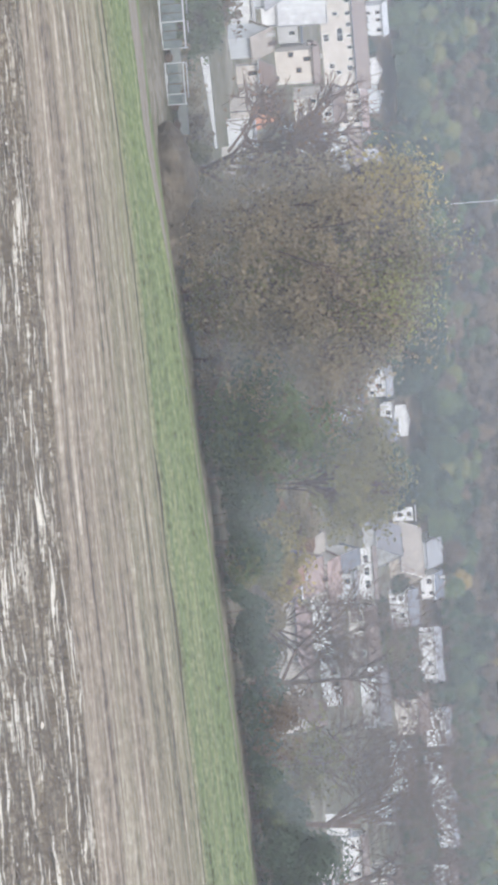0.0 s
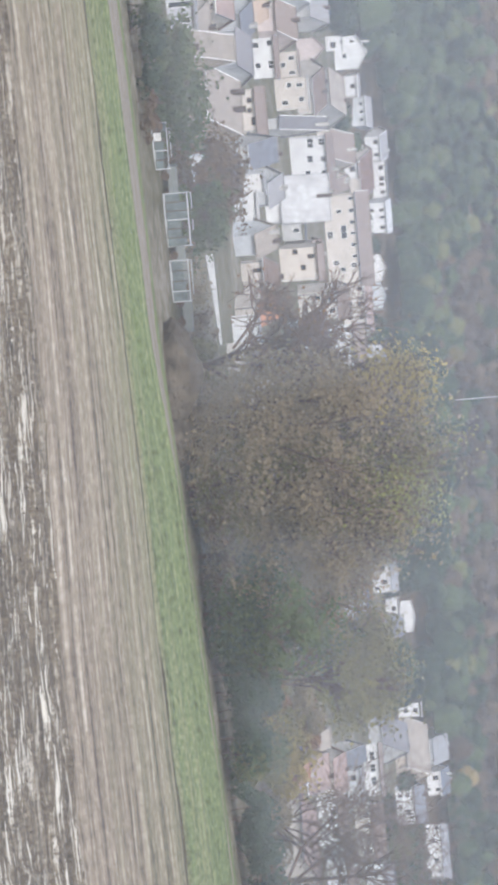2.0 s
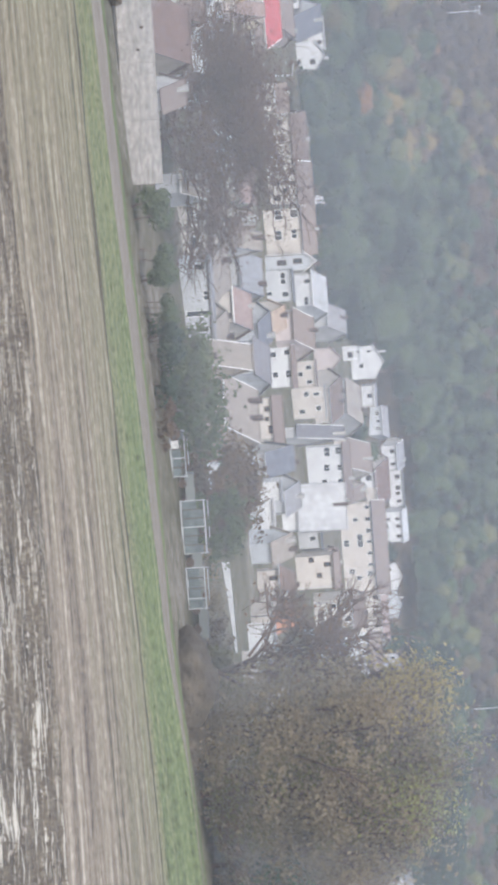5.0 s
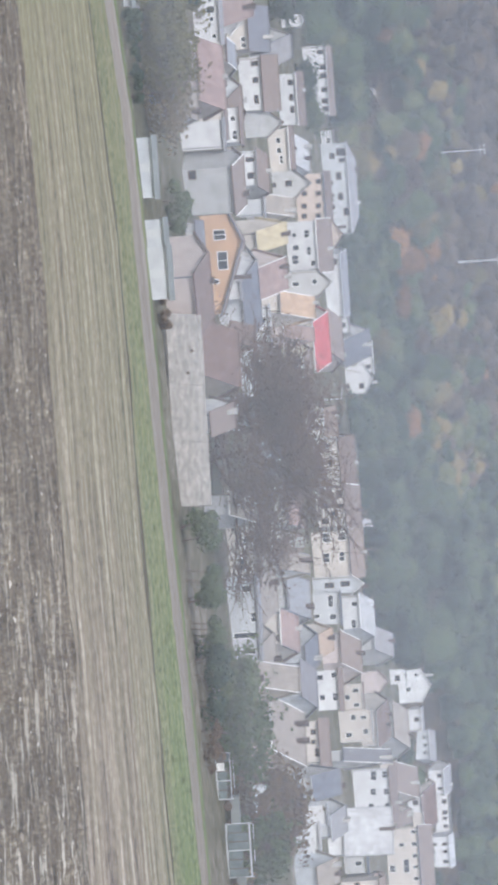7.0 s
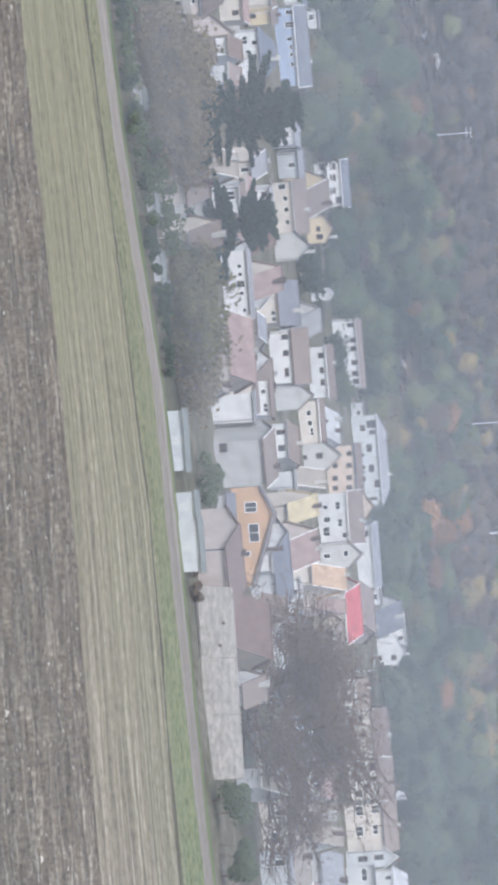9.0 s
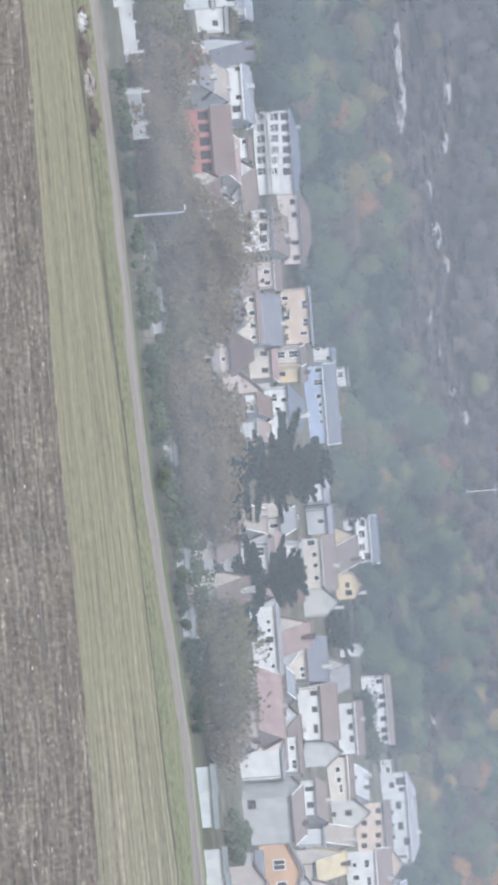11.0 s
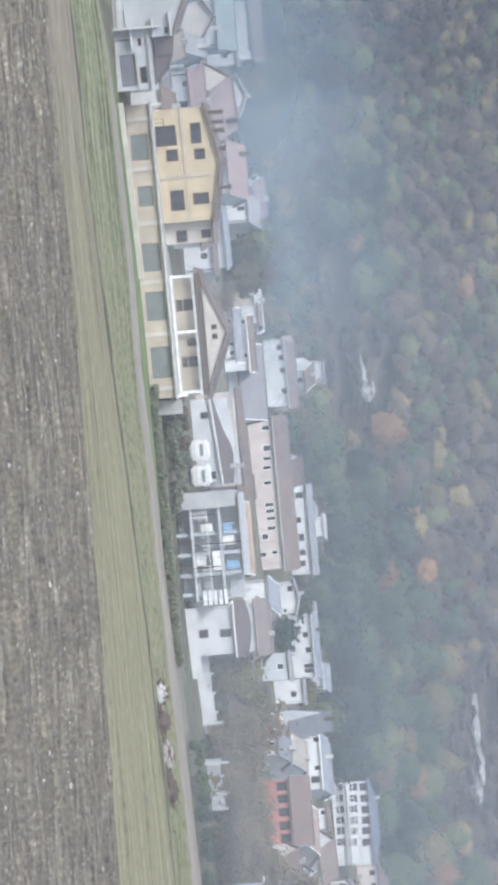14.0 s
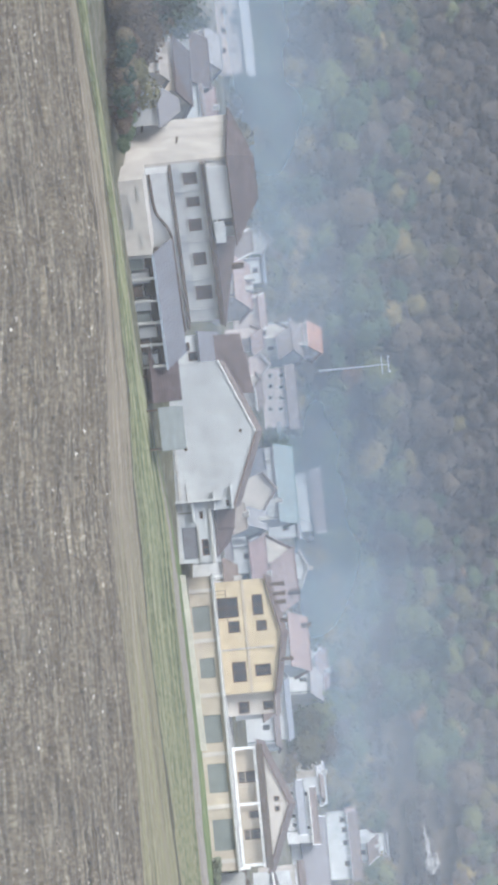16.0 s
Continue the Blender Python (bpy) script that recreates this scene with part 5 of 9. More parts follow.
dwelling(20.85, 447, 5.4, 4.8, 3.0, "side", 2.3, "cream", "slate", "cream house under a steep grey-brown roof", wins=[(1.4, -1.32, 0.7, 0.7), (2.2, -1.28, 0.7, 0.7), (-1.4, -1.5, 0.8, 1.1)], turn=-8)
dwelling(32.45, 450, 9.6, 7.7, 3.0, "side", 0.6, "white", "grey", "white house with small dark windows beside a round tree", wins=[(-2.7, -1.43, 1.0, 0.6), (-0.8, -1.35, 0.9, 0.9), (1.2, -1.15, 0.9, 0.9), (3.6, -1.53, 1.4, 1.3)])
dwelling(7.41, 451, 3.4, 4.0, 3.0, "side", 1.8, "pale", "grey", "pale grey village house with a light grey roof", turn=32)
dwelling(42.75, 452, 7.8, 6.2, 3.0, "side", 1.2, "white", "brown", "low white house with small windows below the wood", wins=[(-2.8, -1.14, 0.6, 0.7), (-0.6, -0.84, 0.6, 0.7), (2.0, -0.84, 0.6, 0.7)])
dwelling(13.76, 452, 4.1, 4.7, 3.0, "side", 2.0, "cream", "tan", "cream village house with a weathered beige roof", turn=-31)
dwelling(14.58, 453, 4.5, 4.2, 3.0, "side", 1.3, "cream", "brown", "cream village house with a faded brown tiled roof", wins=[(-0.8, -1.18, 0.7, 0.7), (1.5, -0.96, 0.7, 0.7)], turn=-11)
dwelling(24.99, 455, 6.9, 5.5, 3.0, "hip", 2.0, "white", "slate", "white house with dark windows under a slate roof", wins=[(-2.1, -2.22, 1.1, 0.8), (-0.3, -1.89, 1.1, 0.8), (-1.7, -1.02, 0.7, 0.9), (2.2, -1.5, 0.9, 1.1)])
dwelling(27.31, 457, 3.6, 4.0, 3.0, "side", 0.7, "pink", "brown", "pale pink village house with a faded brown tiled roof", wins=[(-0.5, -1.53, 0.7, 0.9), (1.0, -1.5, 0.7, 0.9)], turn=-7)
dwelling(10.43, 457, 2.9, 3.7, 3.0, "side", 1.9, "cream", "peach", "cream village house with a peach-coloured roof", turn=29)
dwelling(45.56, 457, 3.6, 3.9, 2.8, "side", 1.5, "pink", "orange", "pale pink village house with a orange tiled roof", turn=-33)
dwelling(16.23, 457, 2.8, 4.0, 3.0, "side", 3.9, "cream", "peach", "house with a peach-coloured sheet roof", turn=-27)
dwelling(36.94, 459, 8.4, 6.7, 3.0, "side", 1.1, "white", "brown", "white house with a line of dark windows below the wood", wins=[(-3.7, -1.06, 0.7, 0.7), (-2.3, -0.9, 0.7, 0.7), (-0.6, -0.85, 0.7, 0.7), (2.2, -0.85, 0.7, 0.7)])
dwelling(15.75, 460, 1.6, 2.6, 3.0, "side", 3.2, "pink", "pink", "pale pink village house with a faded pink tiled roof", turn=-31)
dwelling(19.92, 461, 7.1, 5.7, 3.2, "side", 1.9, "white", "brown", "white house with three windows under a brown roof", wins=[(-2.7, -1.54, 0.7, 1.0), (-0.5, -1.45, 0.8, 0.8), (2.1, -1.39, 1.2, 0.6)])
dwelling(19.25, 462, 3.6, 4.0, 3.0, "front", 2.3, "grey", "slate", "blue-grey gable end beside a white house")
dwelling(25.91, 462, 2.1, 4.0, 4.9, "side", 0.5, "cream", "brown", "cream house with white balconies beside the yellow one", wins=[(-0.4, -3.32, 1.0, 1.3), (-0.4, -1.62, 1.0, 1.3)], turn=8)
dwelling(31.83, 462, 3.2, 4.0, 3.0, "side", 0.7, "pale", "grey", "pale grey village house with a light grey roof", turn=-9)
dwelling(3.40, 463, 5.8, 5.5, 3.8, "side", 1.5, "white", "brown", "white village house with a faded brown tiled roof", wins=[(-0.8, -2.57, 0.7, 0.7), (1.6, -2.36, 0.7, 0.7), (-1.5, -1.5, 0.8, 1.1), (1.3, -3.9, 0.7, 1.1)], turn=-12)
dwelling(37.08, 464, 7.6, 6.1, 2.5, "side", 1.1, "white", "pink", "white house with dark windows at the wood", wins=[(-2.4, -1.23, 0.7, 0.7), (-0.5, -1.1, 0.7, 0.7), (1.5, -0.96, 0.7, 0.7)])
dwelling(28.04, 467, 5.3, 5.5, 3.0, "side", 1.6, "cream", "brown", "cream village house with a faded brown tiled roof", turn=-21)
dwelling(34.31, 470, 12.2, 8.5, 3.0, "side", 0.6, "white", "grey", "white house with a row of windows under a grey roof", wins=[(-1.4, -1.59, 0.8, 0.6), (1.0, -1.52, 1.0, 0.8), (3.1, -1.55, 0.8, 0.8), (4.6, -1.67, 0.8, 0.8), (-4.8, -1.5, 0.8, 1.1)])
dwelling(25.60, 476, 1.8, 4.0, 3.7, "side", 0.7, "yellow", "brown", "yellow two-storey house with a tiled roof", wins=[(-0.4, -3.0, 0.8, 0.9)], turn=10)
dwelling(-6.49, 481, 3.1, 4.0, 3.0, "flat", 0.5, "white", "grey", "white village house with a light grey roof", wins=[(-0.2, -1.4, 0.7, 1.1)])
dwelling(-2.42, 482, 5.1, 5.2, 3.0, "side", 1.6, "cream", "pink", "cream village house with a faded pink tiled roof", turn=19)
dwelling(15.13, 483, 3.5, 4.0, 3.0, "side", 0.9, "beige", "brown", "beige village house with a faded brown tiled roof", wins=[(-0.2, -1.6, 2.9, 1.2)], turn=22)
dwelling(20.38, 483, 3.5, 3.9, 3.0, "side", 2.8, "grey", "grey", "grey village house with a light grey roof", turn=33)
dwelling(-3.14, 483, 7.2, 6.4, 3.0, "side", 1.2, "white", "brown", "white village house with a faded brown tiled roof", wins=[(-1.3, -1.07, 0.8, 0.8), (2.0, -1.06, 0.8, 0.8), (-0.0, -1.5, 0.9, 1.1)], turn=-7)
dwelling(7.31, 485, 6.2, 5.0, 3.0, "side", 6.1, "white", "white", "house with a broad white sheet roof", turn=-3)
dwelling(34.62, 486, 2.4, 4.0, 3.0, "front", 0.4, "white", "grey", "white village house with a light grey roof", wins=[(-0.2, -0.77, 0.7, 0.6)])
dwelling(21.76, 488, 3.9, 4.0, 3.0, "front", 2.1, "grey", "slate", "blue-grey gable end of a row house")
dwelling(29.35, 488, 11.8, 8.5, 5.3, "hip", 0.9, "white", "slate", "white four-storey guest house with rows of windows and balconies", wins=[(-5.3, -4.49, 1.0, 1.1), (-3.7, -4.61, 1.0, 1.1), (-2.1, -4.73, 1.0, 1.1), (-0.6, -4.85, 1.0, 1.1), (0.9, -4.97, 1.0, 1.1), (2.5, -5.09, 1.0, 1.1), (-5.1, -2.64, 1.0, 1.1), (-3.5, -2.77, 1.0, 1.1), (-2.0, -2.89, 1.0, 1.1), (-0.4, -3.0, 1.0, 1.1), (1.1, -3.12, 1.0, 1.1), (2.7, -3.24, 1.0, 1.1), (-5.0, -1.19, 1.0, 1.1), (-3.4, -1.19, 1.0, 1.1), (-1.8, -1.19, 1.0, 1.1), (-0.3, -1.24, 1.0, 1.1), (1.2, -1.35, 1.0, 1.1), (2.8, -1.47, 1.0, 1.1)], balconies=3)
dwelling(9.69, 490, 5.7, 4.5, 3.2, "side", 0.5, "white", "brown", "white house with two rows of dark windows", wins=[(-1.9, -3.05, 0.9, 1.0), (-2.1, -1.03, 0.9, 0.9), (1.0, -2.86, 0.9, 0.9), (1.0, -1.0, 1.2, 0.9)])
dwelling(22.42, 493, 7.3, 5.9, 3.0, "side", 1.7, "cream", "brown", "cream row house with small windows in a line", wins=[(-3.0, -2.17, 0.9, 1.2), (-1.3, -1.61, 0.8, 0.8), (0.3, -1.56, 0.8, 0.8), (2.1, -1.53, 0.8, 0.8)])
dwelling(3.97, 496, 4.5, 5.0, 3.3, "side", 1.6, "cream", "brown", "cream village house with a faded brown tiled roof", wins=[(0.1, -1.55, 0.7, 1.1), (-1.0, -1.5, 0.8, 1.1)], turn=33)
dwelling(-4.15, 496, 6.4, 5.9, 3.0, "side", 1.3, "white", "brown", "white village house with a faded brown tiled roof", wins=[(-1.8, -1.45, 0.8, 0.8), (1.1, -1.17, 0.8, 0.8), (-0.1, -1.5, 0.9, 1.1)], turn=10)
dwelling(36.82, 499, 3.2, 3.9, 3.0, "side", 1.2, "white", "brown", "white village house with a faded brown tiled roof", wins=[(0.0, -1.35, 0.8, 0.9)], turn=30)
dwelling(11.05, 500, 4.5, 4.0, 3.7, "flat", 0.4, "pale", "slate", "pale grey village house with a dark slate roof", wins=[(-1.1, -1.62, 1.8, 0.9), (1.2, -1.5, 0.9, 1.1), (1.0, -3.9, 0.7, 1.1)])
dwelling(14.18, 500, 3.7, 4.0, 4.1, "side", 1.6, "cream", "brown", "cream village house with a faded brown tiled roof", wins=[(-0.8, -2.02, 0.8, 0.8), (0.5, -1.69, 0.8, 0.8), (-0.1, -3.9, 0.7, 1.1)], turn=7)
dwelling(18.21, 501, 3.8, 4.0, 3.4, "front", 2.3, "grey", "brown", "grey gable end with one window", wins=[(-0.1, -1.49, 0.9, 1.0), (0.0, -3.9, 0.7, 1.1)])
dwelling(18.78, 502, 6.4, 5.1, 3.0, "side", 0.6, "cream", "brown", "cream house with small windows under a gable", wins=[(-1.5, -1.95, 0.9, 0.8), (-0.0, -1.89, 0.9, 0.8), (1.3, -1.56, 1.3, 0.6)])
dwelling(23.72, 502, 4.5, 4.0, 3.5, "side", 0.6, "white", "grey", "white village house with a light grey roof", wins=[(-1.0, -2.4, 0.8, 0.8), (0.7, -1.69, 0.8, 0.8), (-1.1, -3.9, 0.9, 1.1), (1.3, -3.9, 0.9, 1.1)], turn=-7)
dwelling(34.36, 503, 3.2, 4.0, 3.0, "side", 0.3, "white", "white", "white village house with a white sheet roof", turn=-11)
dwelling(11.44, 503, 2.5, 4.0, 5.6, "front", 2.0, "pale", "grey", "pale blue-grey gable with two window pairs", wins=[(0.0, -3.87, 0.8, 1.4), (-0.1, -1.53, 0.8, 1.4)])
dwelling(4.87, 505, 5.2, 5.0, 5.0, "side", 1.2, "pale", "grey", "pale grey village house with a light grey roof", wins=[(-1.9, -2.4, 0.8, 0.8), (-1.4, -3.9, 0.9, 1.1), (1.2, -3.9, 0.8, 1.1)], turn=14)
dwelling(6.21, 506, 4.9, 4.4, 5.6, "side", 0.8, "cream", "brown", "cream village house with a faded brown tiled roof", wins=[(-1.9, -3.7, 0.8, 0.8), (0.5, -2.64, 0.8, 0.8), (-1.1, -1.5, 0.7, 1.1)], turn=8)
dwelling(26.59, 508, 8.2, 6.6, 3.8, "flat", 0.4, "peach", "grey", "pale peach block with a flat roof at the wood", wins=[(-1.6, -1.03, 1.3, 0.9), (1.0, -1.03, 1.3, 0.9), (2.6, -1.5, 0.7, 1.1), (-2.8, -3.9, 0.7, 1.1), (0.1, -3.9, 0.8, 1.1)])
dwelling(16.53, 509, 3.7, 4.0, 4.6, "front", 2.0, "grey", "brown", "grey gable end above a faded pink roof", wins=[(-0.2, -0.93, 0.9, 0.8), (-0.0, -3.9, 0.8, 1.1)])
dwelling(11.96, 509, 6.7, 5.4, 5.7, "side", 1.8, "cream", "brown", "cream house with four dark windows", wins=[(-2.5, -4.15, 1.5, 1.2), (-2.6, -1.76, 1.3, 1.2), (0.5, -4.36, 1.5, 1.2), (0.4, -1.83, 1.5, 0.9)])
dwelling(18.80, 510, 4.7, 5.5, 3.0, "side", 2.2, "white", "white", "house with a bright white sheet roof", turn=-31)
dwelling(8.59, 510, 1.7, 2.6, 3.0, "side", 5.7, "grey", "slate", "row of dark blue slate roofs", turn=-26)
dwelling(23.12, 510, 3.8, 4.0, 3.1, "side", 0.6, "pale", "grey", "pale grey village house with a light grey roof", wins=[(-0.0, -1.55, 0.8, 1.1)], turn=7)
dwelling(15.46, 510, 7.6, 7.9, 3.0, "side", 2.1, "cream", "crimson", "house with a bright red sheet roof", turn=20)
dwelling(10.39, 510, 5.2, 6.1, 3.0, "side", 2.7, "pink", "brown", "pale pink village house with a faded brown tiled roof", turn=-31)
dwelling(-7.08, 516, 6.6, 6.0, 3.0, "side", 0.8, "white", "brown", "white village house with a faded brown tiled roof", wins=[(-1.9, -1.76, 0.8, 0.8), (2.3, -1.5, 0.8, 1.1)], turn=10)
dwelling(17.15, 517, 7.6, 6.1, 4.7, "side", 2.0, "white", "brown", "white house with many dark windows under a brown roof", wins=[(-1.8, -3.86, 0.8, 0.8), (-1.9, -2.03, 1.3, 0.9), (1.9, -4.11, 1.5, 1.1), (0.7, -1.82, 1.3, 0.8), (2.6, -1.28, 0.9, 0.8), (0.1, -3.9, 0.9, 1.1)])
dwelling(6.77, 518, 2.7, 4.0, 3.0, "flat", 0.7, "grey", "slate", "grey village house with a dark slate roof", wins=[(-0.1, -1.4, 0.8, 1.1)])
dwelling(22.92, 519, 0.9, 4.0, 3.0, "side", 0.3, "yellow", "brown", "yellow village house with a faded brown tiled roof", turn=-9)
dwelling(6.31, 520, 4.5, 4.0, 4.3, "side", 1.2, "cream", "brown", "cream village house with a faded brown tiled roof", wins=[(-1.4, -2.93, 0.8, 0.8), (0.8, -2.21, 0.8, 0.8), (-1.1, -1.5, 0.8, 1.1), (1.2, -3.9, 0.8, 1.1)], turn=8)
dwelling(28.06, 525, 10.9, 8.5, 3.0, "hip", 1.4, "pink", "brown", "pink house under a broad brown hipped roof", wins=[(-4.1, -1.32, 0.8, 0.8), (-2.1, -1.22, 0.8, 0.8), (2.2, -1.5, 0.7, 1.1), (4.5, -1.5, 0.8, 1.1)])
dwelling(22.46, 527, 4.8, 5.1, 3.0, "side", 3.1, "yellow", "brown", "house with a broad brown tiled roof and skylight", turn=34)
dwelling(12.76, 527, 6.3, 5.6, 4.6, "side", 2.1, "cream", "brown", "cream village house with a faded brown tiled roof", wins=[(-1.6, -2.74, 0.8, 0.8), (1.1, -2.48, 0.8, 0.8), (-2.0, -1.5, 0.9, 1.1), (0.0, -1.5, 0.7, 1.1), (-0.1, -3.9, 0.7, 1.1), (2.2, -3.9, 0.9, 1.1)], turn=-7)
dwelling(-2.13, 529, 2.7, 2.9, 3.0, "side", 2.4, "grey", "slate", "grey village house with a dark slate roof", turn=34)
dwelling(13.49, 530, 7.1, 6.3, 4.2, "side", 2.1, "cream", "brown", "cream village house with a faded brown tiled roof", wins=[(-2.7, -2.28, 0.9, 0.8), (-0.1, -2.03, 0.9, 0.8), (-2.3, -3.9, 0.8, 1.1), (-0.1, -3.9, 0.7, 1.1)], turn=7)
dwelling(19.62, 534, 7.9, 6.3, 3.0, "side", 1.0, "white", "brown", "white village house with a faded brown tiled roof", wins=[(-2.6, -1.3, 0.9, 0.9), (-0.3, -1.23, 1.0, 0.7), (1.6, -1.2, 1.0, 0.7)])
dwelling(9.06, 535, 4.9, 4.0, 4.8, "flat", 0.5, "cream", "grey", "cream house with a flat roof among slate roofs", wins=[(-1.4, -2.99, 0.9, 0.9), (0.9, -1.2, 0.9, 0.9), (-1.3, -1.5, 0.7, 1.1), (1.3, -3.9, 0.8, 1.1)])
dwelling(25.08, 538, 12.2, 8.5, 3.0, "side", 1.8, "blue", "slate", "light blue house with a row of windows under slate", wins=[(-5.4, -1.35, 0.8, 1.2), (-3.5, -1.65, 1.0, 1.5), (-1.3, -1.41, 0.8, 0.9), (-0.0, -1.12, 0.8, 0.6), (1.2, -1.13, 0.8, 0.6), (2.7, -1.14, 0.8, 0.6)])
dwelling(36.92, 540, 3.7, 4.0, 3.0, "flat", 0.4, "white", "grey", "white village house with a light grey roof")
dwelling(5.49, 543, 4.5, 4.6, 6.2, "side", 1.8, "cream", "brown", "cream village house with a faded brown tiled roof", wins=[(-1.3, -3.54, 0.9, 0.9), (-1.0, -1.5, 0.9, 1.1), (1.0, -1.5, 0.9, 1.1), (1.1, -3.9, 0.7, 1.1)], turn=19)
dwelling(9.54, 545, 4.3, 4.0, 3.4, "flat", 0.4, "cream", "brown", "cream village house with a faded brown tiled roof", wins=[(-0.1, -2.78, 0.9, 0.9), (-1.1, -1.5, 0.8, 1.1), (1.2, -1.5, 0.7, 1.1), (1.2, -3.9, 0.8, 1.1)])
dwelling(15.72, 548, 7.1, 7.9, 3.0, "side", 2.0, "pink", "brown", "pale pink village house with a faded brown tiled roof", turn=-26)
dwelling(17.95, 550, 7.8, 6.3, 4.7, "side", 0.9, "peach", "brown", "peach-coloured house with rows of small windows", wins=[(-2.8, -3.6, 0.8, 0.9), (-0.8, -3.75, 0.8, 0.9), (1.2, -3.89, 0.8, 0.9), (2.8, -4.0, 0.8, 0.9), (-2.6, -1.34, 0.8, 0.9), (-0.7, -1.48, 0.8, 0.9), (1.3, -1.62, 0.8, 0.9), (2.9, -1.74, 0.8, 0.9)])
dwelling(-2.58, 559, 5.0, 4.4, 3.0, "side", 0.5, "pale", "grey", "pale grey village house with a light grey roof", wins=[(-1.3, -1.57, 0.9, 0.9)], turn=8)
dwelling(-0.00, 559, 3.8, 4.4, 3.0, "side", 2.2, "white", "slate", "white village house with a dark slate roof", turn=31)
dwelling(20.92, 559, 2.0, 4.0, 3.0, "front", 0.7, "white", "grey", "white village house with a light grey roof")
dwelling(7.89, 559, 8.7, 6.9, 5.9, "side", 1.1, "white", "brown", "tall white house with rows of dark windows", wins=[(-3.2, -3.12, 1.6, 1.1), (-3.3, -1.26, 1.2, 1.1), (-0.6, -3.3, 1.2, 1.1), (-0.5, -1.12, 1.0, 1.0), (1.9, -3.78, 1.4, 1.0), (1.7, -1.12, 0.9, 1.0), (3.3, -1.5, 0.7, 1.1), (3.3, -3.9, 0.7, 1.1)])
dwelling(22.01, 564, 4.5, 4.0, 3.0, "front", 1.3, "yellow", "brown", "cream yellow gable end with one window", wins=[(-0.1, -1.45, 0.9, 0.7), (1.2, -1.5, 0.9, 1.1)])
dwelling(10.97, 570, 6.0, 6.5, 3.0, "side", 2.1, "white", "white", "white house with a bright white sheet roof", wins=[(2.1, -1.72, 1.6, 0.9), (-1.5, -1.5, 0.9, 1.1)], turn=-24)
dwelling(25.91, 570, 2.4, 4.0, 3.0, "side", 0.5, "white", "slate", "white village house with a dark slate roof", wins=[(0.6, -1.03, 0.9, 0.9)], turn=-10)
dwelling(2.73, 574, 8.1, 8.5, 4.7, "side", 2.9, "cream", "brown", "cream village house with a faded brown tiled roof", wins=[(-2.7, -1.55, 0.7, 1.1), (-2.7, -3.85, 0.7, 1.1), (0.0, -1.55, 0.7, 1.1), (0.0, -3.85, 0.7, 1.1), (2.6, -1.55, 0.8, 1.1), (2.6, -3.85, 0.8, 1.1)], turn=31)
dwelling(-3.37, 591, 8.9, 7.8, 3.0, "side", 1.9, "cream", "brown", "cream village house with a faded brown tiled roof", wins=[(-3.0, -1.46, 1.0, 0.9), (1.4, -1.39, 1.0, 0.9), (-1.1, -1.5, 0.8, 1.1), (3.2, -1.5, 0.9, 1.1)], turn=7)
dwelling(17.31, 594, 4.3, 4.0, 3.0, "front", 1.6, "peach", "brown", "peach village house with a faded brown tiled roof")
dwelling(9.00, 594, 6.7, 7.4, 3.0, "side", 2.0, "cream", "brown", "cream village house with a faded brown tiled roof", turn=26)
dwelling(16.46, 601, 11.0, 8.5, 3.0, "side", 1.0, "white", "grey", "plain white house at the upper edge", wins=[(-4.2, -1.66, 1.1, 1.1)], turn=7)
dwelling(12.45, 602, 1.2, 3.0, 3.0, "side", 1.2, "white", "white", "white village house with a white sheet roof", turn=-16)
dwelling(-7.69, 603, 5.9, 6.7, 3.0, "side", 2.2, "cream", "brown", "cream village house with a faded brown tiled roof", wins=[(-1.6, -1.55, 0.7, 1.1), (1.5, -1.55, 0.8, 1.1)], turn=28)
dwelling(22.75, 603, 8.0, 6.4, 4.5, "side", 1.2, "white", "slate", "white three-storey house with balconies at the wood", wins=[(-3.2, -3.85, 1.2, 1.0), (-1.3, -3.99, 1.2, 1.0), (1.0, -4.16, 1.2, 1.0), (-3.1, -1.85, 1.2, 1.0), (-1.1, -2.0, 1.2, 1.0), (1.2, -2.17, 1.2, 1.0), (2.9, -1.29, 1.2, 1.0), (2.5, -3.9, 0.7, 1.1)], balconies=2)
dwelling(25.52, 606, 3.5, 4.0, 3.0, "flat", 0.6, "white", "grey", "white village house with a light grey roof", wins=[(-0.3, -1.36, 1.0, 1.0)])
dwelling(15.78, 606, 2.6, 4.0, 3.0, "flat", 0.4, "white", "grey", "white village house with a light grey roof", wins=[(-0.1, -1.4, 1.0, 1.1)])
dwelling(9.78, 609, 3.8, 4.0, 3.0, "front", 1.8, "pink", "pink", "small pale pink gable above the roofs")
dwelling(19.90, 609, 12.2, 8.5, 4.0, "side", 0.9, "white", "brown", "white house with a line of small windows at the wood", wins=[(-2.3, -1.21, 0.9, 1.1), (-0.8, -1.21, 0.9, 1.1), (1.7, -1.21, 0.9, 1.1), (3.7, -1.21, 0.9, 1.1), (5.1, -1.21, 0.9, 1.1), (-5.0, -1.5, 0.8, 1.1), (-2.3, -3.9, 0.8, 1.1), (-0.0, -3.9, 0.7, 1.1), (2.6, -3.9, 0.7, 1.1), (5.0, -3.9, 0.7, 1.1)])
dwelling(15.32, 609, 5.3, 5.7, 2.1, "side", 4.2, "grey", "slate", "grey village house with a dark slate roof", turn=34)
dwelling(10.50, 613, 4.5, 4.9, 3.0, "side", 2.9, "grey", "grey", "grey hipped roof at the upper edge", turn=-34)
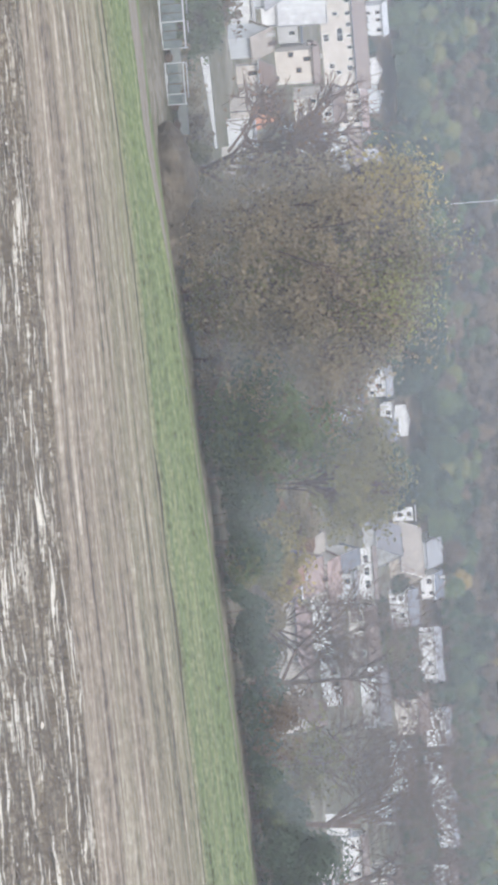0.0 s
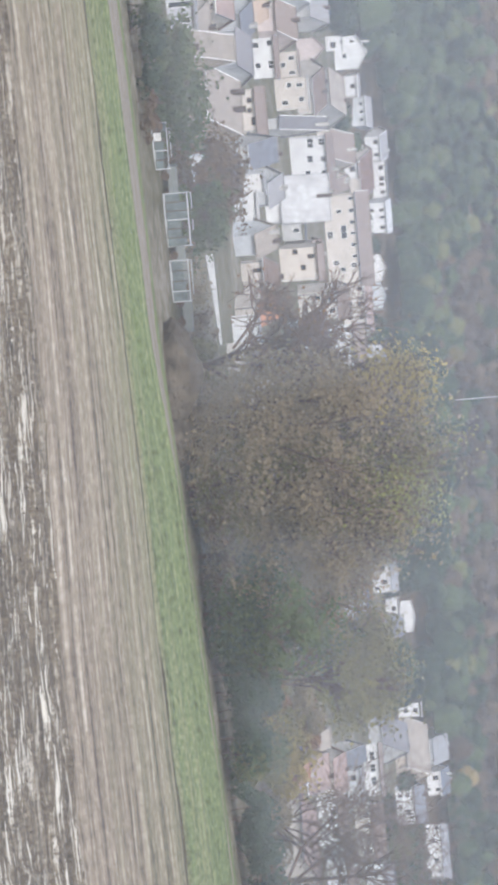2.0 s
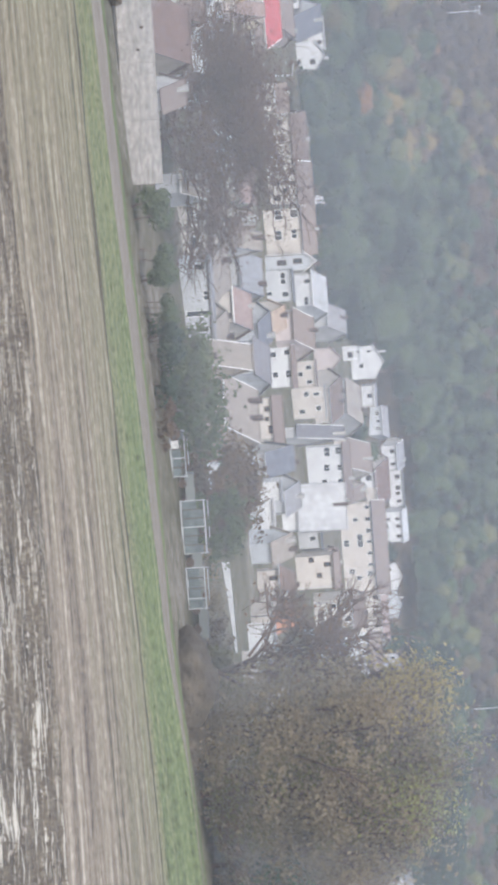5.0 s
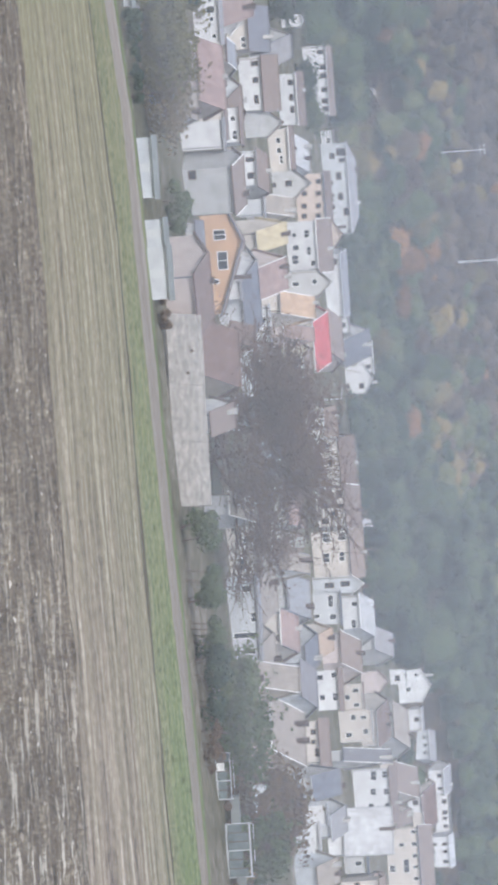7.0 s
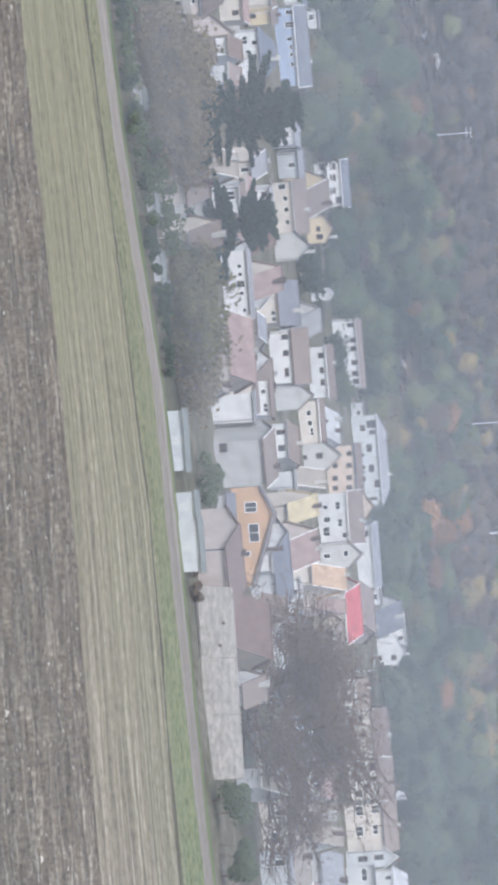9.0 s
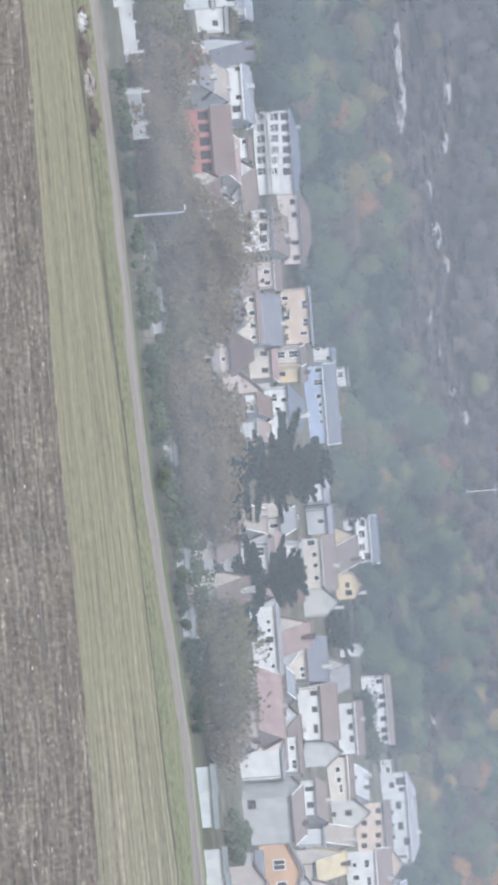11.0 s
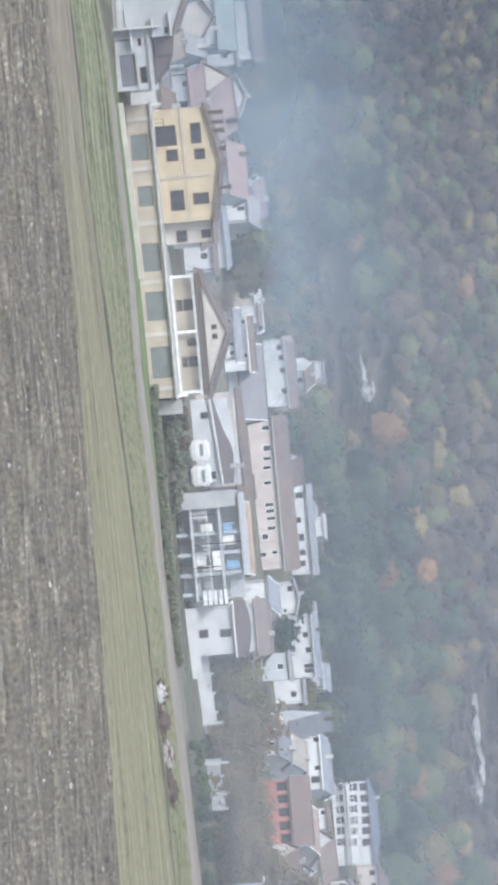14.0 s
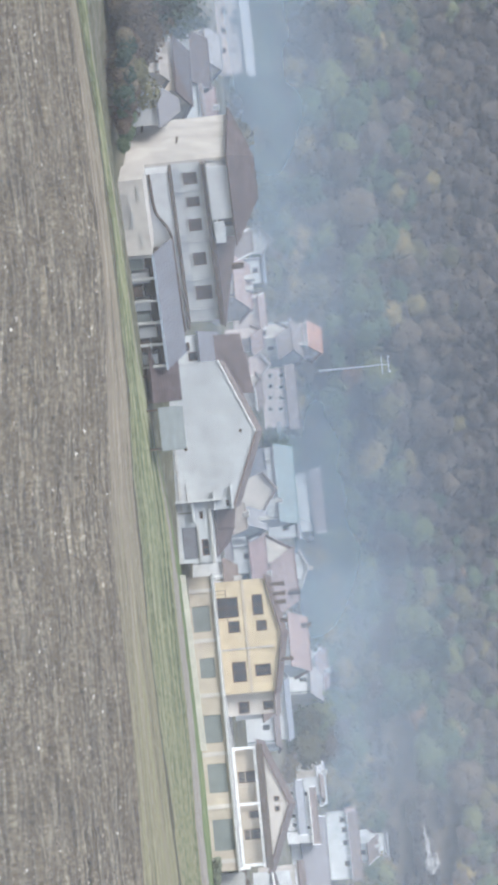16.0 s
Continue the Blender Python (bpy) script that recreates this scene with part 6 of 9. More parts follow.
dwelling(-4.36, 616, 9.9, 8.5, 3.2, "side", 1.8, "white", "slate", "white village house with a dark slate roof", wins=[(-3.0, -1.95, 1.0, 1.0), (0.1, -1.67, 1.0, 1.0), (-1.2, -1.5, 0.7, 1.1), (1.3, -1.5, 0.7, 1.1), (3.6, -1.5, 0.8, 1.1)], turn=-9)
dwelling(0.06, 616, 3.2, 4.0, 3.0, "side", 3.7, "grey", "orange", "grey house with a bright orange tiled roof", turn=25)
dwelling(4.79, 620, 7.9, 6.9, 5.1, "side", 2.1, "white", "brown", "white village house with a faded brown tiled roof", wins=[(-1.5, -2.4, 1.0, 1.0), (2.6, -2.19, 1.0, 1.0), (-2.8, -1.5, 0.9, 1.1), (-0.1, -1.5, 0.8, 1.1), (-2.6, -3.9, 0.7, 1.1), (2.7, -3.9, 0.8, 1.1)], turn=-7)
dwelling(14.86, 634, 5.2, 4.2, 3.5, "front", 1.7, "white", "grey", "white gabled house at the forest edge", wins=[(1.2, -1.13, 1.0, 1.0), (1.2, -3.9, 0.8, 1.1)])
dwelling(0.51, 635, 2.3, 4.0, 3.3, "side", 0.4, "white", "slate", "white village house with a dark slate roof", wins=[(-0.5, -2.59, 1.0, 1.0)], turn=7)
dwelling(-6.29, 635, 5.7, 4.6, 3.7, "flat", 0.8, "pale", "grey", "pale grey village house with a light grey roof", wins=[(-1.6, -1.4, 1.0, 1.1), (-1.6, -3.7, 1.0, 1.1), (1.3, -1.4, 0.7, 1.1), (1.3, -3.7, 0.7, 1.1)])
dwelling(18.07, 635, 17.0, 8.5, 4.4, "hip", 1.5, "pale", "grey", "pale house with dark windows and a white roof rim", wins=[(-6.2, -3.2, 1.1, 1.0), (-6.8, -1.89, 1.4, 1.8), (-2.4, -2.22, 1.4, 1.0), (1.4, -2.08, 1.4, 1.0), (4.3, -1.24, 1.4, 1.0), (-5.3, -1.5, 0.8, 1.1), (-1.2, -3.9, 0.7, 1.1), (1.1, -3.9, 0.7, 1.1), (3.3, -3.9, 0.9, 1.1)])
dwelling(-2.34, 640, 9.5, 7.6, 3.0, "side", 0.6, "white", "brown", "narrow white house with three windows", wins=[(-2.7, -1.86, 1.6, 1.1), (-0.4, -1.82, 1.6, 1.1), (2.0, -1.78, 1.6, 1.1)])
dwelling(18.87, 641, 4.2, 4.0, 2.0, "flat", 0.4, "white", "grey", "white village house with a light grey roof", wins=[(-0.2, -1.2, 1.0, 0.9), (1.1, -1.4, 0.7, 1.0)])
dwelling(7.46, 646, 2.7, 2.9, 3.0, "side", 2.3, "cream", "brown", "cream village house with a faded brown tiled roof", turn=34)
dwelling(8.17, 651, 5.7, 6.2, 3.0, "side", 3.9, "cream", "brown", "cream village house with a faded brown tiled roof", turn=-24)
dwelling(6.56, 652, 17.6, 8.5, 6.2, "side", 2.4, "cream", "brown", "cream house with a long brown roof behind bare limbs", wins=[(-1.5, -3.29, 2.6, 1.2), (-1.1, -5.9, 1.4, 1.2), (4.9, -1.78, 1.0, 1.2), (4.3, -5.19, 1.0, 1.2), (-7.8, -1.5, 0.8, 1.1), (-5.5, -1.5, 0.9, 1.1), (-3.3, -1.5, 0.9, 1.1), (-1.2, -1.5, 0.7, 1.1), (1.0, -1.5, 0.8, 1.1), (3.2, -1.5, 0.7, 1.1), (-5.5, -3.9, 0.8, 1.1), (5.6, -3.9, 0.9, 1.1)])
dwelling(9.13, 659, 7.7, 8.5, 3.0, "side", 2.6, "grey", "tan", "grey village house with a weathered beige roof", turn=-29)
dwelling(-1.68, 674, 6.5, 7.0, 3.0, "side", 4.5, "grey", "slate", "grey village house with a dark slate roof", turn=-34)
dwelling(15.22, 679, 6.3, 5.1, 3.0, "flat", 0.4, "white", "white", "white village house with a white sheet roof", wins=[(-1.6, -1.2, 0.8, 0.9), (1.8, -1.2, 0.8, 0.9)])
dwelling(5.48, 701, 9.2, 8.5, 4.6, "side", 1.4, "cream", "pink", "cream village house with a faded pink tiled roof", wins=[(-3.2, -1.55, 0.8, 1.1), (-3.2, -3.85, 0.8, 1.1), (0.1, -1.55, 1.0, 1.1), (0.1, -3.85, 1.0, 1.1), (3.0, -1.55, 0.8, 1.1), (3.0, -3.85, 0.8, 1.1), (-1.2, -1.5, 0.7, 1.1)], turn=-19)
dwelling(-5.71, 719, 8.0, 8.5, 3.5, "side", 1.9, "white", "brown", "white village house with a faded brown tiled roof", wins=[(-3.0, -1.84, 1.8, 1.3), (2.5, -1.5, 0.7, 1.1), (-2.8, -3.9, 0.9, 1.1), (-0.0, -3.9, 0.9, 1.1)], turn=22)
dwelling(9.84, 720, 3.1, 4.0, 3.0, "flat", 0.5, "white", "grey", "white village house with a light grey roof", wins=[(0.3, -2.02, 1.2, 1.1)])
dwelling(0.11, 727, 4.4, 4.7, 3.0, "side", 3.9, "grey", "slate", "grey village house with a dark slate roof", turn=-34)
dwelling(0.85, 756, 6.6, 6.2, 4.2, "side", 1.3, "white", "grey", "white house above the thicket", wins=[(-2.2, -2.5, 1.2, 1.2), (1.0, -2.23, 1.2, 1.2), (-2.2, -3.9, 0.8, 1.1), (-0.0, -3.9, 0.7, 1.1), (2.3, -3.9, 0.7, 1.1)], turn=12)
dwelling(9.67, 757, 7.3, 5.8, 5.0, "front", 2.3, "white", "white", "white gabled villa above the roofs", wins=[(0.7, -3.41, 1.1, 1.2), (-2.4, -1.5, 0.7, 1.1), (-2.5, -3.9, 0.7, 1.1)])
dwelling(7.69, 761, 3.3, 4.0, 3.0, "side", 0.5, "white", "brown", "white village house with a faded brown tiled roof", wins=[(-0.5, -1.85, 1.2, 1.2)], turn=7)
dwelling(9.10, 769, 4.8, 4.3, 2.9, "side", 0.5, "white", "grey", "white village house with a light grey roof", wins=[(-0.1, -1.55, 1.0, 1.1)], turn=7)
dwelling(7.56, 770, 9.8, 8.5, 2.9, "side", 2.8, "cream", "red", "cream village house with a red-brown tiled roof", turn=29)
dwelling(8.68, 774, 6.5, 5.9, 2.9, "side", 1.3, "pale", "grey", "pale grey village house with a light grey roof", wins=[(-1.7, -1.55, 1.0, 1.1), (1.8, -1.55, 1.0, 1.1), (0.1, -1.5, 0.8, 1.1)], turn=-10)
dwelling(-4.79, 774, 8.1, 8.1, 5.3, "side", 2.3, "cream", "brown", "cream village house with a faded brown tiled roof", wins=[(-2.8, -3.07, 1.2, 1.2), (0.1, -1.5, 0.7, 1.1), (2.8, -1.5, 0.7, 1.1), (0.1, -3.9, 0.7, 1.1), (2.7, -3.9, 0.8, 1.1)], turn=17)
dwelling(6.88, 780, 7.0, 6.4, 5.0, "side", 1.1, "white", "white", "white house with a white roof edge at the wood", wins=[(-1.8, -1.55, 0.7, 1.1), (-1.8, -3.85, 0.7, 1.1), (-0.1, -1.5, 0.7, 1.1), (2.2, -1.5, 0.8, 1.1)], turn=10)
dwelling(4.53, 782, 6.4, 5.1, 3.6, "front", 1.3, "white", "grey", "white gable glimpsed above the autumn tree", wins=[(0.3, -1.68, 1.1, 1.2), (-2.2, -1.5, 0.8, 1.1), (2.2, -1.5, 0.9, 1.1), (-2.2, -3.9, 0.8, 1.1), (0.1, -3.9, 0.7, 1.1), (2.0, -3.9, 0.7, 1.1)])
dwelling(5.58, 782, 6.2, 4.9, 2.9, "front", 1.0, "pale", "grey", "pale grey village house with a light grey roof")
dwelling(6.05, 782, 6.2, 4.9, 2.9, "front", 1.3, "white", "grey", "white village house with a light grey roof")
dwelling(8.04, 782, 5.9, 6.0, 3.3, "side", 1.6, "white", "grey", "white village house with a light grey roof", wins=[(-1.6, -1.55, 1.0, 1.1), (1.5, -1.55, 0.8, 1.1)], turn=19)
dwelling(7.52, 786, 8.4, 6.7, 2.9, "flat", 0.5, "white", "grey", "white village house with a light grey roof", wins=[(-2.7, -1.4, 1.0, 1.1), (-0.2, -1.4, 1.0, 1.1), (2.9, -1.4, 0.7, 1.1), (1.1, -1.5, 0.7, 1.1)])
dwelling(-2.99, 790, 8.1, 7.3, 4.4, "side", 2.4, "white", "slate", "white village house with a dark slate roof", wins=[(-2.7, -2.3, 1.3, 1.3), (1.3, -2.33, 1.3, 1.3), (2.6, -1.5, 0.7, 1.1), (-2.6, -3.9, 0.9, 1.1), (0.1, -3.9, 0.7, 1.1)], turn=9)
dwelling(0.32, 805, 5.3, 4.3, 2.9, "flat", 0.5, "white", "grey", "white village house with a light grey roof", wins=[(-0.1, -1.4, 1.0, 1.1), (1.3, -1.5, 0.7, 1.1)])
dwelling(-1.93, 811, 12.9, 8.5, 3.0, "side", 5.0, "tan", "tan", "tan house with a tall weathered roof", turn=-27)
dwelling(-1.39, 815, 3.2, 4.0, 4.8, "flat", 0.8, "white", "white", "white village house with a white sheet roof", wins=[(0.1, -1.4, 1.0, 1.1), (0.1, -3.7, 1.0, 1.1)])
dwelling(0.18, 815, 7.5, 6.0, 3.2, "front", 0.8, "white", "grey", "white village house with a light grey roof")
dwelling(-2.11, 831, 6.6, 7.0, 3.0, "side", 3.4, "pale", "grey", "pale grey village house with a light grey roof", turn=22)
dwelling(-3.74, 833, 12.6, 8.5, 4.3, "side", 1.7, "white", "grey", "white village house with a light grey roof", wins=[(-2.3, -2.65, 1.3, 1.3), (2.6, -2.19, 1.3, 1.3), (-5.4, -1.5, 0.9, 1.1), (5.3, -1.5, 0.7, 1.1), (-5.3, -3.9, 0.7, 1.1), (1.1, -3.9, 0.7, 1.1), (5.2, -3.9, 0.9, 1.1)], turn=-8)
dwelling(-6.48, 835, 13.2, 8.5, 7.9, "side", 1.2, "white", "grey", "white house on the slope behind bare twigs", wins=[(-2.5, -3.88, 1.3, 1.3), (3.8, -3.66, 1.3, 1.3), (-5.5, -1.5, 0.9, 1.1), (-3.4, -1.5, 0.9, 1.1), (-1.2, -1.5, 0.7, 1.1), (1.1, -1.5, 0.7, 1.1), (3.4, -1.5, 0.8, 1.1), (-5.6, -3.9, 0.7, 1.1), (-1.0, -3.9, 0.8, 1.1), (5.4, -3.9, 0.9, 1.1)], turn=-7)
dwelling(-2.64, 835, 6.0, 5.9, 3.4, "side", 2.0, "white", "slate", "white village house with a dark slate roof", wins=[(-1.4, -2.01, 1.3, 1.3), (1.6, -1.5, 0.9, 1.1), (1.4, -3.9, 0.7, 1.1)], turn=17)
dwelling(-5.75, 838, 8.7, 7.7, 4.9, "side", 1.4, "white", "brown", "white village house with a faded brown tiled roof", wins=[(-1.3, -2.81, 1.3, 1.3), (1.2, -1.5, 0.8, 1.1), (-3.1, -3.9, 0.7, 1.1), (1.0, -3.9, 0.9, 1.1), (3.3, -3.9, 0.9, 1.1)], turn=7)
dwelling(-5.01, 839, 8.6, 7.7, 4.8, "side", 1.5, "white", "grey", "white village house with a light grey roof", wins=[(-1.4, -2.68, 1.4, 1.3), (-3.3, -1.5, 0.9, 1.1), (1.2, -1.5, 0.8, 1.1), (3.4, -1.5, 0.8, 1.1), (-3.4, -3.9, 0.7, 1.1), (1.2, -3.9, 0.7, 1.1)], turn=8)
dwelling(-7.60, 842, 10.2, 8.5, 5.4, "side", 1.7, "white", "brown", "white village house with a faded brown tiled roof", wins=[(-3.4, -1.55, 1.0, 1.1), (-3.4, -3.85, 1.0, 1.1), (-0.1, -1.55, 0.7, 1.1), (-0.1, -3.85, 0.7, 1.1), (3.5, -1.55, 0.8, 1.1), (3.5, -3.85, 0.8, 1.1), (-1.3, -1.5, 0.9, 1.1), (1.1, -1.5, 0.8, 1.1), (-1.3, -3.9, 0.7, 1.1), (1.3, -3.9, 0.9, 1.1)], turn=-18)

# ---- the row of houses at the field ----


def window_box(parent, o, frame="frame_brown", y=0.0):
    window(parent, o[0], y, o[1], o[2], o[3], frame)


def yellow_house():
    root = thing("house", at(40.6, 314.5), "yellow plastered two-storey house over garages with brown windows", "house", "houses at the field")
    openings = [(-2.78, 2.3, 1.9, 2.0), (-2.82, 5.6, 1.9, 1.0), (-0.97, 3.2, 1.1, 1.1), (-0.88, 5.8, 1.0, 1.0), (3.21, 3.2, 1.9, 1.3), (3.21, 5.3, 1.1, 1.5)]
    part("wall", wall_mesh(10.4, 9.5, 7.0, openings, "front", 1.05), "plaster_yellow", root)
    part("roof", roof_mesh(10.4, 9.5, 7.0, "front", 1.05, 0.35), "roof_brown", root)
    for o in openings:
        window_box(root, o)
    wing = [(6.55, 3.4, 1.1, 1.0), (6.5, 5.7, 0.8, 0.9)]
    bm = bmesh.new()
    box(bm, 5.22, 7.25, 1.2, 9.0, -1, 6.7)
    part("wing", bm, "plaster_cream", root, "cream side wing")
    for o in wing:
        window_box(root, o, y=1.05)
    box_part("wing_roof", (5.2, 7.6, 0.8, 9.3, 6.72, 6.9), "roof_brown", root)
    box_part("cornice", (-5.3, 5.3, -0.08, -0.002, 4.75, 4.95), "plaster_beige", root, "plain string course between the floors")
    box_part("drain_pipe", (1.05, 1.15, -0.14, -0.04, 2.4, 7.2), "steel_pale", root)
    for cx in (-4.6, -3.7, -2.9, -1.2, 2.4):
        bm = bmesh.new()
        box(bm, cx - 0.18, cx + 0.18, 3.0, 3.4, 6.8, 8.5 if cx < 0 else 8.7)
        box(bm, cx - 0.25, cx + 0.25, 2.93, 3.47, 8.5 if cx < 0 else 8.7, 8.62 if cx < 0 else 8.82)
        part("chimney", bm, "wood_dark", root, "dark flue")
    # balcony rail before the tall window
    bm = bmesh.new()
    box(bm, -4.4, -1.6, -0.9, -0.84, 3.25, 3.32)
    for k in range(9):
        box(bm, -4.4 + 0.34 * k, -4.36 + 0.34 * k, -0.89, -0.85, 2.4, 3.25)
    part("balcony_rail", bm, "wood_dark", root)


def garage_row():
    root = thing("garage_row", at(39.2, 312.5), "beige ground-floor garage row with grey metal doors under a terrace", "garage")
    doors = [(-9.6, 0.25, 2.4, 1.6), (-5.1, 0.5, 1.9, 1.4), (0.5, 0.4, 2.6, 1.6), (5.0, 0.3, 2.7, 1.75), (10.2, 0.3, 2.9, 1.85)]
    part("wall", wall_mesh(27.0, 8.0, 2.3, doors, "flat", 0), "plaster_beige", root)
    box_part("terrace", (-13.7, 13.7, -0.35, 8.0, 2.3, 2.48), "concrete", root, "pale concrete terrace slab")
    for cx, z0, w, h in doors:
        bm = bmesh.new()
        n = 6
        for k in range(n):
            box(bm, cx - w / 2 + 0.04, cx + w / 2 - 0.04, 0.1, 0.17 + 0.015 * (k % 2), z0 + h * k / n + 0.012, z0 + h * (k + 1) / n)
        part("garage_door", bm, "sheet_grey", root, "grey ribbed metal door")
    for cx in (-12.2, -7.6, -2.6, 2.8, 7.6, 12.6):
        box_part("pilaster", (cx - 0.2, cx + 0.2, -0.12, -0.002, -0.5, 2.3), "plaster_cream", root)
    for cx in (-13.4, 13.4):
        box_part("terrace_post", (cx - 0.1, cx + 0.1, -0.3, -0.1, 2.48, 3.4), "frame_white", root)


def balcony_house():
    root = thing("house", at(37.75, 316.5), "cream gabled house with a white-posted balcony and shadowed eaves", "house", "houses at the field")
    openings = [(-2.8, 2.7, 1.1, 1.7), (0.7, 3.3, 0.7, 1.1), (2.5, 2.8, 1.0, 1.7)]
    part("wall", wall_mesh(10.6, 9.5, 5.0, openings, "front", 2.1), "plaster_beige", root)
    part("roof", roof_mesh(10.6, 9.5, 5.05, "front", 2.1, 0.9), "roof_brown", root)
    for o in openings:
        window_box(root, o)
    bm = bmesh.new()
    v = [bm.verts.new(p) for p in ((-4.7, -0.75, 5.3), (4.7, -0.75, 5.3), (-0.05, -0.75, 7.1))]
    w = [bm.verts.new((p.co.x, -0.6, p.co.z)) for p in v]
    bm.faces.new(v)
    bm.faces.new(w[::-1])
    for i in range(3):
        bm.faces.new((v[i], w[i], w[(i + 1) % 3], v[(i + 1) % 3]))
    part("gable", bm, "plaster_cream", root, "cream gable triangle")
    for cx in (-0.55, 0.35):
        window(root, cx, -0.9, 5.85, 0.5, 0.5, "frame_brown")
    # dark strip added as the shadow that the gable overhang casts
    box_part("eave_board", (-5.7, 5.7, -1.02, -0.76, 4.62, 5.25), "wood_dark", root, "dark strip standing in for the overhang's shadow")
    box_part("balcony_beam", (-5.6, 5.6, -0.9, -0.7, 4.36, 4.6), "frame_white", root)
    box_part("balcony_floor", (-5.6, 5.6, -0.95, 0.0, 2.42, 2.6), "frame_white", root)
    for cx in (-5.45, -0.3, 5.3):
        box_part("balcony_post", (cx - 0.13, cx + 0.13, -0.9, -0.7, 2.6, 4.36), "frame_white", root)
    for k in range(2):
        x0 = (-5.3, -0.15)[k]
        bm = bmesh.new()
        box(bm, x0, x0 + 5.0, -0.85, -0.8, 3.4, 3.46)
        for j in range(18):
            box(bm, x0 + 0.28 * j, x0 + 0.03 + 0.28 * j, -0.84, -0.81, 2.6, 3.4)
        part("balcony_rail", bm, "plaster_beige", root)
    bm = bmesh.new()
    for k in range(10):
        box(bm, 5.9, 7.2, 0.3 * k - 0.6, 0.3 * k - 0.3, -0.5, 0.25 * (10 - k))
    part("stair", bm, "concrete", root, "outside stair of pale concrete")


def grey_gable():
    root = thing("house", at(44.02, 307.0), "large unpainted pale grey gable house with a brown roof edge", "house", "houses at the field")
    openings = [(6.2, 4.3, 0.6, 0.35), (1.0, 1.0, 0.35, 0.35)]
    box_part("vent", (-0.35, -0.05, -0.05, 0.02, 6.1, 6.4), "wood_dark", root)
    part("wall", wall_mesh(13.4, 10.0, 4.9, openings, "front", 2.75), "plaster_pale", root)
    part("roof", roof_mesh(13.4, 10.0, 4.9, "front", 2.75, 0.04), "roof_brown", root)
    for s in (-1, 1):
        bm = bmesh.new()
        pts = [(s * 6.76, -0.12, 4.93), (0, -0.12, 7.72), (0, -0.05, 7.72), (s * 6.76, -0.05, 4.93)]
        slab(bm, pts if s > 0 else pts[::-1], 0.16)
        part("barge_board", bm, "frame_white" if s < 0 else "roof_red", root)
    for x0, x1 in ((-2.1, -2.02), (2.6, 2.68)):
        box_part("render_joint", (x0, x1, -0.006, -0.002, 0.4, 5.4), "concrete", root)
    box_part("foot_band", (-1.2, 6.6, -0.1, -0.003, 0.1, 0.32), "concrete", root)
    for o in openings:
        window_box(root, o)
    # lower wing towards the apartment house
    bm = bmesh.new()
    box(bm, -9.2, -6.72, 0.6, 8.0, -1, 3.3)
    part("wing", bm, "plaster_white", root, "white lower wing")
    for cx, z in ((-8.2, 1.6), (-7.3, 2.2)):
        window(root, cx, 0.45, z, 0.8, 0.8, "frame_brown")
    bm = bmesh.new()
    slab(bm, ((-9.5, 0.2, 3.3), (-6.72, 0.2, 3.3), (-6.72, 8.3, 4.6), (-9.5, 8.3, 4.6)), 0.15)
    part("wing_roof", bm, "roof_slate", root)
    bm = bmesh.new()
    slab(bm, ((-9.2, 6.0, 4.0), (-3.6, 6.0, 4.0), (-3.6, 9.0, 7.4), (-9.2, 9.0, 6.6)), 0.15)
    part("rear_roof", bm, "roof_rust", root, "red-brown roof behind the gable")
    bm = bmesh.new()
    slab(bm, ((4.0, -0.12, 0.9), (6.5, -0.12, 0.9), (6.5, -0.04, 0.95), (4.0, -0.04, 0.95)), 0.05)
    part("sill_band", bm, "concrete", root)
    for k in range(2):
        box_part("ledge", (5.0 - 0.4 * k, 6.72, -0.5, -0.003, 3.2 + 1.6 * k, 3.36 + 1.6 * k), "plaster_white", root)


def flat_house():
    root = thing("house", at(42.42, 307.0), "small flat-roofed grey house with a dark garage opening", "house", "houses at the field")
    openings = [(0.9, 0.35, 2.9, 1.35), (1.4, 2.05, 1.5, 0.65), (-1.95, 0.2, 0.35, 1.2), (-1.6, 2.1, 0.8, 0.35)]
    part("wall", wall_mesh(5.4, 7.0, 3.1, openings, "flat", 0), "plaster_pale", root)
    part("roof", roof_mesh(5.4, 7.0, 3.0, "flat", 0.2, 0.2), "concrete", root, "flat concrete roof")
    for o in openings[1:]:
        window_box(root, o)
    bm = bmesh.new()
    box(bm, -0.52, 2.32, 0.1, 0.16, 0.37, 1.68)
    for k in range(4):
        box(bm, -0.45 + 0.7 * k, 0.15 + 0.7 * k, 0.06, 0.098, 0.42, 1.62)
    part("garage_door", bm, "roof_slate", root, "dark garage door set back")
    box_part("lintel", (-0.75, 2.55, -0.14, -0.003, 1.78, 1.95), "concrete", root)
    box_part("porch_slab", (-2.75, -1.0, -0.7, -0.003, 1.5, 1.66), "plaster_white", root)
    box_part("plinth", (-2.7, 2.7, -0.08, -0.003, -0.4, 0.22), "concrete", root)
    bm = bmesh.new()
    slab(bm, ((-2.7, 2.0, 3.4), (-0.3, 2.0, 3.4), (-0.2, 5.0, 4.9), (-2.7, 5.0, 5.2)), 0.12)
    slab(bm, ((-0.29, 2.0, 3.4), (2.4, 2.0, 3.3), (1.2, 5.0, 4.3), (-0.19, 5.0, 4.9)), 0.12)
    part("rear_roof", bm, "roof_rust", root, "dark lean-to roof in two falls")
    box_part("side_wall", (-2.9, -2.72, -1.2, 5.0, -0.5, 4.4), "plaster_white", root)


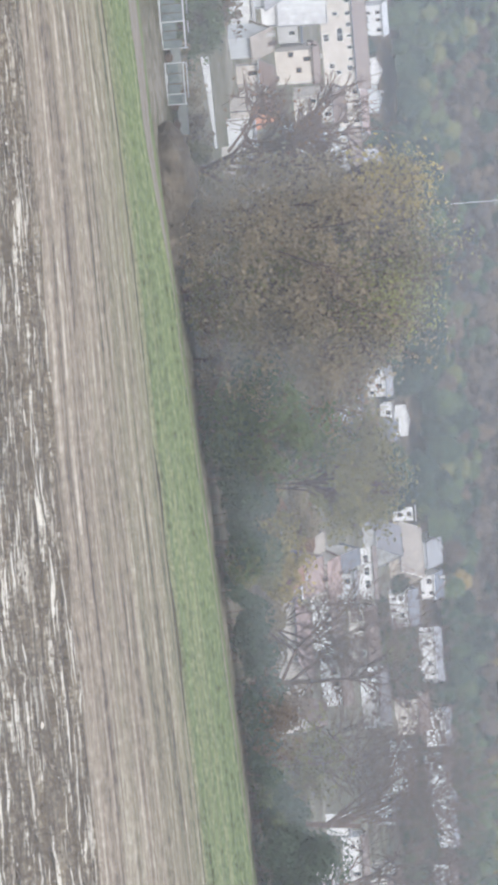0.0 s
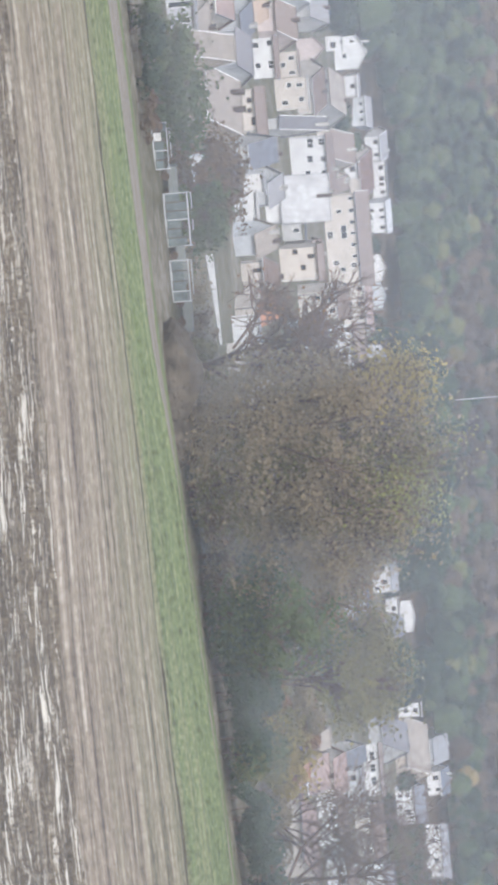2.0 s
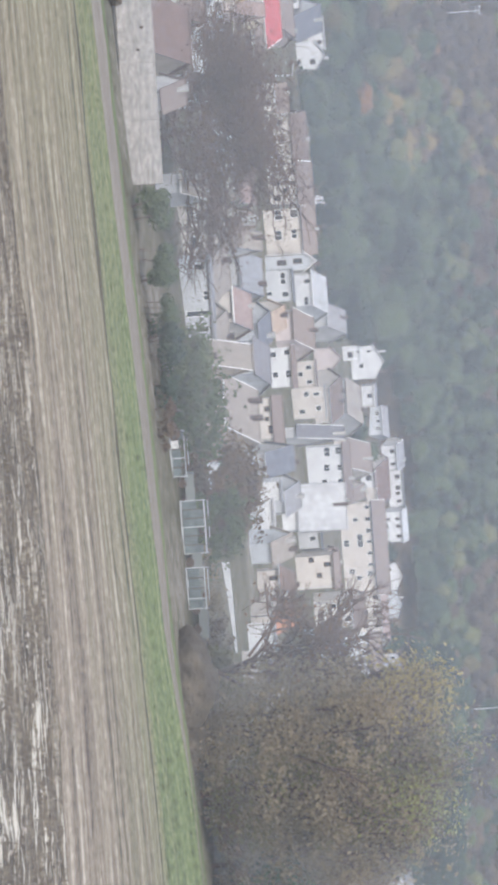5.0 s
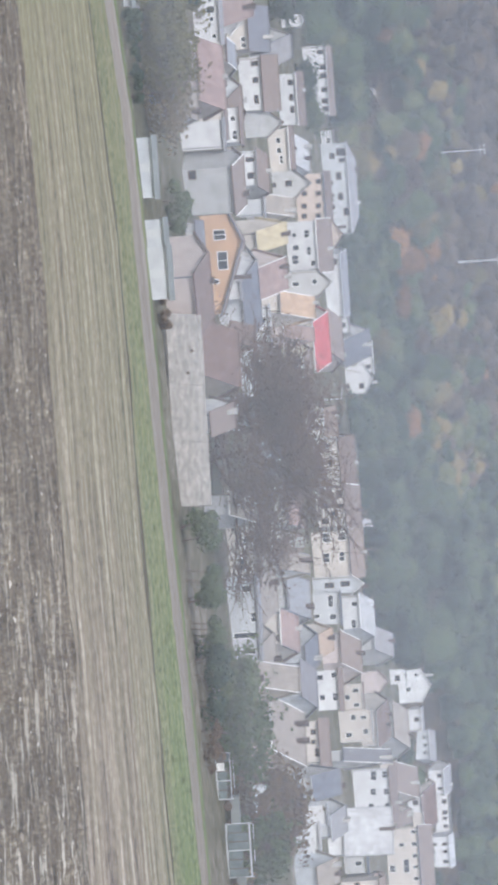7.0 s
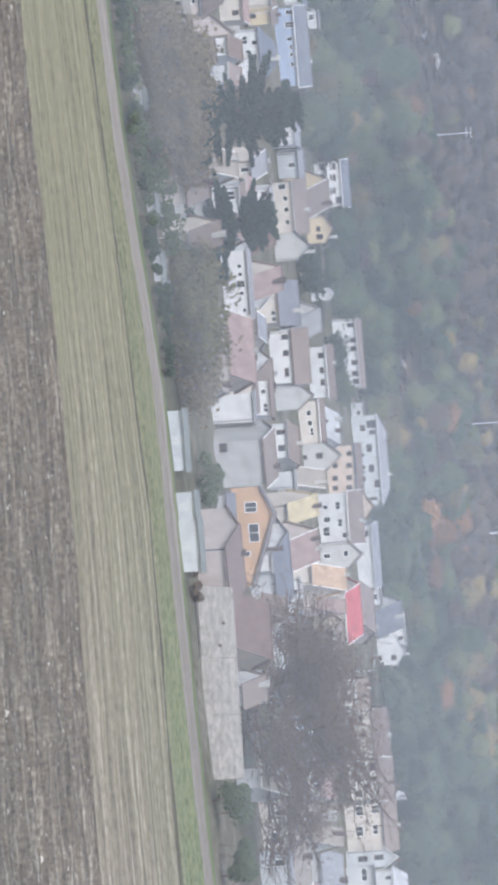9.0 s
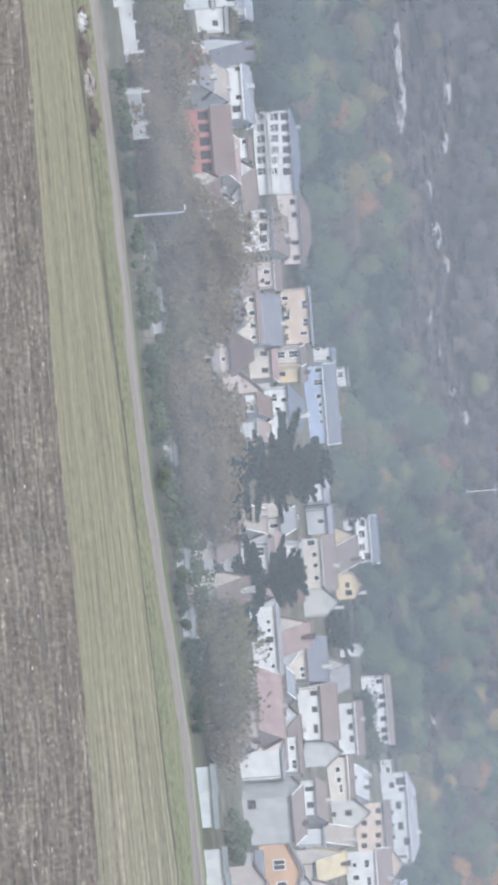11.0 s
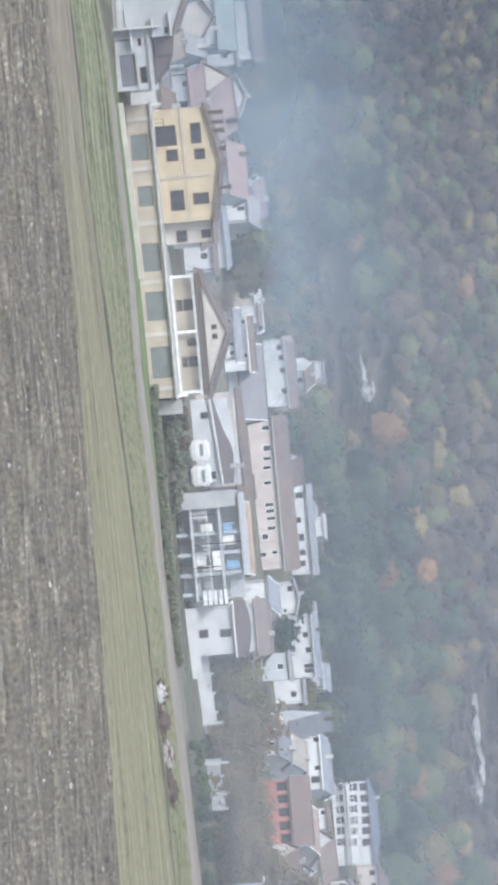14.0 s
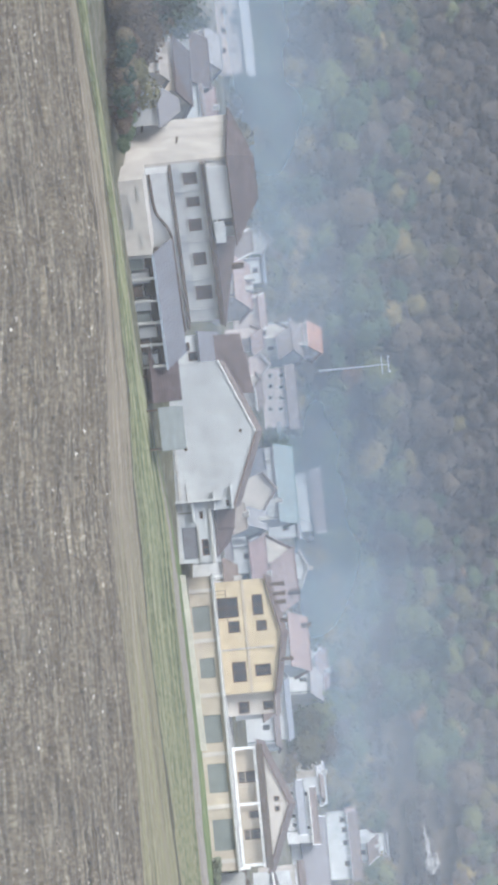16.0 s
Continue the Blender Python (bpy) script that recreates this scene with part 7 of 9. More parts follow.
def carport():
    root = thing("carport", at(44.2, 287.0), "open carport with a sloping grey sheet roof on posts", "carport")
    bm = bmesh.new()
    slab(bm, ((-1.9, -1.2, 1.15), (1.8, -1.2, 1.15), (1.8, 4.2, 2.75), (-1.9, 4.2, 2.75)), 0.08)
    for k in range(8):
        x0 = -1.85 + 0.5 * k
        slab(bm, ((x0, -1.2, 1.2), (x0 + 0.07, -1.2, 1.2), (x0 + 0.07, 4.2, 2.8), (x0, 4.2, 2.8)), 0.05)
    part("roof", bm, "sheet_grey", root)
    for x0 in (-1.7, 1.6):
        for y0, zt in ((-1.0, 1.15), (4.0, 2.65)):
            box_part("post", (x0 - 0.07, x0 + 0.07, y0 - 0.07, y0 + 0.07, -0.4, zt), "wood_dark", root)
    root = thing("lean_to", at(45.1, 287.5), "dark timber lean-to with a brown roof", "shed")
    bm = bmesh.new()
    slab(bm, ((-2.4, -0.6, 0.65), (2.2, -0.6, 0.65), (2.2, 4.0, 2.75), (-2.4, 4.0, 2.75)), 0.1)
    for k in range(9):
        x0 = -2.35 + 0.55 * k
        slab(bm, ((x0, -0.6, 0.69), (x0 + 0.06, -0.6, 0.69), (x0 + 0.06, 4.0, 2.79), (x0, 4.0, 2.79)), 0.04)
    part("roof", bm, "roof_rust", root)
    for x0 in (-2.3, -0.1, 2.1):
        box_part("post", (x0 - 0.08, x0 + 0.08, -0.5, -0.34, -0.4, 0.56), "wood_dark", root)
    bm = bmesh.new()
    for k in range(15):
        box(bm, -2.3 + 0.3 * k, -2.02 + 0.3 * k, 2.0 + 0.02 * (k % 3), 2.06 + 0.02 * (k % 3), -0.4, 1.7)
    part("boarding", bm, "wood_dark", root)


def apartment_house():
    root = thing("apartment_house", at(48.62, 286.0, turn=20), "long white apartment house with red-brown roofs and brown shutters", "apartment house")
    # origin: the near left corner of the long front
    openings = [(1.4, 4.85, 1.1, 1.2), (3.5, 4.9, 0.9, 1.15), (5.6, 4.85, 1.15, 1.15), (8.7, 4.85, 1.2, 1.15), (11.8, 4.7, 1.3, 1.45)]
    bm = wall_mesh(14.4, 10.5, 6.9, [(cx - 7.2, z0, w, h) for cx, z0, w, h in openings], "flat", 0)
    bmesh.ops.translate(bm, verts=bm.verts, vec=(7.2, 0, 0))
    part("wall", bm, "plaster_white", root)
    for o in openings:
        window(root, o[0], 0, o[1], o[2], o[3], "frame_brown")
        box_part("shutter", (o[0] - o[2] / 2 + 0.1, o[0] + o[2] / 2 - 0.1, 0.06, 0.1, o[1] + 0.1, o[1] + o[3] * 0.8), "roof_rust", root, "lowered red-brown roller shutter")
        box_part("sill", (o[0] - o[2] / 2 - 0.1, o[0] + o[2] / 2 + 0.1, -0.12, -0.003, o[1] - 0.1, o[1] - 0.01), "concrete", root)
    # end wall with a low gable under the hip
    bm = bmesh.new()
    slab(bm, ((-0.25, 0.0, 8.9), (-0.003, 0.0, 8.9), (-0.003, 10.5, 8.9), (-0.25, 10.5, 8.9)), 11.0)
    part("end_wall", bm, "plaster_cream", root, "cream rendered end wall")
    for y0, z0 in ((4.4, 4.3), (8.2, 1.2)):
        box_part("vent_slot", (-0.3, -0.253, y0, y0 + 1.6, z0, z0 + 0.18), "wood_dark", root)
    box_part("upper_wall", (0.0, 7.0, 0.3, 10.5, 6.9, 8.85), "plaster_white", root)
    box_part("loggia", (0.25, 5.0, -0.8, 0.3, 7.0, 8.75), "plaster_white", root, "closed white loggia")
    box_part("loggia_sill", (0.2, 5.05, -0.85, 0.3, 6.9, 7.0), "concrete", root)
    window(root, 5.6, 0.15, 7.3, 1.0, 1.3, "frame_brown")
    bm = bmesh.new()
    box(bm, 5.2, 7.1, -0.9, 0.2, 7.05, 7.2)
    box(bm, 5.2, 7.1, -0.9, -0.82, 7.2, 7.9)
    part("balcony", bm, "plaster_white", root)
    bm = bmesh.new()
    e = ((-0.7, -1.0, 8.8), (7.4, -1.0, 8.8), (7.4, 11.0, 8.8), (-0.7, 11.0, 8.8))
    r0, r1 = (1.8, 5.0, 10.75), (5.6, 5.0, 10.75)
    for q in ((e[0], e[1], r1, r0), (e[2], e[3], r0, r1), (e[1], e[2], r1), (e[3], e[0], r0)):
        slab(bm, q, 0.15)
    part("upper_roof", bm, "roof_rust", root, "red-brown hipped roof")
    box_part("upper_gutter", (-0.7, 7.4, -1.1, -1.003, 8.66, 8.8), "wood_dark", root)
    bm = bmesh.new()
    slab(bm, ((7.05, -0.6, 6.98), (14.9, -0.6, 6.98), (14.7, 5.2, 7.15), (7.05, 5.2, 8.9)), 0.16)
    slab(bm, ((7.05, 5.2, 8.9), (14.7, 5.2, 7.15), (14.9, 11.0, 6.95), (7.05, 11.0, 6.95)), 0.16)
    part("roof", bm, "roof_rust", root)
    bm = bmesh.new()
    box(bm, 10.6, 11.0, 2.6, 3.0, 7.3, 8.9)
    part("chimney", bm, "wood_dark", root, "dark flue")
    box_part("eave_band", (0.0, 14.7, -0.62, -0.003, 6.5, 6.85), "wood_dark", root, "dark eave band")
    # lower storey standing forward under its own dark edge
    box_part("lower_front", (0.1, 14.3, -1.5, -0.003, -1.0, 3.75), "plaster_white", root, "white lower storey standing forward")
    box_part("lower_edge", (0.0, 14.4, -1.62, -0.003, 3.76, 3.98), "wood_dark", root, "dark roof edge of the lower storey")
    for x0, x1 in ((0.4, 3.0), (6.4, 8.0), (10.0, 11.6)):
        box_part("render_patch", (x0, x1, -0.06, -0.004, 4.05, 4.6), "plaster_pale", root, "patch of newer render")
    # sagging dark gutter along the lower storey
    run = [(0.1, 2.15), (2.6, 2.2), (3.6, 2.35), (5.0, 3.2), (5.8, 3.42), (14.5, 3.5)]
    segs = [((xa, -1.68, za), (xb, -1.68, zb), 0.13, 0.13) for (xa, za), (xb, zb) in zip(run, run[1:])]
    ob = new("gutter", tubes_mesh("gutter", segs, "wood_dark", 6))
    ob.parent = root
    for x0, bow in ((2.3, 0.25), (7.2, -0.2), (10.3, 0.3), (13.2, 0.1)):
        pipe = [((x0, -0.12, 3.98), (x0 + bow, -0.12, 4.6), 0.05, 0.05), ((x0 + bow, -0.12, 4.6), (x0 + bow * 0.4, -0.12, 6.5), 0.05, 0.05)]
        ob = new("drain_pipe", tubes_mesh("drain_pipe", pipe, "steel_pale", 6))
        ob.parent = root
    # lean-to over the yard
    bm = bmesh.new()
    slab(bm, ((5.9, -5.0, 1.95), (16.4, -5.0, 1.95), (16.4, -1.75, 3.4), (5.9, -1.75, 3.4)), 0.12)
    for k in range(22):
        x0 = 5.95 + 0.48 * k
        slab(bm, ((x0, -5.0, 1.99), (x0 + 0.06, -5.0, 1.99), (x0 + 0.06, -1.75, 3.44), (x0, -1.75, 3.44)), 0.04)
    part("lean_to_roof", bm, "roof_slate", root, "grey ribbed lean-to roof")
    box_part("lean_to_fascia", (5.9, 16.4, -5.1, -5.003, 1.76, 1.97), "cloth_blue_grey", root)
    for k in range(6):
        x0 = 6.1 + 2.0 * k
        box_part("post", (x0 - 0.1, x0 + 0.1, -4.9, -4.7, -1.0, 1.85), "concrete", root)
    # dark panel added for the shade in the openings behind the posts
    box_part("store_wall", (6.0, 16.3, -3.3, -3.1, -1.0, 2.6), "wood_dark", root, "dark panel standing in for the shade under the lean-to")
    for k in range(8):
        x0, hh = 6.4 + 1.24 * k, (0.9, 1.3, 0.6, 1.1)[k % 4]
        box_part("crate", (x0, x0 + 0.95, -4.5, -3.5, -0.5, hh), ("sheet_grey", "plaster_grey", "wood_dark", "steel_pale")[k % 4], root)
        box_part("plank", (x0, x0 + 1.1, -4.3, -3.4, hh + 0.02, hh + 0.08), "wood_dark" if k % 2 else "concrete", root)
    # terrace block with its rails and steps
    bm = bmesh.new()
    box(bm, -0.9, 5.8, -5.2, -1.65, -1.0, 1.9)
    part("terrace", bm, "plaster_cream", root, "cream terrace block")
    for x0, x1, z0 in ((-0.4, 0.9, 1.3), (1.8, 3.4, 0.6), (3.8, 5.0, 1.1)):
        box_part("terrace_ledge", (x0, x1, -5.3, -5.203, z0, z0 + 0.12), "concrete", root)
    bm = bmesh.new()
    for k in range(9):
        box(bm, 0.2 + 0.36 * k, 0.25 + 0.36 * k, -5.32, -5.28, -0.6, 0.5)
    box(bm, 0.2, 3.2, -5.33, -5.27, 0.5, 0.56)
    part("garden_rail", bm, "steel_pale", root)


def concrete_shell():
    root = thing("concrete_shell", at(34.6, 324.0), "unfinished grey concrete house frame hung with blue sheets", "building shell")
    for x0 in (-2.2, 1.2, 3.1, 5.05, 6.9):
        for y0 in (0.0, 4.0):
            box_part("column", (x0 - 0.16, x0 + 0.16, y0, y0 + 0.32, -0.8, 6.4), "plaster_pale", root)
    for z0, x0, x1 in ((1.4, -2.5, 7.6), (4.1, -2.5, 7.6), (6.2, -2.5, 5.4)):
        box_part("floor_slab", (x0, x1, -0.35, 6.0, z0, z0 + 0.25), "plaster_pale", root)
    box_part("stair_core", (-2.8, -1.2, -0.6, 4.0, -0.8, 5.9), "plaster_grey", root, "grey rendered stair core")
    for x0, x1, z0, z1, y0 in ((0.26, 1.0, 2.4, 3.5, -0.2), (2.9, 4.7, 3.3, 4.05, -0.3), (-1.0, -0.2, 1.7, 3.0, 0.4), (3.3, 4.2, 1.7, 2.6, 0.2), (1.4, 2.4, 4.4, 5.5, 0.3)):
        box_part("board_stack", (x0, x1, y0, y0 + 0.7, z0, z1), "frame_white", root, "white building boards")
    for k in range(5):
        box_part("blind_slat", (6.6, 8.0, -0.55, -0.42, 2.1 + 0.5 * k, 2.42 + 0.5 * k), "frame_white", root, "white slatted screen")
    for x0, z0, z1 in ((-0.6, -0.8, 4.0), (2.2, 1.6, 6.1), (4.4, -0.8, 4.0)):
        box_part("prop", (x0 - 0.06, x0 + 0.06, -0.3, -0.18, z0, z1), "wood_dark", root)
    for x0, x1, z0, z1 in ((0.2, 1.7, 0.2, 1.6), (2.2, 3.4, 2.3, 3.9), (5.4, 7.2, 0.2, 1.9), (-1.3, -0.3, 2.4, 3.4), (2.1, 3.4, 0.2, 1.2), (3.8, 5.0, 2.3, 3.2), (5.4, 7.2, 2.3, 4.0), (1.3, 1.8, 4.5, 6.2)):
        bm = bmesh.new()
        for r in range(6):
            for c in range(5):
                w = (x1 - x0) / 5
                box(bm, x0 + w * c + 0.02, x0 + w * (c + 1) - 0.02, 1.0, 1.2, z0 + (z1 - z0) * r / 6 + 0.02, z0 + (z1 - z0) * (r + 1) / 6)
        part("block_wall", bm, "plaster_pale", root, "pale block infill")
    for x0, x1, z0, z1 in ((0.3, 1.2, 4.6, 5.4), (3.9, 4.7, 4.6, 5.8)):
        bm = bmesh.new()
        n = 6
        for k in range(n):
            xa, xb = x0 + (x1 - x0) * k / n, x0 + (x1 - x0) * (k + 1) / n
            ya, yb = -0.4 + 0.08 * (k % 2), -0.4 + 0.08 * ((k + 1) % 2)
            slab(bm, ((xa, ya, z0), (xb, yb, z0), (xb, yb + 0.06, z1), (xa, ya + 0.06, z1)), 0.03)
        part("sheet", bm, "cloth_blue", root, "blue plastic sheet")
    for k in range(7):
        box_part("rafter", (5.4 + 0.3 * k, 5.5 + 0.3 * k, -0.6, 3.0, 4.5, 4.62), "wood_dark", root)
    box_part("back_wall", (-2.4, 7.5, 2.2, 2.4, -0.8, 6.0), "plaster_pale", root)
    # balustrade
    bm = bmesh.new()
    box(bm, -2.5, 7.6, -0.5, -0.42, 3.0, 3.08)
    for k in range(26):
        box(bm, -2.4 + 0.39 * k, -2.36 + 0.39 * k, -0.48, -0.44, 2.25, 3.0)
    part("balustrade", bm, "frame_white", root)


def long_white_house():
    root = thing("house", at(35.95, 350.0), "low white house with a swept dark roof behind parked caravans", "house", "houses at the field")
    openings = [(-2.6, 0.9, 0.7, 0.8), (3.6, 1.2, 0.8, 0.9)]
    bm = wall_mesh(8.6, 6.5, 2.0, openings, "flat", 0)
    bm.faces.new([bm.verts.new(p) for p in ((-4.3, 0, 2.0), (4.3, 0, 2.0), (4.3, 0, 2.6), (-4.3, 0, 2.03))])
    part("wall", bm, "plaster_white", root)
    crest = ((-4.3, 2.1), (-2.9, 2.45), (-1.5, 2.8), (-0.5, 3.15), (0.4, 3.55), (1.5, 3.78), (3.0, 3.72), (4.6, 3.55))
    bm = bmesh.new()
    for (x0, z0), (x1, z1) in zip(crest, crest[1:]):
        e0, e1 = 2.1 + 0.066 * (x0 + 4.3), 2.1 + 0.066 * (x1 + 4.3)
        slab(bm, ((x0, -0.3, e0), (x1, -0.3, e1), (x1, 3.2, z1), (x0, 3.2, z0)), 0.12)
    part("roof", bm, "roof_rust", root, "dark roof whose crest sweeps up to one side")
    bm = bmesh.new()
    slab(bm, ((-4.6, -0.42, 2.07), (4.6, -0.42, 2.72), (4.6, -0.302, 2.72), (-4.6, -0.302, 2.07)), 0.16)
    part("gutter", bm, "frame_white", root)
    for o in openings:
        window(root, *o[:1], 0, *o[1:], "frame_brown")
    bm = bmesh.new()
    for (x0, z0), (x1, z1) in zip(((-4.3, 3.55), (0.0, 3.95), (4.2, 4.15)), ((0.0, 3.95), (4.2, 4.15), (4.6, 4.15))):
        slab(bm, ((x0, 3.6, z0), (x1, 3.6, z1), (x1, 3.9, z1), (x0, 3.9, z0)), 2.2)
    part("parapet", bm, "plaster_white", root, "white gable wall stepping up behind the roof")
    box_part("coping", (-4.4, 4.7, 3.52, 3.598, 4.16, 4.28), "frame_white", root)
    bm = bmesh.new()
    box(bm, -4.9, 4.9, 6.52, 11.0, -1.0, 4.35)
    part("rear_wing", bm, "plaster_cream", root)
    bm = bmesh.new()
    slab(bm, ((-5.3, 6.2, 4.4), (5.2, 6.2, 4.5), (5.2, 8.6, 5.25), (-5.3, 8.6, 4.95)), 0.15)
    slab(bm, ((-5.3, 8.6, 4.95), (5.2, 8.6, 5.25), (5.2, 11.3, 4.3), (-5.3, 11.3, 4.2)), 0.15)
    part("rear_roof", bm, "roof_brown", root)
    bm = bmesh.new()
    box(bm, 2.6, 3.1, 2.2, 2.7, 3.2, 4.7)
    box(bm, 2.52, 3.18, 2.12, 2.78, 4.7, 4.8)
    part("chimney", bm, "concrete", root)


def white_house():
    root = thing("house", at(32.75, 326.0), "white plastered house with two dark windows and a brown roof", "house", "houses at the field")
    openings = [(0.3, 2.9, 0.8, 1.1), (0.2, 0.9, 0.8, 0.9)]
    part("wall", wall_mesh(4.6, 7.0, 4.4, openings, "flat", 0), "plaster_white", root)
    bm = bmesh.new()
    crest = [(-2.7 + 5.4 * k / 8, 5.0 + 0.8 * math.sin(math.pi * (0.15 + 0.75 * k / 8))) for k in range(9)]
    for (x0, z0), (x1, z1) in zip(crest, crest[1:]):
        slab(bm, ((x0, -0.4, 4.47), (x1, -0.4, 4.47), (x1, 3.0, z1), (x0, 3.0, z0)), 0.14)
    part("roof", bm, "roof_rust", root, "dark roof with a bowed crest")
    box_part("gutter", (-2.75, 2.75, -0.52, -0.402, 4.3, 4.44), "frame_white", root)
    for o in openings:
        window_box(root, o)
    bm = bmesh.new()
    box(bm, -2.3, 2.3, 3.2, 6.6, 4.42, 6.25)
    part("upper_wall", bm, "plaster_white", root)
    bm = bmesh.new()
    slab(bm, ((-2.8, 3.0, 6.27), (2.8, 3.0, 6.27), (2.8, 7.0, 7.3), (-2.8, 7.0, 7.3)), 0.16)
    part("upper_roof", bm, "roof_brown", root)
    box_part("low_wall", (-2.3, 4.4, -1.8, -1.6, -0.5, 1.0), "plaster_white", root)


def caravan(a, r, turn, label):
    root = thing("caravan", at(a, r, 0, turn), label, "caravan", "parked caravans")
    bm = bmesh.new()
    box(bm, -1.0, 1.0, 0, 3.6, 0.4, 2.25)
    bmesh.ops.bevel(bm, geom=[e for e in bm.edges], offset=0.22, segments=2, affect="EDGES")
    part("body", bm, "frame_white", root)
    box_part("window", (-0.6, 0.6, -0.03, 0.05, 1.45, 1.8), "sheet_grey", root)
    box_part("trim_band", (-0.75, 0.75, -0.02, 0.05, 0.85, 0.95), "steel_pale", root)
    for x0 in (-0.85, 0.85):
        bm = bmesh.new()
        bmesh.ops.create_cone(bm, segments=14, radius1=0.3, radius2=0.3, depth=0.2, cap_ends=True)
        bmesh.ops.rotate(bm, verts=bm.verts, matrix=Matrix.Rotation(math.pi / 2, 3, "Y"))
        bmesh.ops.translate(bm, verts=bm.verts, vec=(x0, 1.8, 0.3))
        part("wheel", bm, "wood_dark", root)


def long_shed():
    """The long low farm shed beside the track, with a patched fibre-cement roof in three lengths."""
    root = thing("shed", at(14.6, 331.0, -0.6, turn=-2), "long low farm shed with a weathered grey-beige patched roof", "shed")
    for k, (x0, x1, d0) in enumerate(((-9.2, -2.2, 0.0), (-2.2, 3.4, 0.06), (3.4, 9.7, 0.12))):
        bm = bmesh.new()
        slab(bm, ((x0, -0.3, 0.75 - d0), (x1 - 0.03, -0.3, 0.75 - d0), (x1 - 0.03, 6.0, 3.85 - d0), (x0, 6.0, 3.85 - d0)), 0.12)
        part("roof_length", bm, "weathered_sheet", root)
        n = 12
        bm = bmesh.new()
        for j in range(n):
            xa = x0 + (x1 - x0) * (j + 0.5) / n
            slab(bm, ((xa - 0.05, -0.3, 0.79 - d0), (xa + 0.05, -0.3, 0.79 - d0), (xa + 0.05, 6.0, 3.89 - d0), (xa - 0.05, 6.0, 3.89 - d0)), 0.04)
        part("roof_rib", bm, "weathered_sheet", root)
    bm = bmesh.new()
    slab(bm, ((-9.2, 6.0, 3.85), (9.7, 6.0, 3.73), (9.7, 9.0, 2.2), (-9.2, 9.0, 2.3)), 0.12)
    part("rear_roof", bm, "weathered_sheet", root)
    box_part("wall", (-8.9, 9.4, 0.2, 8.8, -1.5, 0.9), "plaster_grey", root)
    for x0 in (-8.85, 9.3):
        bm = bmesh.new()
        v = [bm.verts.new(p) for p in ((x0, 0.2, 0.9), (x0, 8.8, 0.9), (x0, 8.8, 2.1), (x0, 6.0, 3.6))]
        bm.faces.new(v)
        part("gable_wall", bm, "plaster_grey", root)
    for cx, t in ((-5.6, 0.6), (-3.4, 0.45)):
        box_part("roof_vent", (cx - 0.12, cx + 0.12, 6.0 * t, 6.0 * t + 0.25, 0.8 + 3.1 * t, 1.15 + 3.1 * t), "wood_dark", root)


def white_shed(a, r, w, h, d, label, turn=0.0):
    root = thing("garden_shed", at(a, r, 0, turn), label, "shed", "small sheds by the track")
    bm = bmesh.new()
    n = max(3, int(w / 0.5))
    for k in range(n):
        box(bm, -w / 2 + w * k / n + 0.01, -w / 2 + w * (k + 1) / n - 0.01, 0.02 * (k % 2), 0.08, -0.3, h)
    part("front", bm, "plaster_pale", root)
    box_part("body", (-w / 2, w / 2, 0.09, d, -0.3, h - 0.05), "plaster_pale", root)
    bm = bmesh.new()
    slab(bm, ((-w / 2 - 0.2, -0.25, h + 0.02), (w / 2 + 0.2, -0.25, h + 0.02), (w / 2 + 0.2, d + 0.2, h + 0.35), (-w / 2 - 0.2, d + 0.2, h + 0.35)), 0.1)
    part("roof", bm, "sheet_grey", root)
    box_part("door", (-0.4, 0.4, -0.03, -0.005, 0.0, min(1.9, h - 0.1)), "steel_pale", root)


def garden_wall(a0, a1, r0, r1, h, label, mat="plaster_white", n=4, posts=True):
    """A low wall in straight lengths between posts."""
    p0, p1 = [Vector((*map(float, polar(a, r)), 0)) for a, r in ((a0, r0), (a1, r1))]
    d = (p1 - p0).length
    ang = math.degrees(math.atan2(p1.y - p0.y, p1.x - p0.x))
    root = thing("garden_wall", pose(p0.x, p0.y, zat(p0.x, p0.y), 0, 0, ang), label, "wall", "walls by the track")
    dz = (zat(p1.x, p1.y) - zat(p0.x, p0.y)) / d
    for k in range(n):
        x0, x1 = d * k / n, d * (k + 1) / n
        z = dz * (x0 + x1) / 2
        gap = 0.12 if posts else 0.01
        box_part("wall_length", (x0 + gap, x1 - gap, 0, 0.2, -0.8 + z, h + z), mat, root)
    if posts:
        for k in range(n + 1):
            z = dz * d * k / n
            box_part("post", (d * k / n - 0.11, d * k / n + 0.11, -0.03, 0.23, -0.8 + z, h + 0.25 + z), mat, root)


def fence(a0, a1, r0, r1, h, n, label):
    """Wire fence: posts with two rails."""
    p0, p1 = [Vector((*map(float, polar(a, r)), 0)) for a, r in ((a0, r0), (a1, r1))]
    d = (p1 - p0).length
    ang = math.degrees(math.atan2(p1.y - p0.y, p1.x - p0.x))
    root = thing("fence", pose(p0.x, p0.y, zat(p0.x, p0.y), 0, 0, ang), label, "fence", "fences by the track")
    dz = zat(p1.x, p1.y) - zat(p0.x, p0.y)
    for k in range(n + 1):
        box_part("post", (d * k / n - 0.05, d * k / n + 0.05, -0.05, 0.05, -0.5 + dz * k / n, h + dz * k / n), "concrete", root)
    for z in (h * 0.45, h * 0.9):
        ob = new("rail", tubes_mesh("rail", [((0, 0, z), (d, 0, z + dz), 0.02, 0.02)], "concrete", 4))
        ob.parent = root


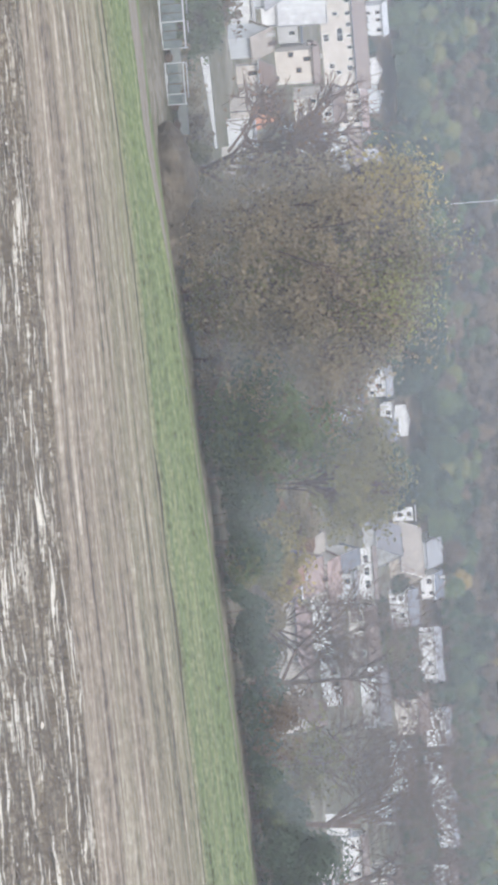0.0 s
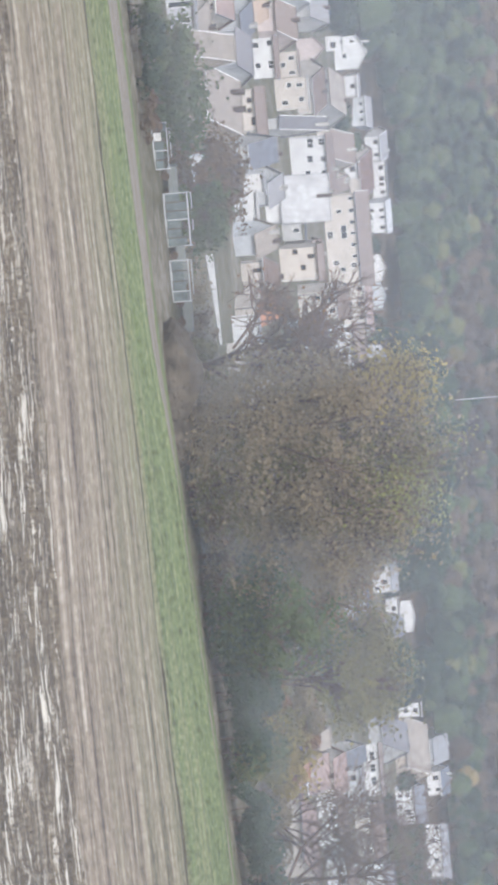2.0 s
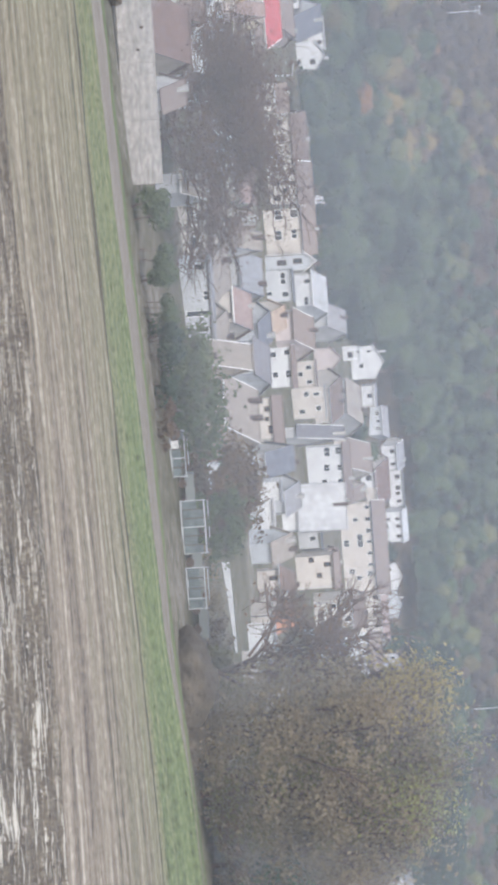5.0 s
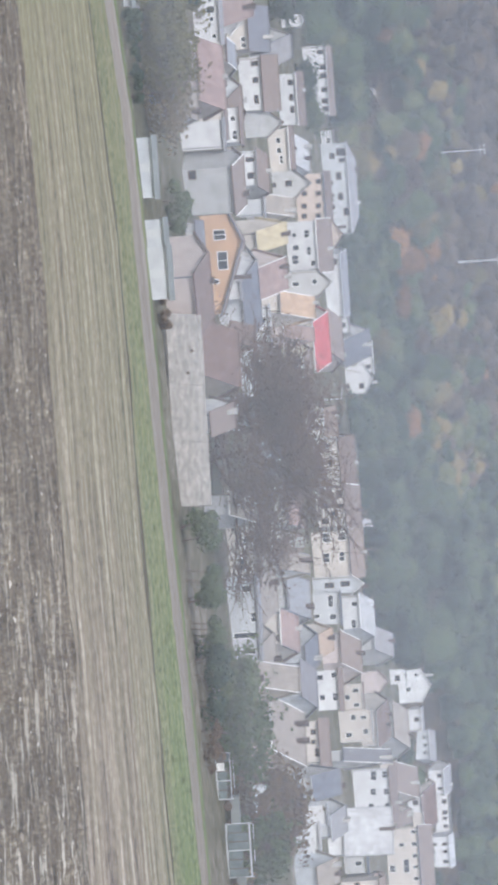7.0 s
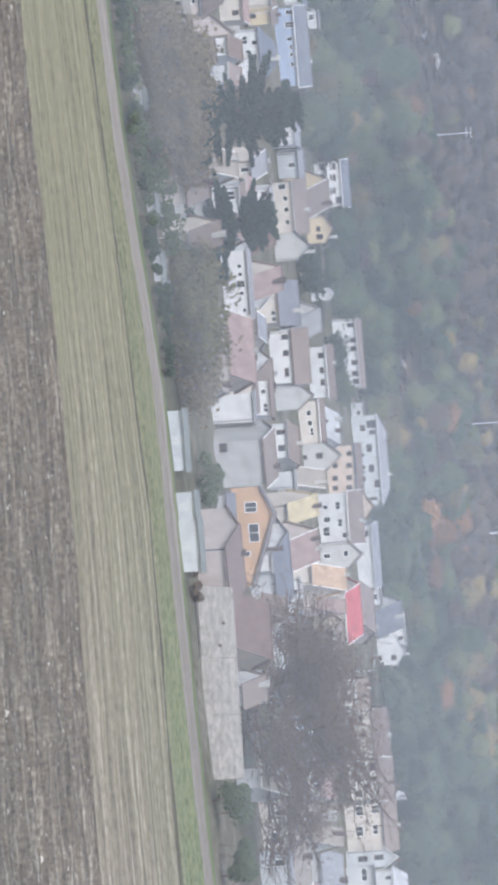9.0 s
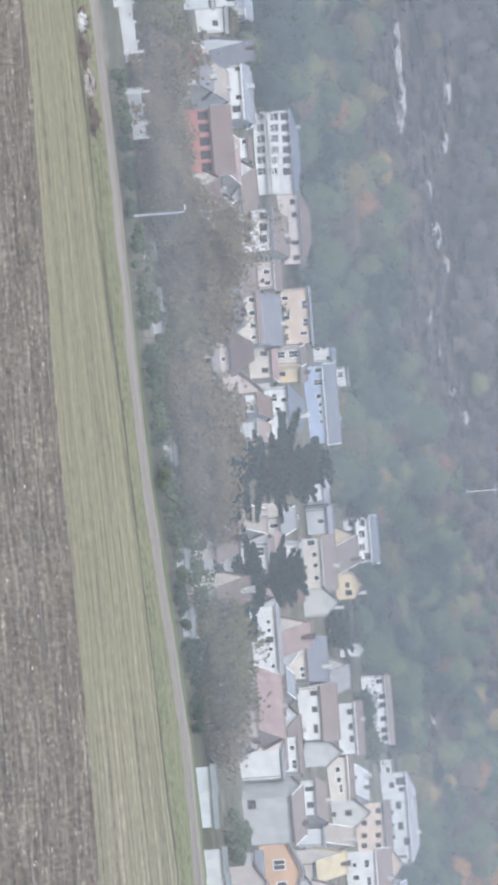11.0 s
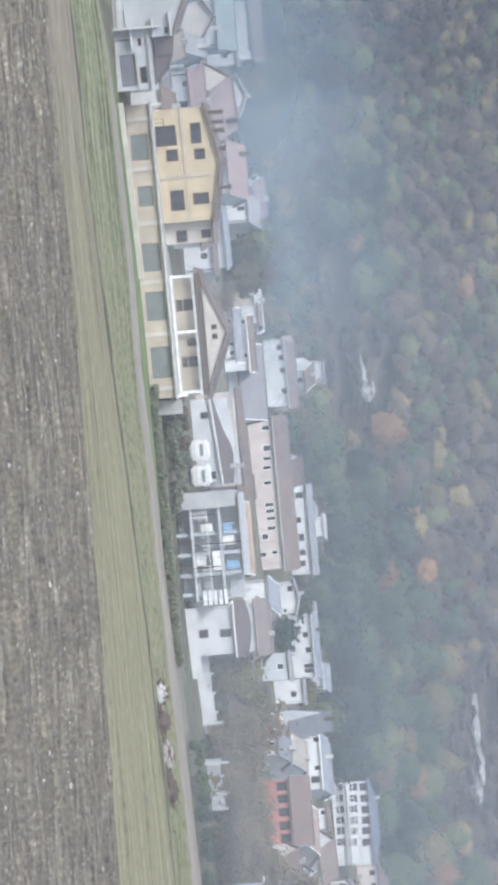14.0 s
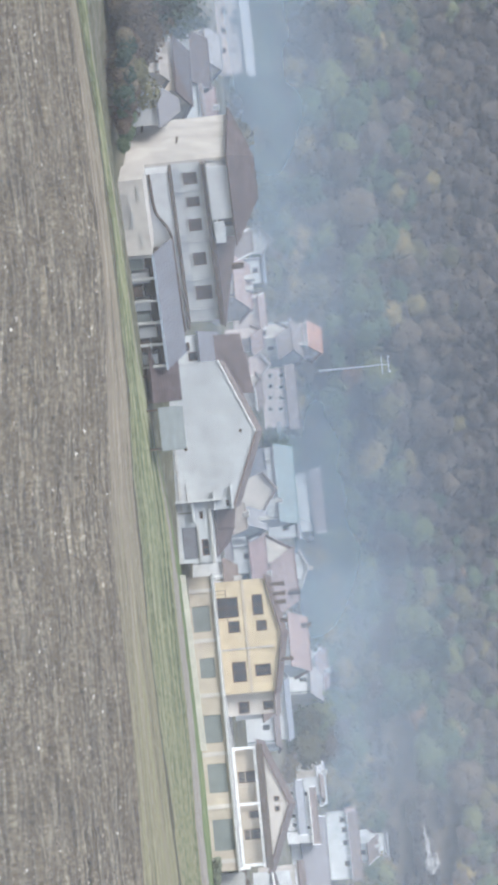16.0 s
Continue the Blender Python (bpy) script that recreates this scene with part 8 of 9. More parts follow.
def lamp_post(a, r, h, label, arm=1.2, name="lamp_post"):
    root = thing(name, at(a, r), label, "lamp post" if name == "lamp_post" else "power pole")
    ob = new("pole", tubes_mesh("pole", [((0, 0, -0.5), (0, 0, h), 0.13, 0.08)], "steel_pale", 8))
    ob.parent = root
    if name == "lamp_post":
        ob = new("arm", tubes_mesh("arm", [((0, 0, h - 0.1), (-arm, 0, h + 0.15), 0.05, 0.04)], "steel_pale", 6))
        ob.parent = root
        bm = bmesh.new()
        box(bm, -arm - 0.5, -arm, -0.12, 0.12, h + 0.08, h + 0.2)
        bmesh.ops.bevel(bm, geom=list(bm.edges), offset=0.03, segments=1, affect="EDGES")
        part("lamp_head", bm, "frame_white", root)
    else:
        for z in (h - 0.3, h - 1.2):
            box_part("cross_arm", (-arm, arm, -0.06, 0.06, z, z + 0.14), "steel_pale", root)
        for x0 in (-arm + 0.1, arm - 0.1):
            ob = new("insulator", tubes_mesh("insulator", [((x0, 0, h - 0.2), (x0, 0, h + 0.2), 0.06, 0.05)], "frame_white", 6))
            ob.parent = root


def gate_post(a, r, h, label):
    root = thing("gate_post", at(a, r), label, "post", "posts by the track")
    box_part("shaft", (-0.13, 0.13, -0.13, 0.13, -0.4, h), "plaster_white", root)
    box_part("cap", (-0.2, 0.2, -0.2, 0.2, h, h + 0.1), "concrete", root)


def heap(a, r, w, h, mat, label, seed, name="brush_heap"):
    """A low untidy heap of sticks and rubble beside the track."""
    rng = np.random.default_rng(seed)
    root = thing(name, at(a, r), label, "heap", "heaps by the track")
    segs = []
    for k in range(70):
        c = np.array([rng.uniform(-w / 2, w / 2), rng.uniform(-1, 1), 0])
        c[2] = h * max(0.1, 1 - (2 * c[0] / w) ** 2) * rng.uniform(0, 0.9)
        d = rng.normal(size=3) * np.array([0.7, 0.4, 0.25])
        segs.append((c - d * 0.6, c + d * 0.6, 0.06, 0.03))
    ob = new("sticks", tubes_mesh("sticks", segs, "bark", 4))
    ob.parent = root
    bm = bmesh.new()
    bmesh.ops.create_icosphere(bm, subdivisions=3, radius=1)
    for v in bm.verts:
        k = 1 + 0.25 * noise.noise(v.co * 2.3 + Vector((seed, 0, 0)))
        v.co = Vector((v.co.x * w / 2 * k, v.co.y * 1.1 * k, max(-0.2, v.co.z * h * 0.8 * k)))
    part("mound", bm, mat, root)


def earth_mound(a, r, w, h, label, seed):
    """A heap of bare soil with slumped sides and a broken crest."""
    root = thing("earth_mound", at(a, r), label, "mound", "heaps by the track")
    bm = bmesh.new()
    bmesh.ops.create_icosphere(bm, subdivisions=5, radius=1)
    for v in bm.verts:
        k = 1 + 0.22 * noise.noise(v.co * 1.6 + Vector((seed, 0, 0))) + 0.1 * noise.noise(v.co * 5 + Vector((0, seed, 0))) + 0.04 * noise.noise(v.co * 14 + Vector((0, seed, 0)))
        v.co = Vector((v.co.x * w / 2 * k, v.co.y * 2.6 * k, max(-0.4, v.co.z * h * k)))
    part("soil", bm, "bank", root)


def skip(a, r, label):
    """An open metal trailer beside the field."""
    root = thing("trailer", at(a, r, 0, 8), label, "trailer", "trailers in the yard")
    bm = bmesh.new()
    for q in ((-1.9, 1.9, 0, 0.08, 0.7, 1.5), (-1.9, 1.9, 1.8, 1.88, 0.7, 1.5), (-1.9, -1.82, 0.08, 1.8, 0.7, 1.5), (1.82, 1.9, 0.08, 1.8, 0.7, 1.5), (-1.9, 1.9, 0.08, 1.8, 0.62, 0.7)):
        box(bm, *q)
    for k in range(6):
        box(bm, -1.7 + 0.66 * k, -1.62 + 0.66 * k, -0.05, -0.005, 0.7, 1.5)
    part("body", bm, "sheet_grey", root)
    for x0 in (-1.0, 0.9):
        for y0 in (0.05, 1.7):
            bm = bmesh.new()
            bmesh.ops.create_cone(bm, segments=14, radius1=0.42, radius2=0.42, depth=0.24, cap_ends=True)
            bmesh.ops.rotate(bm, verts=bm.verts, matrix=Matrix.Rotation(math.pi / 2, 3, "X"))
            bmesh.ops.translate(bm, verts=bm.verts, vec=(x0, y0, 0.42))
            part("wheel", bm, "wood_dark", root)
    box_part("drawbar", (1.9, 3.2, 0.85, 1.0, 0.6, 0.7), "wood_dark", root)


def cold_frame(a, r, w, d, h, label):
    """A small old greenhouse: dark uprights, pale end frames and sills, and dull panes that lean or are missing."""
    root = thing("greenhouse", at(a, r), label, "greenhouse", "greenhouses in the yard")
    rng = random.Random(int(a * 100))
    n = max(4, int(w * 1.2))
    for k in range(n + 1):
        x0, end = -w / 2 + w * k / n, k in (0, n)
        box_part("rib", (x0 - 0.05, x0 + 0.05, -0.03, 0.06, 0, h * (1 if end else 0.93)), "steel_pale" if end or k % 3 == 0 else "wood_dark", root)
        box_part("rafter", (x0 - 0.04, x0 + 0.04, 0.06, d, h * 0.9, h * 0.97), "steel_pale" if end else "frame_brown", root)
    box_part("sill", (-w / 2, w / 2, -0.08, 0.02, 0.0, 0.16), "steel_pale", root)
    box_part("rail", (-w / 2, w / 2, -0.06, -0.034, h * 0.88, h * 0.94), "steel_pale", root)
    box_part("ridge", (-w / 2, w / 2 * rng.uniform(0.2, 1), d - 0.1, d + 0.04, h, h + 0.09), "steel_pale", root)
    for k in range(n):
        x0, x1 = -w / 2 + w * k / n + 0.05, -w / 2 + w * (k + 1) / n - 0.05
        if rng.random() < 0.75:
            box_part("pane", (x0, x1, 0.02, 0.05, 0.22, h * rng.uniform(0.6, 0.9)), "cloth_pale", root)
        if rng.random() < 0.5:
            box_part("bench", (x0, x1, 0.6, 1.4, 0.0, rng.uniform(0.4, 0.9)), rng.choice(("wood_dark", "concrete", "frame_white")), root)


def rock(a, r, w, h, label, seed):
    """A weathered ledge of pale stone."""
    root = thing("rock_outcrop", at(a, r), label, "rock", "rocks on the slope")
    CLEAR.append((a, r, w, 11.0, 1000.0))
    bm = bmesh.new()
    bmesh.ops.create_icosphere(bm, subdivisions=4, radius=1)
    for v in bm.verts:
        k = 1 + 0.45 * noise.noise(v.co * 1.7 + Vector((seed, 0, 0))) + 0.2 * noise.noise(v.co * 5 + Vector((0, seed, 0)))
        v.co = Vector((v.co.x * w / 2 * k, v.co.y * 2.0 * k, v.co.z * (0.35 + h * 0.36) * k + 0.3))
    part("ledge", bm, "rock", root)


plain("cloth_pale", (0.12, 0.145, 0.145), 0.4, 0, 0.4, 1.0)
yellow_house()
garage_row()
balcony_house()
grey_gable()
flat_house()
carport()
apartment_house()
concrete_shell()
long_white_house()
white_house()
caravan(35.8, 340.0, 0, "white caravan parked before a house")
caravan(35.36, 339.5, 3, "white caravan with a dark side window in the yard")
long_shed()
white_shed(18.65, 328, 5.8, 1.3, 2.6, "long white garden shed beside the track")
white_shed(17.54, 327, 2.7, 1.7, 2.6, "white garden hut with a grey roof")
white_shed(16.87, 326, 5.0, 1.8, 2.6, "white boarded shed by the track")
white_shed(27.06, 325, 1.6, 0.9, 1.4, "small pale garden box among weeds by the track")
white_shed(26.67, 326, 2.2, 1.0, 1.4, "small pale garden box among weeds by the track")
white_shed(25.76, 326, 2.0, 1.1, 1.4, "small pale garden box among weeds by the track")
white_shed(24.44, 324, 1.8, 0.9, 1.4, "small pale garden box among weeds by the track")
white_shed(24.15, 327, 2.2, 1.0, 1.4, "small pale garden box among weeds by the track")
white_shed(21.58, 327, 2.6, 0.8, 1.4, "small pale garden box among weeds by the track")
white_shed(22.63, 326, 2.0, 0.8, 1.4, "small pale garden box among weeds by the track")
white_shed(27.85, 325, 1.4, 0.8, 1.4, "small pale garden box among weeds by the track")
white_shed(25.11, 326, 1.2, 0.7, 1.4, "small pale garden box among weeds by the track")
lamp_post(28.48, 313, 5.4, "pale tapered street lamp post at the track", 0.2)
garden_wall(32.36, 31.06, 328, 329, 1.3, "white rendered garden wall in short lengths")
garden_wall(30.59, 29.77, 327, 328, 1.3, "white garden wall beside the track", n=3)
garden_wall(41.72, 38.76, 305.5, 311.0, 0.5, "low cream garden wall before the garages", mat="plaster_ivory", n=8, posts=False)
gate_post(31.21, 328, 1.9, "white rendered gate post beside the wall")
gate_post(30.54, 326, 2.2, "white rendered gate post beside the wall")
gate_post(30.01, 326, 1.7, "white rendered gate post beside the wall")
heap(31.79, 287, 1.9, 1.0, "concrete", "pale rubbish heap with a white sheet", 720)
heap(31.31, 285.5, 1.9, 1.0, "wood_dark", "heap of dark brushwood", 770)
heap(30.73, 286, 2.9, 1.0, "roof_tan", "heap of dry weeds and soil", 830)
heap(30.16, 286.5, 2.4, 1.0, "wood_dark", "dark compost heap under a sheet", 890)
skip(7.69, 336, "grey farm trailer in the yard")
skip(6.36, 334, "old grey trailer beside the track")
skip(5.55, 334, "low trailer by the bramble heap")
cold_frame(7.12, 334, 5.2, 2.2, 2.6, "small greenhouse with cloudy panes")
cold_frame(6.09, 332, 4.0, 2.2, 2.0, "low greenhouse with dull panes")
cold_frame(8.37, 332, 4.5, 2.2, 1.6, "old cold frame beside the track")
garden_wall(6.49, 4.96, 376, 382, 0.55, "long low white yard wall", n=1, posts=False)
fence(26.20, 20.95, 328, 330, 1.3, 14, "pale wire fence along the track")
lamp_post(3.74, 835, 15.7, "pale power pole rising from the wood", 1.1, "power_pole")
lamp_post(18.56, 766, 15.3, "pale power pole rising from the wood", 1.1, "power_pole")
lamp_post(44.92, 466, 11.4, "pale power pole rising from the wood", 1.1, "power_pole")
lamp_post(16.70, 785, 15.1, "pale power pole rising from the wood", 1.1, "power_pole")
lamp_post(23.43, 716, 11.3, "pale power pole rising from the wood", 1.1, "power_pole")
lamp_post(16.72, 783, 19.0, "pale power pole rising from the wood", 1.1, "power_pole")
lamp_post(15.39, 809, 14.7, "pale power pole rising from the wood", 1.1, "power_pole")
lamp_post(11.43, 705, 8.5, "pale street lamp between the houses", 1.6)
lamp_post(14.56, 484, 7.8, "pale street lamp between the houses", 1.6)
rock(30.97, 650, 9.7, 1.7, "pale limestone outcrop in the wooded slope", 760)
rock(30.20, 656, 8.7, 2.0, "pale limestone outcrop in the wooded slope", 840)
rock(29.69, 658, 5.4, 1.7, "pale limestone outcrop in the wooded slope", 895)
rock(36.87, 564, 6.5, 1.5, "pale limestone outcrop in the wooded slope", 150)
rock(36.58, 569, 3.8, 1.7, "pale limestone outcrop in the wooded slope", 180)
rock(30.23, 682, 6.8, 1.6, "pale limestone outcrop in the wooded slope", 830)
rock(29.39, 685, 5.7, 1.4, "pale limestone outcrop in the wooded slope", 920)
rock(28.56, 680, 4.5, 1.1, "pale limestone outcrop in the wooded slope", 1010)
rock(27.79, 689, 5.7, 1.4, "pale limestone outcrop in the wooded slope", 1090)
rock(36.67, 566, 5.6, 1.3, "pale rock ledge showing through the trees", 850)
rock(38.54, 538, 1.8, 0.9, "pale rock ledge showing through the trees", 660)
rock(19.63, 734, 2.4, 1.2, "small pale rock among the trees", 165)
rock(27.92, 687, 4.6, 0.9, "scattered pale stones on the slope", 400)
rock(27.25, 697, 3.5, 0.9, "scattered pale stones on the slope", 470)
rock(26.42, 690, 4.6, 0.9, "scattered pale stones on the slope", 560)
rock(25.84, 698, 3.5, 0.9, "scattered pale stones on the slope", 620)
rock(24.67, 720, 3.6, 1.2, "scattered pale stones on the slope", 740)
rock(25.16, 710, 2.4, 0.9, "scattered pale stones on the slope", 690)
rock(29.71, 656, 3.3, 1.1, "scattered pale stones on the slope", 215)
outhouse(-104.4, 349.2, 17, 6.5, 4.5, 0.9, "tan", "brown")
outhouse(-95.3, 347.1, 15, 7, 5, 1.0, "tan", "brown")
outhouse(-108.9, 348.4, 17, 4, 3, 1.0, "grey", "slate")

# ---- trees and bushes ----
tree(-26.7, 328.4, 19.2, 14.2, "leaf_rust", "tall half-bare tree with a few brown leaves", 101, leaves=600, size=0.35, taper=0.7, thick=0.018, levels=5, kids=4)
tree(-21.2, 322.6, 23.4, 12.3, "leaf_dun", "tall autumn tree with a yellowing top", 102, leaves=11000, size=0.4, fork=0.1, skirt=0.5)
tree(-22.6, 324.6, 24.3, 6.6, "leaf_yellow", "yellow-topped tree in the thicket at the field", 103, leaves=3000, size=0.4, fork=0.62)
tree(-14.2, 326.4, 26.0, 8.2, "leaf_lime", "tall tree with a yellow-green top in the thicket", 403, leaves=3600, size=0.4, fork=0.6)
earth_mound(4.55, 319.0, 9.0, 3.0, "bare brown earth mound at the field edge", 31)
earth_mound(3.5, 321.0, 6.0, 2.0, "low brown earth mound under the trees", 37)
tree(-14.9, 324.3, 24.3, 12.4, "leaf_olive", "broad olive and brown tree at the field edge", 104, leaves=11000, size=0.4, fork=0.1, skirt=0.5)
tree(-12.6, 327.3, 22.4, 10.9, "leaf_dun", "brown-leaved tree in the thicket", 105, leaves=11000, size=0.4, fork=0.1, skirt=0.5)
tree(-17.2, 322.3, 20.1, 13.9, "leaf_dun", "dense brown tree with many stems", 106, leaves=11000, size=0.4, fork=0.08, skirt=0.5)
tree(-8.3, 330.0, 18.9, 10.4, "leaf_dun", "brown autumn tree beside the field", 107, leaves=11000, size=0.4, fork=0.1, skirt=0.5)
tree(-2.8, 329.0, 14.1, 12.0, "leaf_green", "dark green tree with an orange edge", 108, leaves=10000, size=0.4, fork=0.1, skirt=0.5)
tree(4.0, 343.5, 18.7, 11.4, "leaf_olive", "olive tree with thin yellow foliage", 109, leaves=9000, size=0.4, fork=0.2)
tree(-5.0, 333.2, 15.7, 7.2, "leaf_rust", "orange-brown tree in the thicket", 110, leaves=5000, size=0.38)
tree(12.4, 352.4, 7.9, 7.0, "leaf_yellow", "small orange-yellow tree above the hedge", 111, leaves=3500, size=0.4)
tree(26.4, 367.6, 23.5, 24.4, "leaf_twig", "large bare tree with spreading limbs", 112, leaves=260, size=0.2, taper=0.58, thick=0.016, spread=0.9, levels=5, kids=4)
tree(19.9, 370.1, 17.0, 13.5, "leaf_twig", "slender bare tree with fine twigs", 113, leaves=200, size=0.2, taper=0.57, thick=0.016, levels=5, kids=4)
tree(35.0, 373.6, 18.1, 16.2, "leaf_twig", "bare tree with dense grey twigs", 114, leaves=220, size=0.2, taper=0.57, thick=0.016, levels=5, kids=4)
tree(41.0, 361.2, 26.1, 16.9, "leaf_twig", "tall bare tree with dark upright limbs", 115, leaves=150, size=0.2, taper=0.58, levels=5, kids=4, fork=0.4, thick=0.014)
tree(33.2, 361.4, 9.5, 9.0, "leaf_olive", "olive-brown tree at the foot of the bare one", 116, leaves=1600, size=0.45)
tree(48.9, 366.3, 23.1, 15.9, "leaf_twig", "bare tree with thin twigs at the hedge", 117, leaves=300, size=0.35, levels=5, kids=4, fork=0.3, thick=0.014)
shrub(-8.4, 326.9, 7.6, 6.0, 4.5, "leaf_brown", "dark brown thicket at the field edge", 118, leaves=884, turn=1, name="shrub")
shrub(-3.3, 328.8, 8.7, 6.0, 7.6, "leaf_dark", "dark evergreen thicket at the field", 119, leaves=1731, turn=1, name="shrub")
shrub(2.8, 331.8, 7.7, 6.0, 7.4, "leaf_dark", "dark ivy-grown bushes beside the field", 120, leaves=1486, turn=-0, name="shrub")
shrub(9.1, 335.7, 7.2, 6.0, 5.5, "leaf_dark", "dark hedge of tall bushes", 121, leaves=1040, turn=-2, name="shrub")
shrub(15.6, 339.6, 7.9, 6.0, 4.2, "leaf_dark", "deep green hedge by the field", 122, leaves=852, turn=-3, name="shrub")
shrub(23.3, 343.9, 8.0, 6.0, 4.4, "leaf_dark", "dark green bushes in a row", 123, leaves=906, turn=-4, name="shrub")
shrub(30.5, 347.6, 8.1, 6.0, 4.1, "leaf_dark", "tall dark green bushes", 124, leaves=858, turn=-5, name="shrub")
shrub(37.2, 350.9, 7.0, 6.0, 4.5, "leaf_green", "green bushes below bare limbs", 125, leaves=812, turn=-6, name="shrub")
shrub(42.4, 353.4, 9.4, 6.0, 7.1, "leaf_dark", "tall evergreen bushes beside the field", 126, leaves=1740, turn=-7, name="shrub")
shrub(52.0, 356.8, 11.4, 6.0, 7.0, "leaf_dark", "dark evergreen bushes beside the field", 127, leaves=2077, turn=-8, name="shrub")
shrub(12.1, 337.5, 7.3, 6.0, 7.4, "leaf_olive", "olive and orange bushes", 128, leaves=1400, turn=-2, name="shrub")
shrub(-14.1, 324.6, 5.9, 6.0, 4.2, "leaf_brown", "brown bramble thicket beside the field", 129, leaves=639, turn=2, name="shrub")
shrub(28.0, 346.4, 7.5, 6.0, 7.8, "leaf_brown", "brown bushes under the bare tree", 130, leaves=1522, turn=-5, name="shrub")
shrub(4.8, 333.1, 7.2, 6.0, 8.3, "leaf_dark", "tall dark bushes in the thicket", 131, leaves=1545, turn=-1, name="shrub")
shrub(8.9, 335.6, 6.7, 6.0, 6.9, "leaf_green", "green bushes in the dark hedge", 132, leaves=1206, turn=-2, name="shrub")
shrub(18.6, 341.3, 7.9, 6.0, 5.5, "leaf_dark", "dark bushes behind the hedge", 133, leaves=1131, turn=-3, name="shrub")
shrub(25.2, 344.9, 8.0, 6.0, 5.9, "leaf_dark", "dense dark bushes of the hedge", 134, leaves=1220, turn=-4, name="shrub")
shrub(33.3, 349.0, 7.6, 6.0, 4.9, "leaf_dark", "dark bushes below the bare limbs", 135, leaves=964, turn=-5, name="shrub")
shrub(-4.1, 328.5, 6.5, 6.0, 11.6, "leaf_dark", "dark thicket of young trees", 136, leaves=1963, turn=1, name="shrub")
shrub(-25.1, 318.9, 6.9, 4.0, 2.2, "leaf_brown", "heap of brown brambles at the field edge", 137, leaves=393, turn=4, name="shrub")
shrub(-19.9, 322.2, 5.9, 4.0, 2.2, "leaf_brown", "brown bush on a mound", 138, leaves=330, turn=4, name="shrub")
shrub(-26.3, 330.7, 4.9, 4.0, 4.2, "leaf_olive", "pale withered weeds and canes", 139, leaves=540, turn=5, name="shrub")
tree(-46.7, 340.0, 8.3, 8.5, "leaf_brown", "brown-green tree behind the yard", 140, leaves=2600, size=0.45, fork=0.15, skirt=0.4)
tree(-42.1, 335.7, 6.5, 6.7, "leaf_green", "rounded green tree behind the fence", 141, leaves=2600, size=0.42, fork=0.12, skirt=0.45)
tree(-52.8, 330.5, 6.5, 8.3, "leaf_green", "broad green bush-like tree", 142, leaves=2600, size=0.42, fork=0.1, skirt=0.5)
tree(-57.1, 328.7, 5.7, 7.2, "leaf_green", "green tree beside the yard wall", 143, leaves=2200, size=0.42, fork=0.1, skirt=0.5)
shrub(-69.0, 320.7, 7.1, 4.0, 4.1, "leaf_green", "overgrown green hedge beside the field", 144, leaves=749, turn=12, name="shrub")
shrub(-62.7, 320.8, 7.6, 4.0, 3.7, "leaf_green", "green hedge with weeds", 145, leaves=720, turn=11, name="shrub")
shrub(-56.0, 320.8, 7.6, 4.0, 3.7, "leaf_dark", "dark green hedge by the track", 146, leaves=734, turn=10, name="shrub")
shrub(-50.6, 320.6, 5.4, 4.0, 2.1, "leaf_brown", "withered bushes beside the track", 147, leaves=300, turn=9, name="shrub")
tree(-84.9, 347.3, 15.1, 22.5, "leaf_dusk", "large dark half-bare tree with dense twigs", 148, leaves=9000, size=0.26, taper=0.7, thick=0.02, levels=5, kids=4, fork=0.12, spread=0.9)
tree(-90.9, 356.6, 12.5, 15.9, "leaf_dusk", "brown twiggy tree among the houses", 149, leaves=5000, size=0.26, taper=0.7, thick=0.02, levels=5, kids=4, fork=0.12, spread=0.9)
shrub(-36.3, 337.0, 6.2, 7.0, 3.4, "leaf_fawn", "withered weeds and scrub in the yard", 150, leaves=542, turn=6, name="shrub", size=0.26)
shrub(-32.1, 340.5, 6.2, 7.0, 3.1, "leaf_brown", "withered weeds and scrub in the yard", 151, leaves=499, turn=5, name="shrub", size=0.26)
shrub(-27.7, 338.3, 6.7, 7.0, 3.5, "leaf_fawn", "withered weeds and scrub in the yard", 152, leaves=612, turn=5, name="shrub", size=0.26)
shrub(-25.7, 349.5, 5.8, 7.0, 3.5, "leaf_olive", "withered weeds and scrub in the yard", 153, leaves=531, turn=4, name="shrub", size=0.26)
shrub(-42.9, 347.5, 5.8, 7.0, 2.6, "leaf_olive", "withered weeds and scrub in the yard", 154, leaves=398, turn=7, name="shrub", size=0.26)
tree(-115.2, 318.9, 5.6, 9.6, "leaf_dun", "olive-brown tree at the track", 155, leaves=3000, size=0.42, fork=0.12, skirt=0.45)
tree(-118.0, 315.3, 5.8, 7.8, "leaf_olive", "olive green tree beside the track", 156, leaves=2600, size=0.42, fork=0.12, skirt=0.45)
tree(-122.6, 314.8, 6.6, 8.4, "leaf_olive", "olive green tree with drooping boughs", 157, leaves=2600, size=0.42, fork=0.12, skirt=0.45)
shrub(-108.0, 329.6, 6.3, 5.0, 3.2, "leaf_green", "green garden bushes beside the field", 158, leaves=524, turn=18, name="shrub")
shrub(-99.5, 329.2, 6.3, 5.0, 2.3, "leaf_dark", "dark garden bushes behind the sheds", 159, leaves=372, turn=17, name="shrub")
shrub(-91.3, 316.4, 3.8, 3.0, 1.3, "leaf_brown", "dark brown bush at the shed gable", 160, leaves=300, turn=16, name="shrub")
conifer(-139.9, 313.0, 15.3, 12.2, "tall dark spruce with drooping boughs", 161)
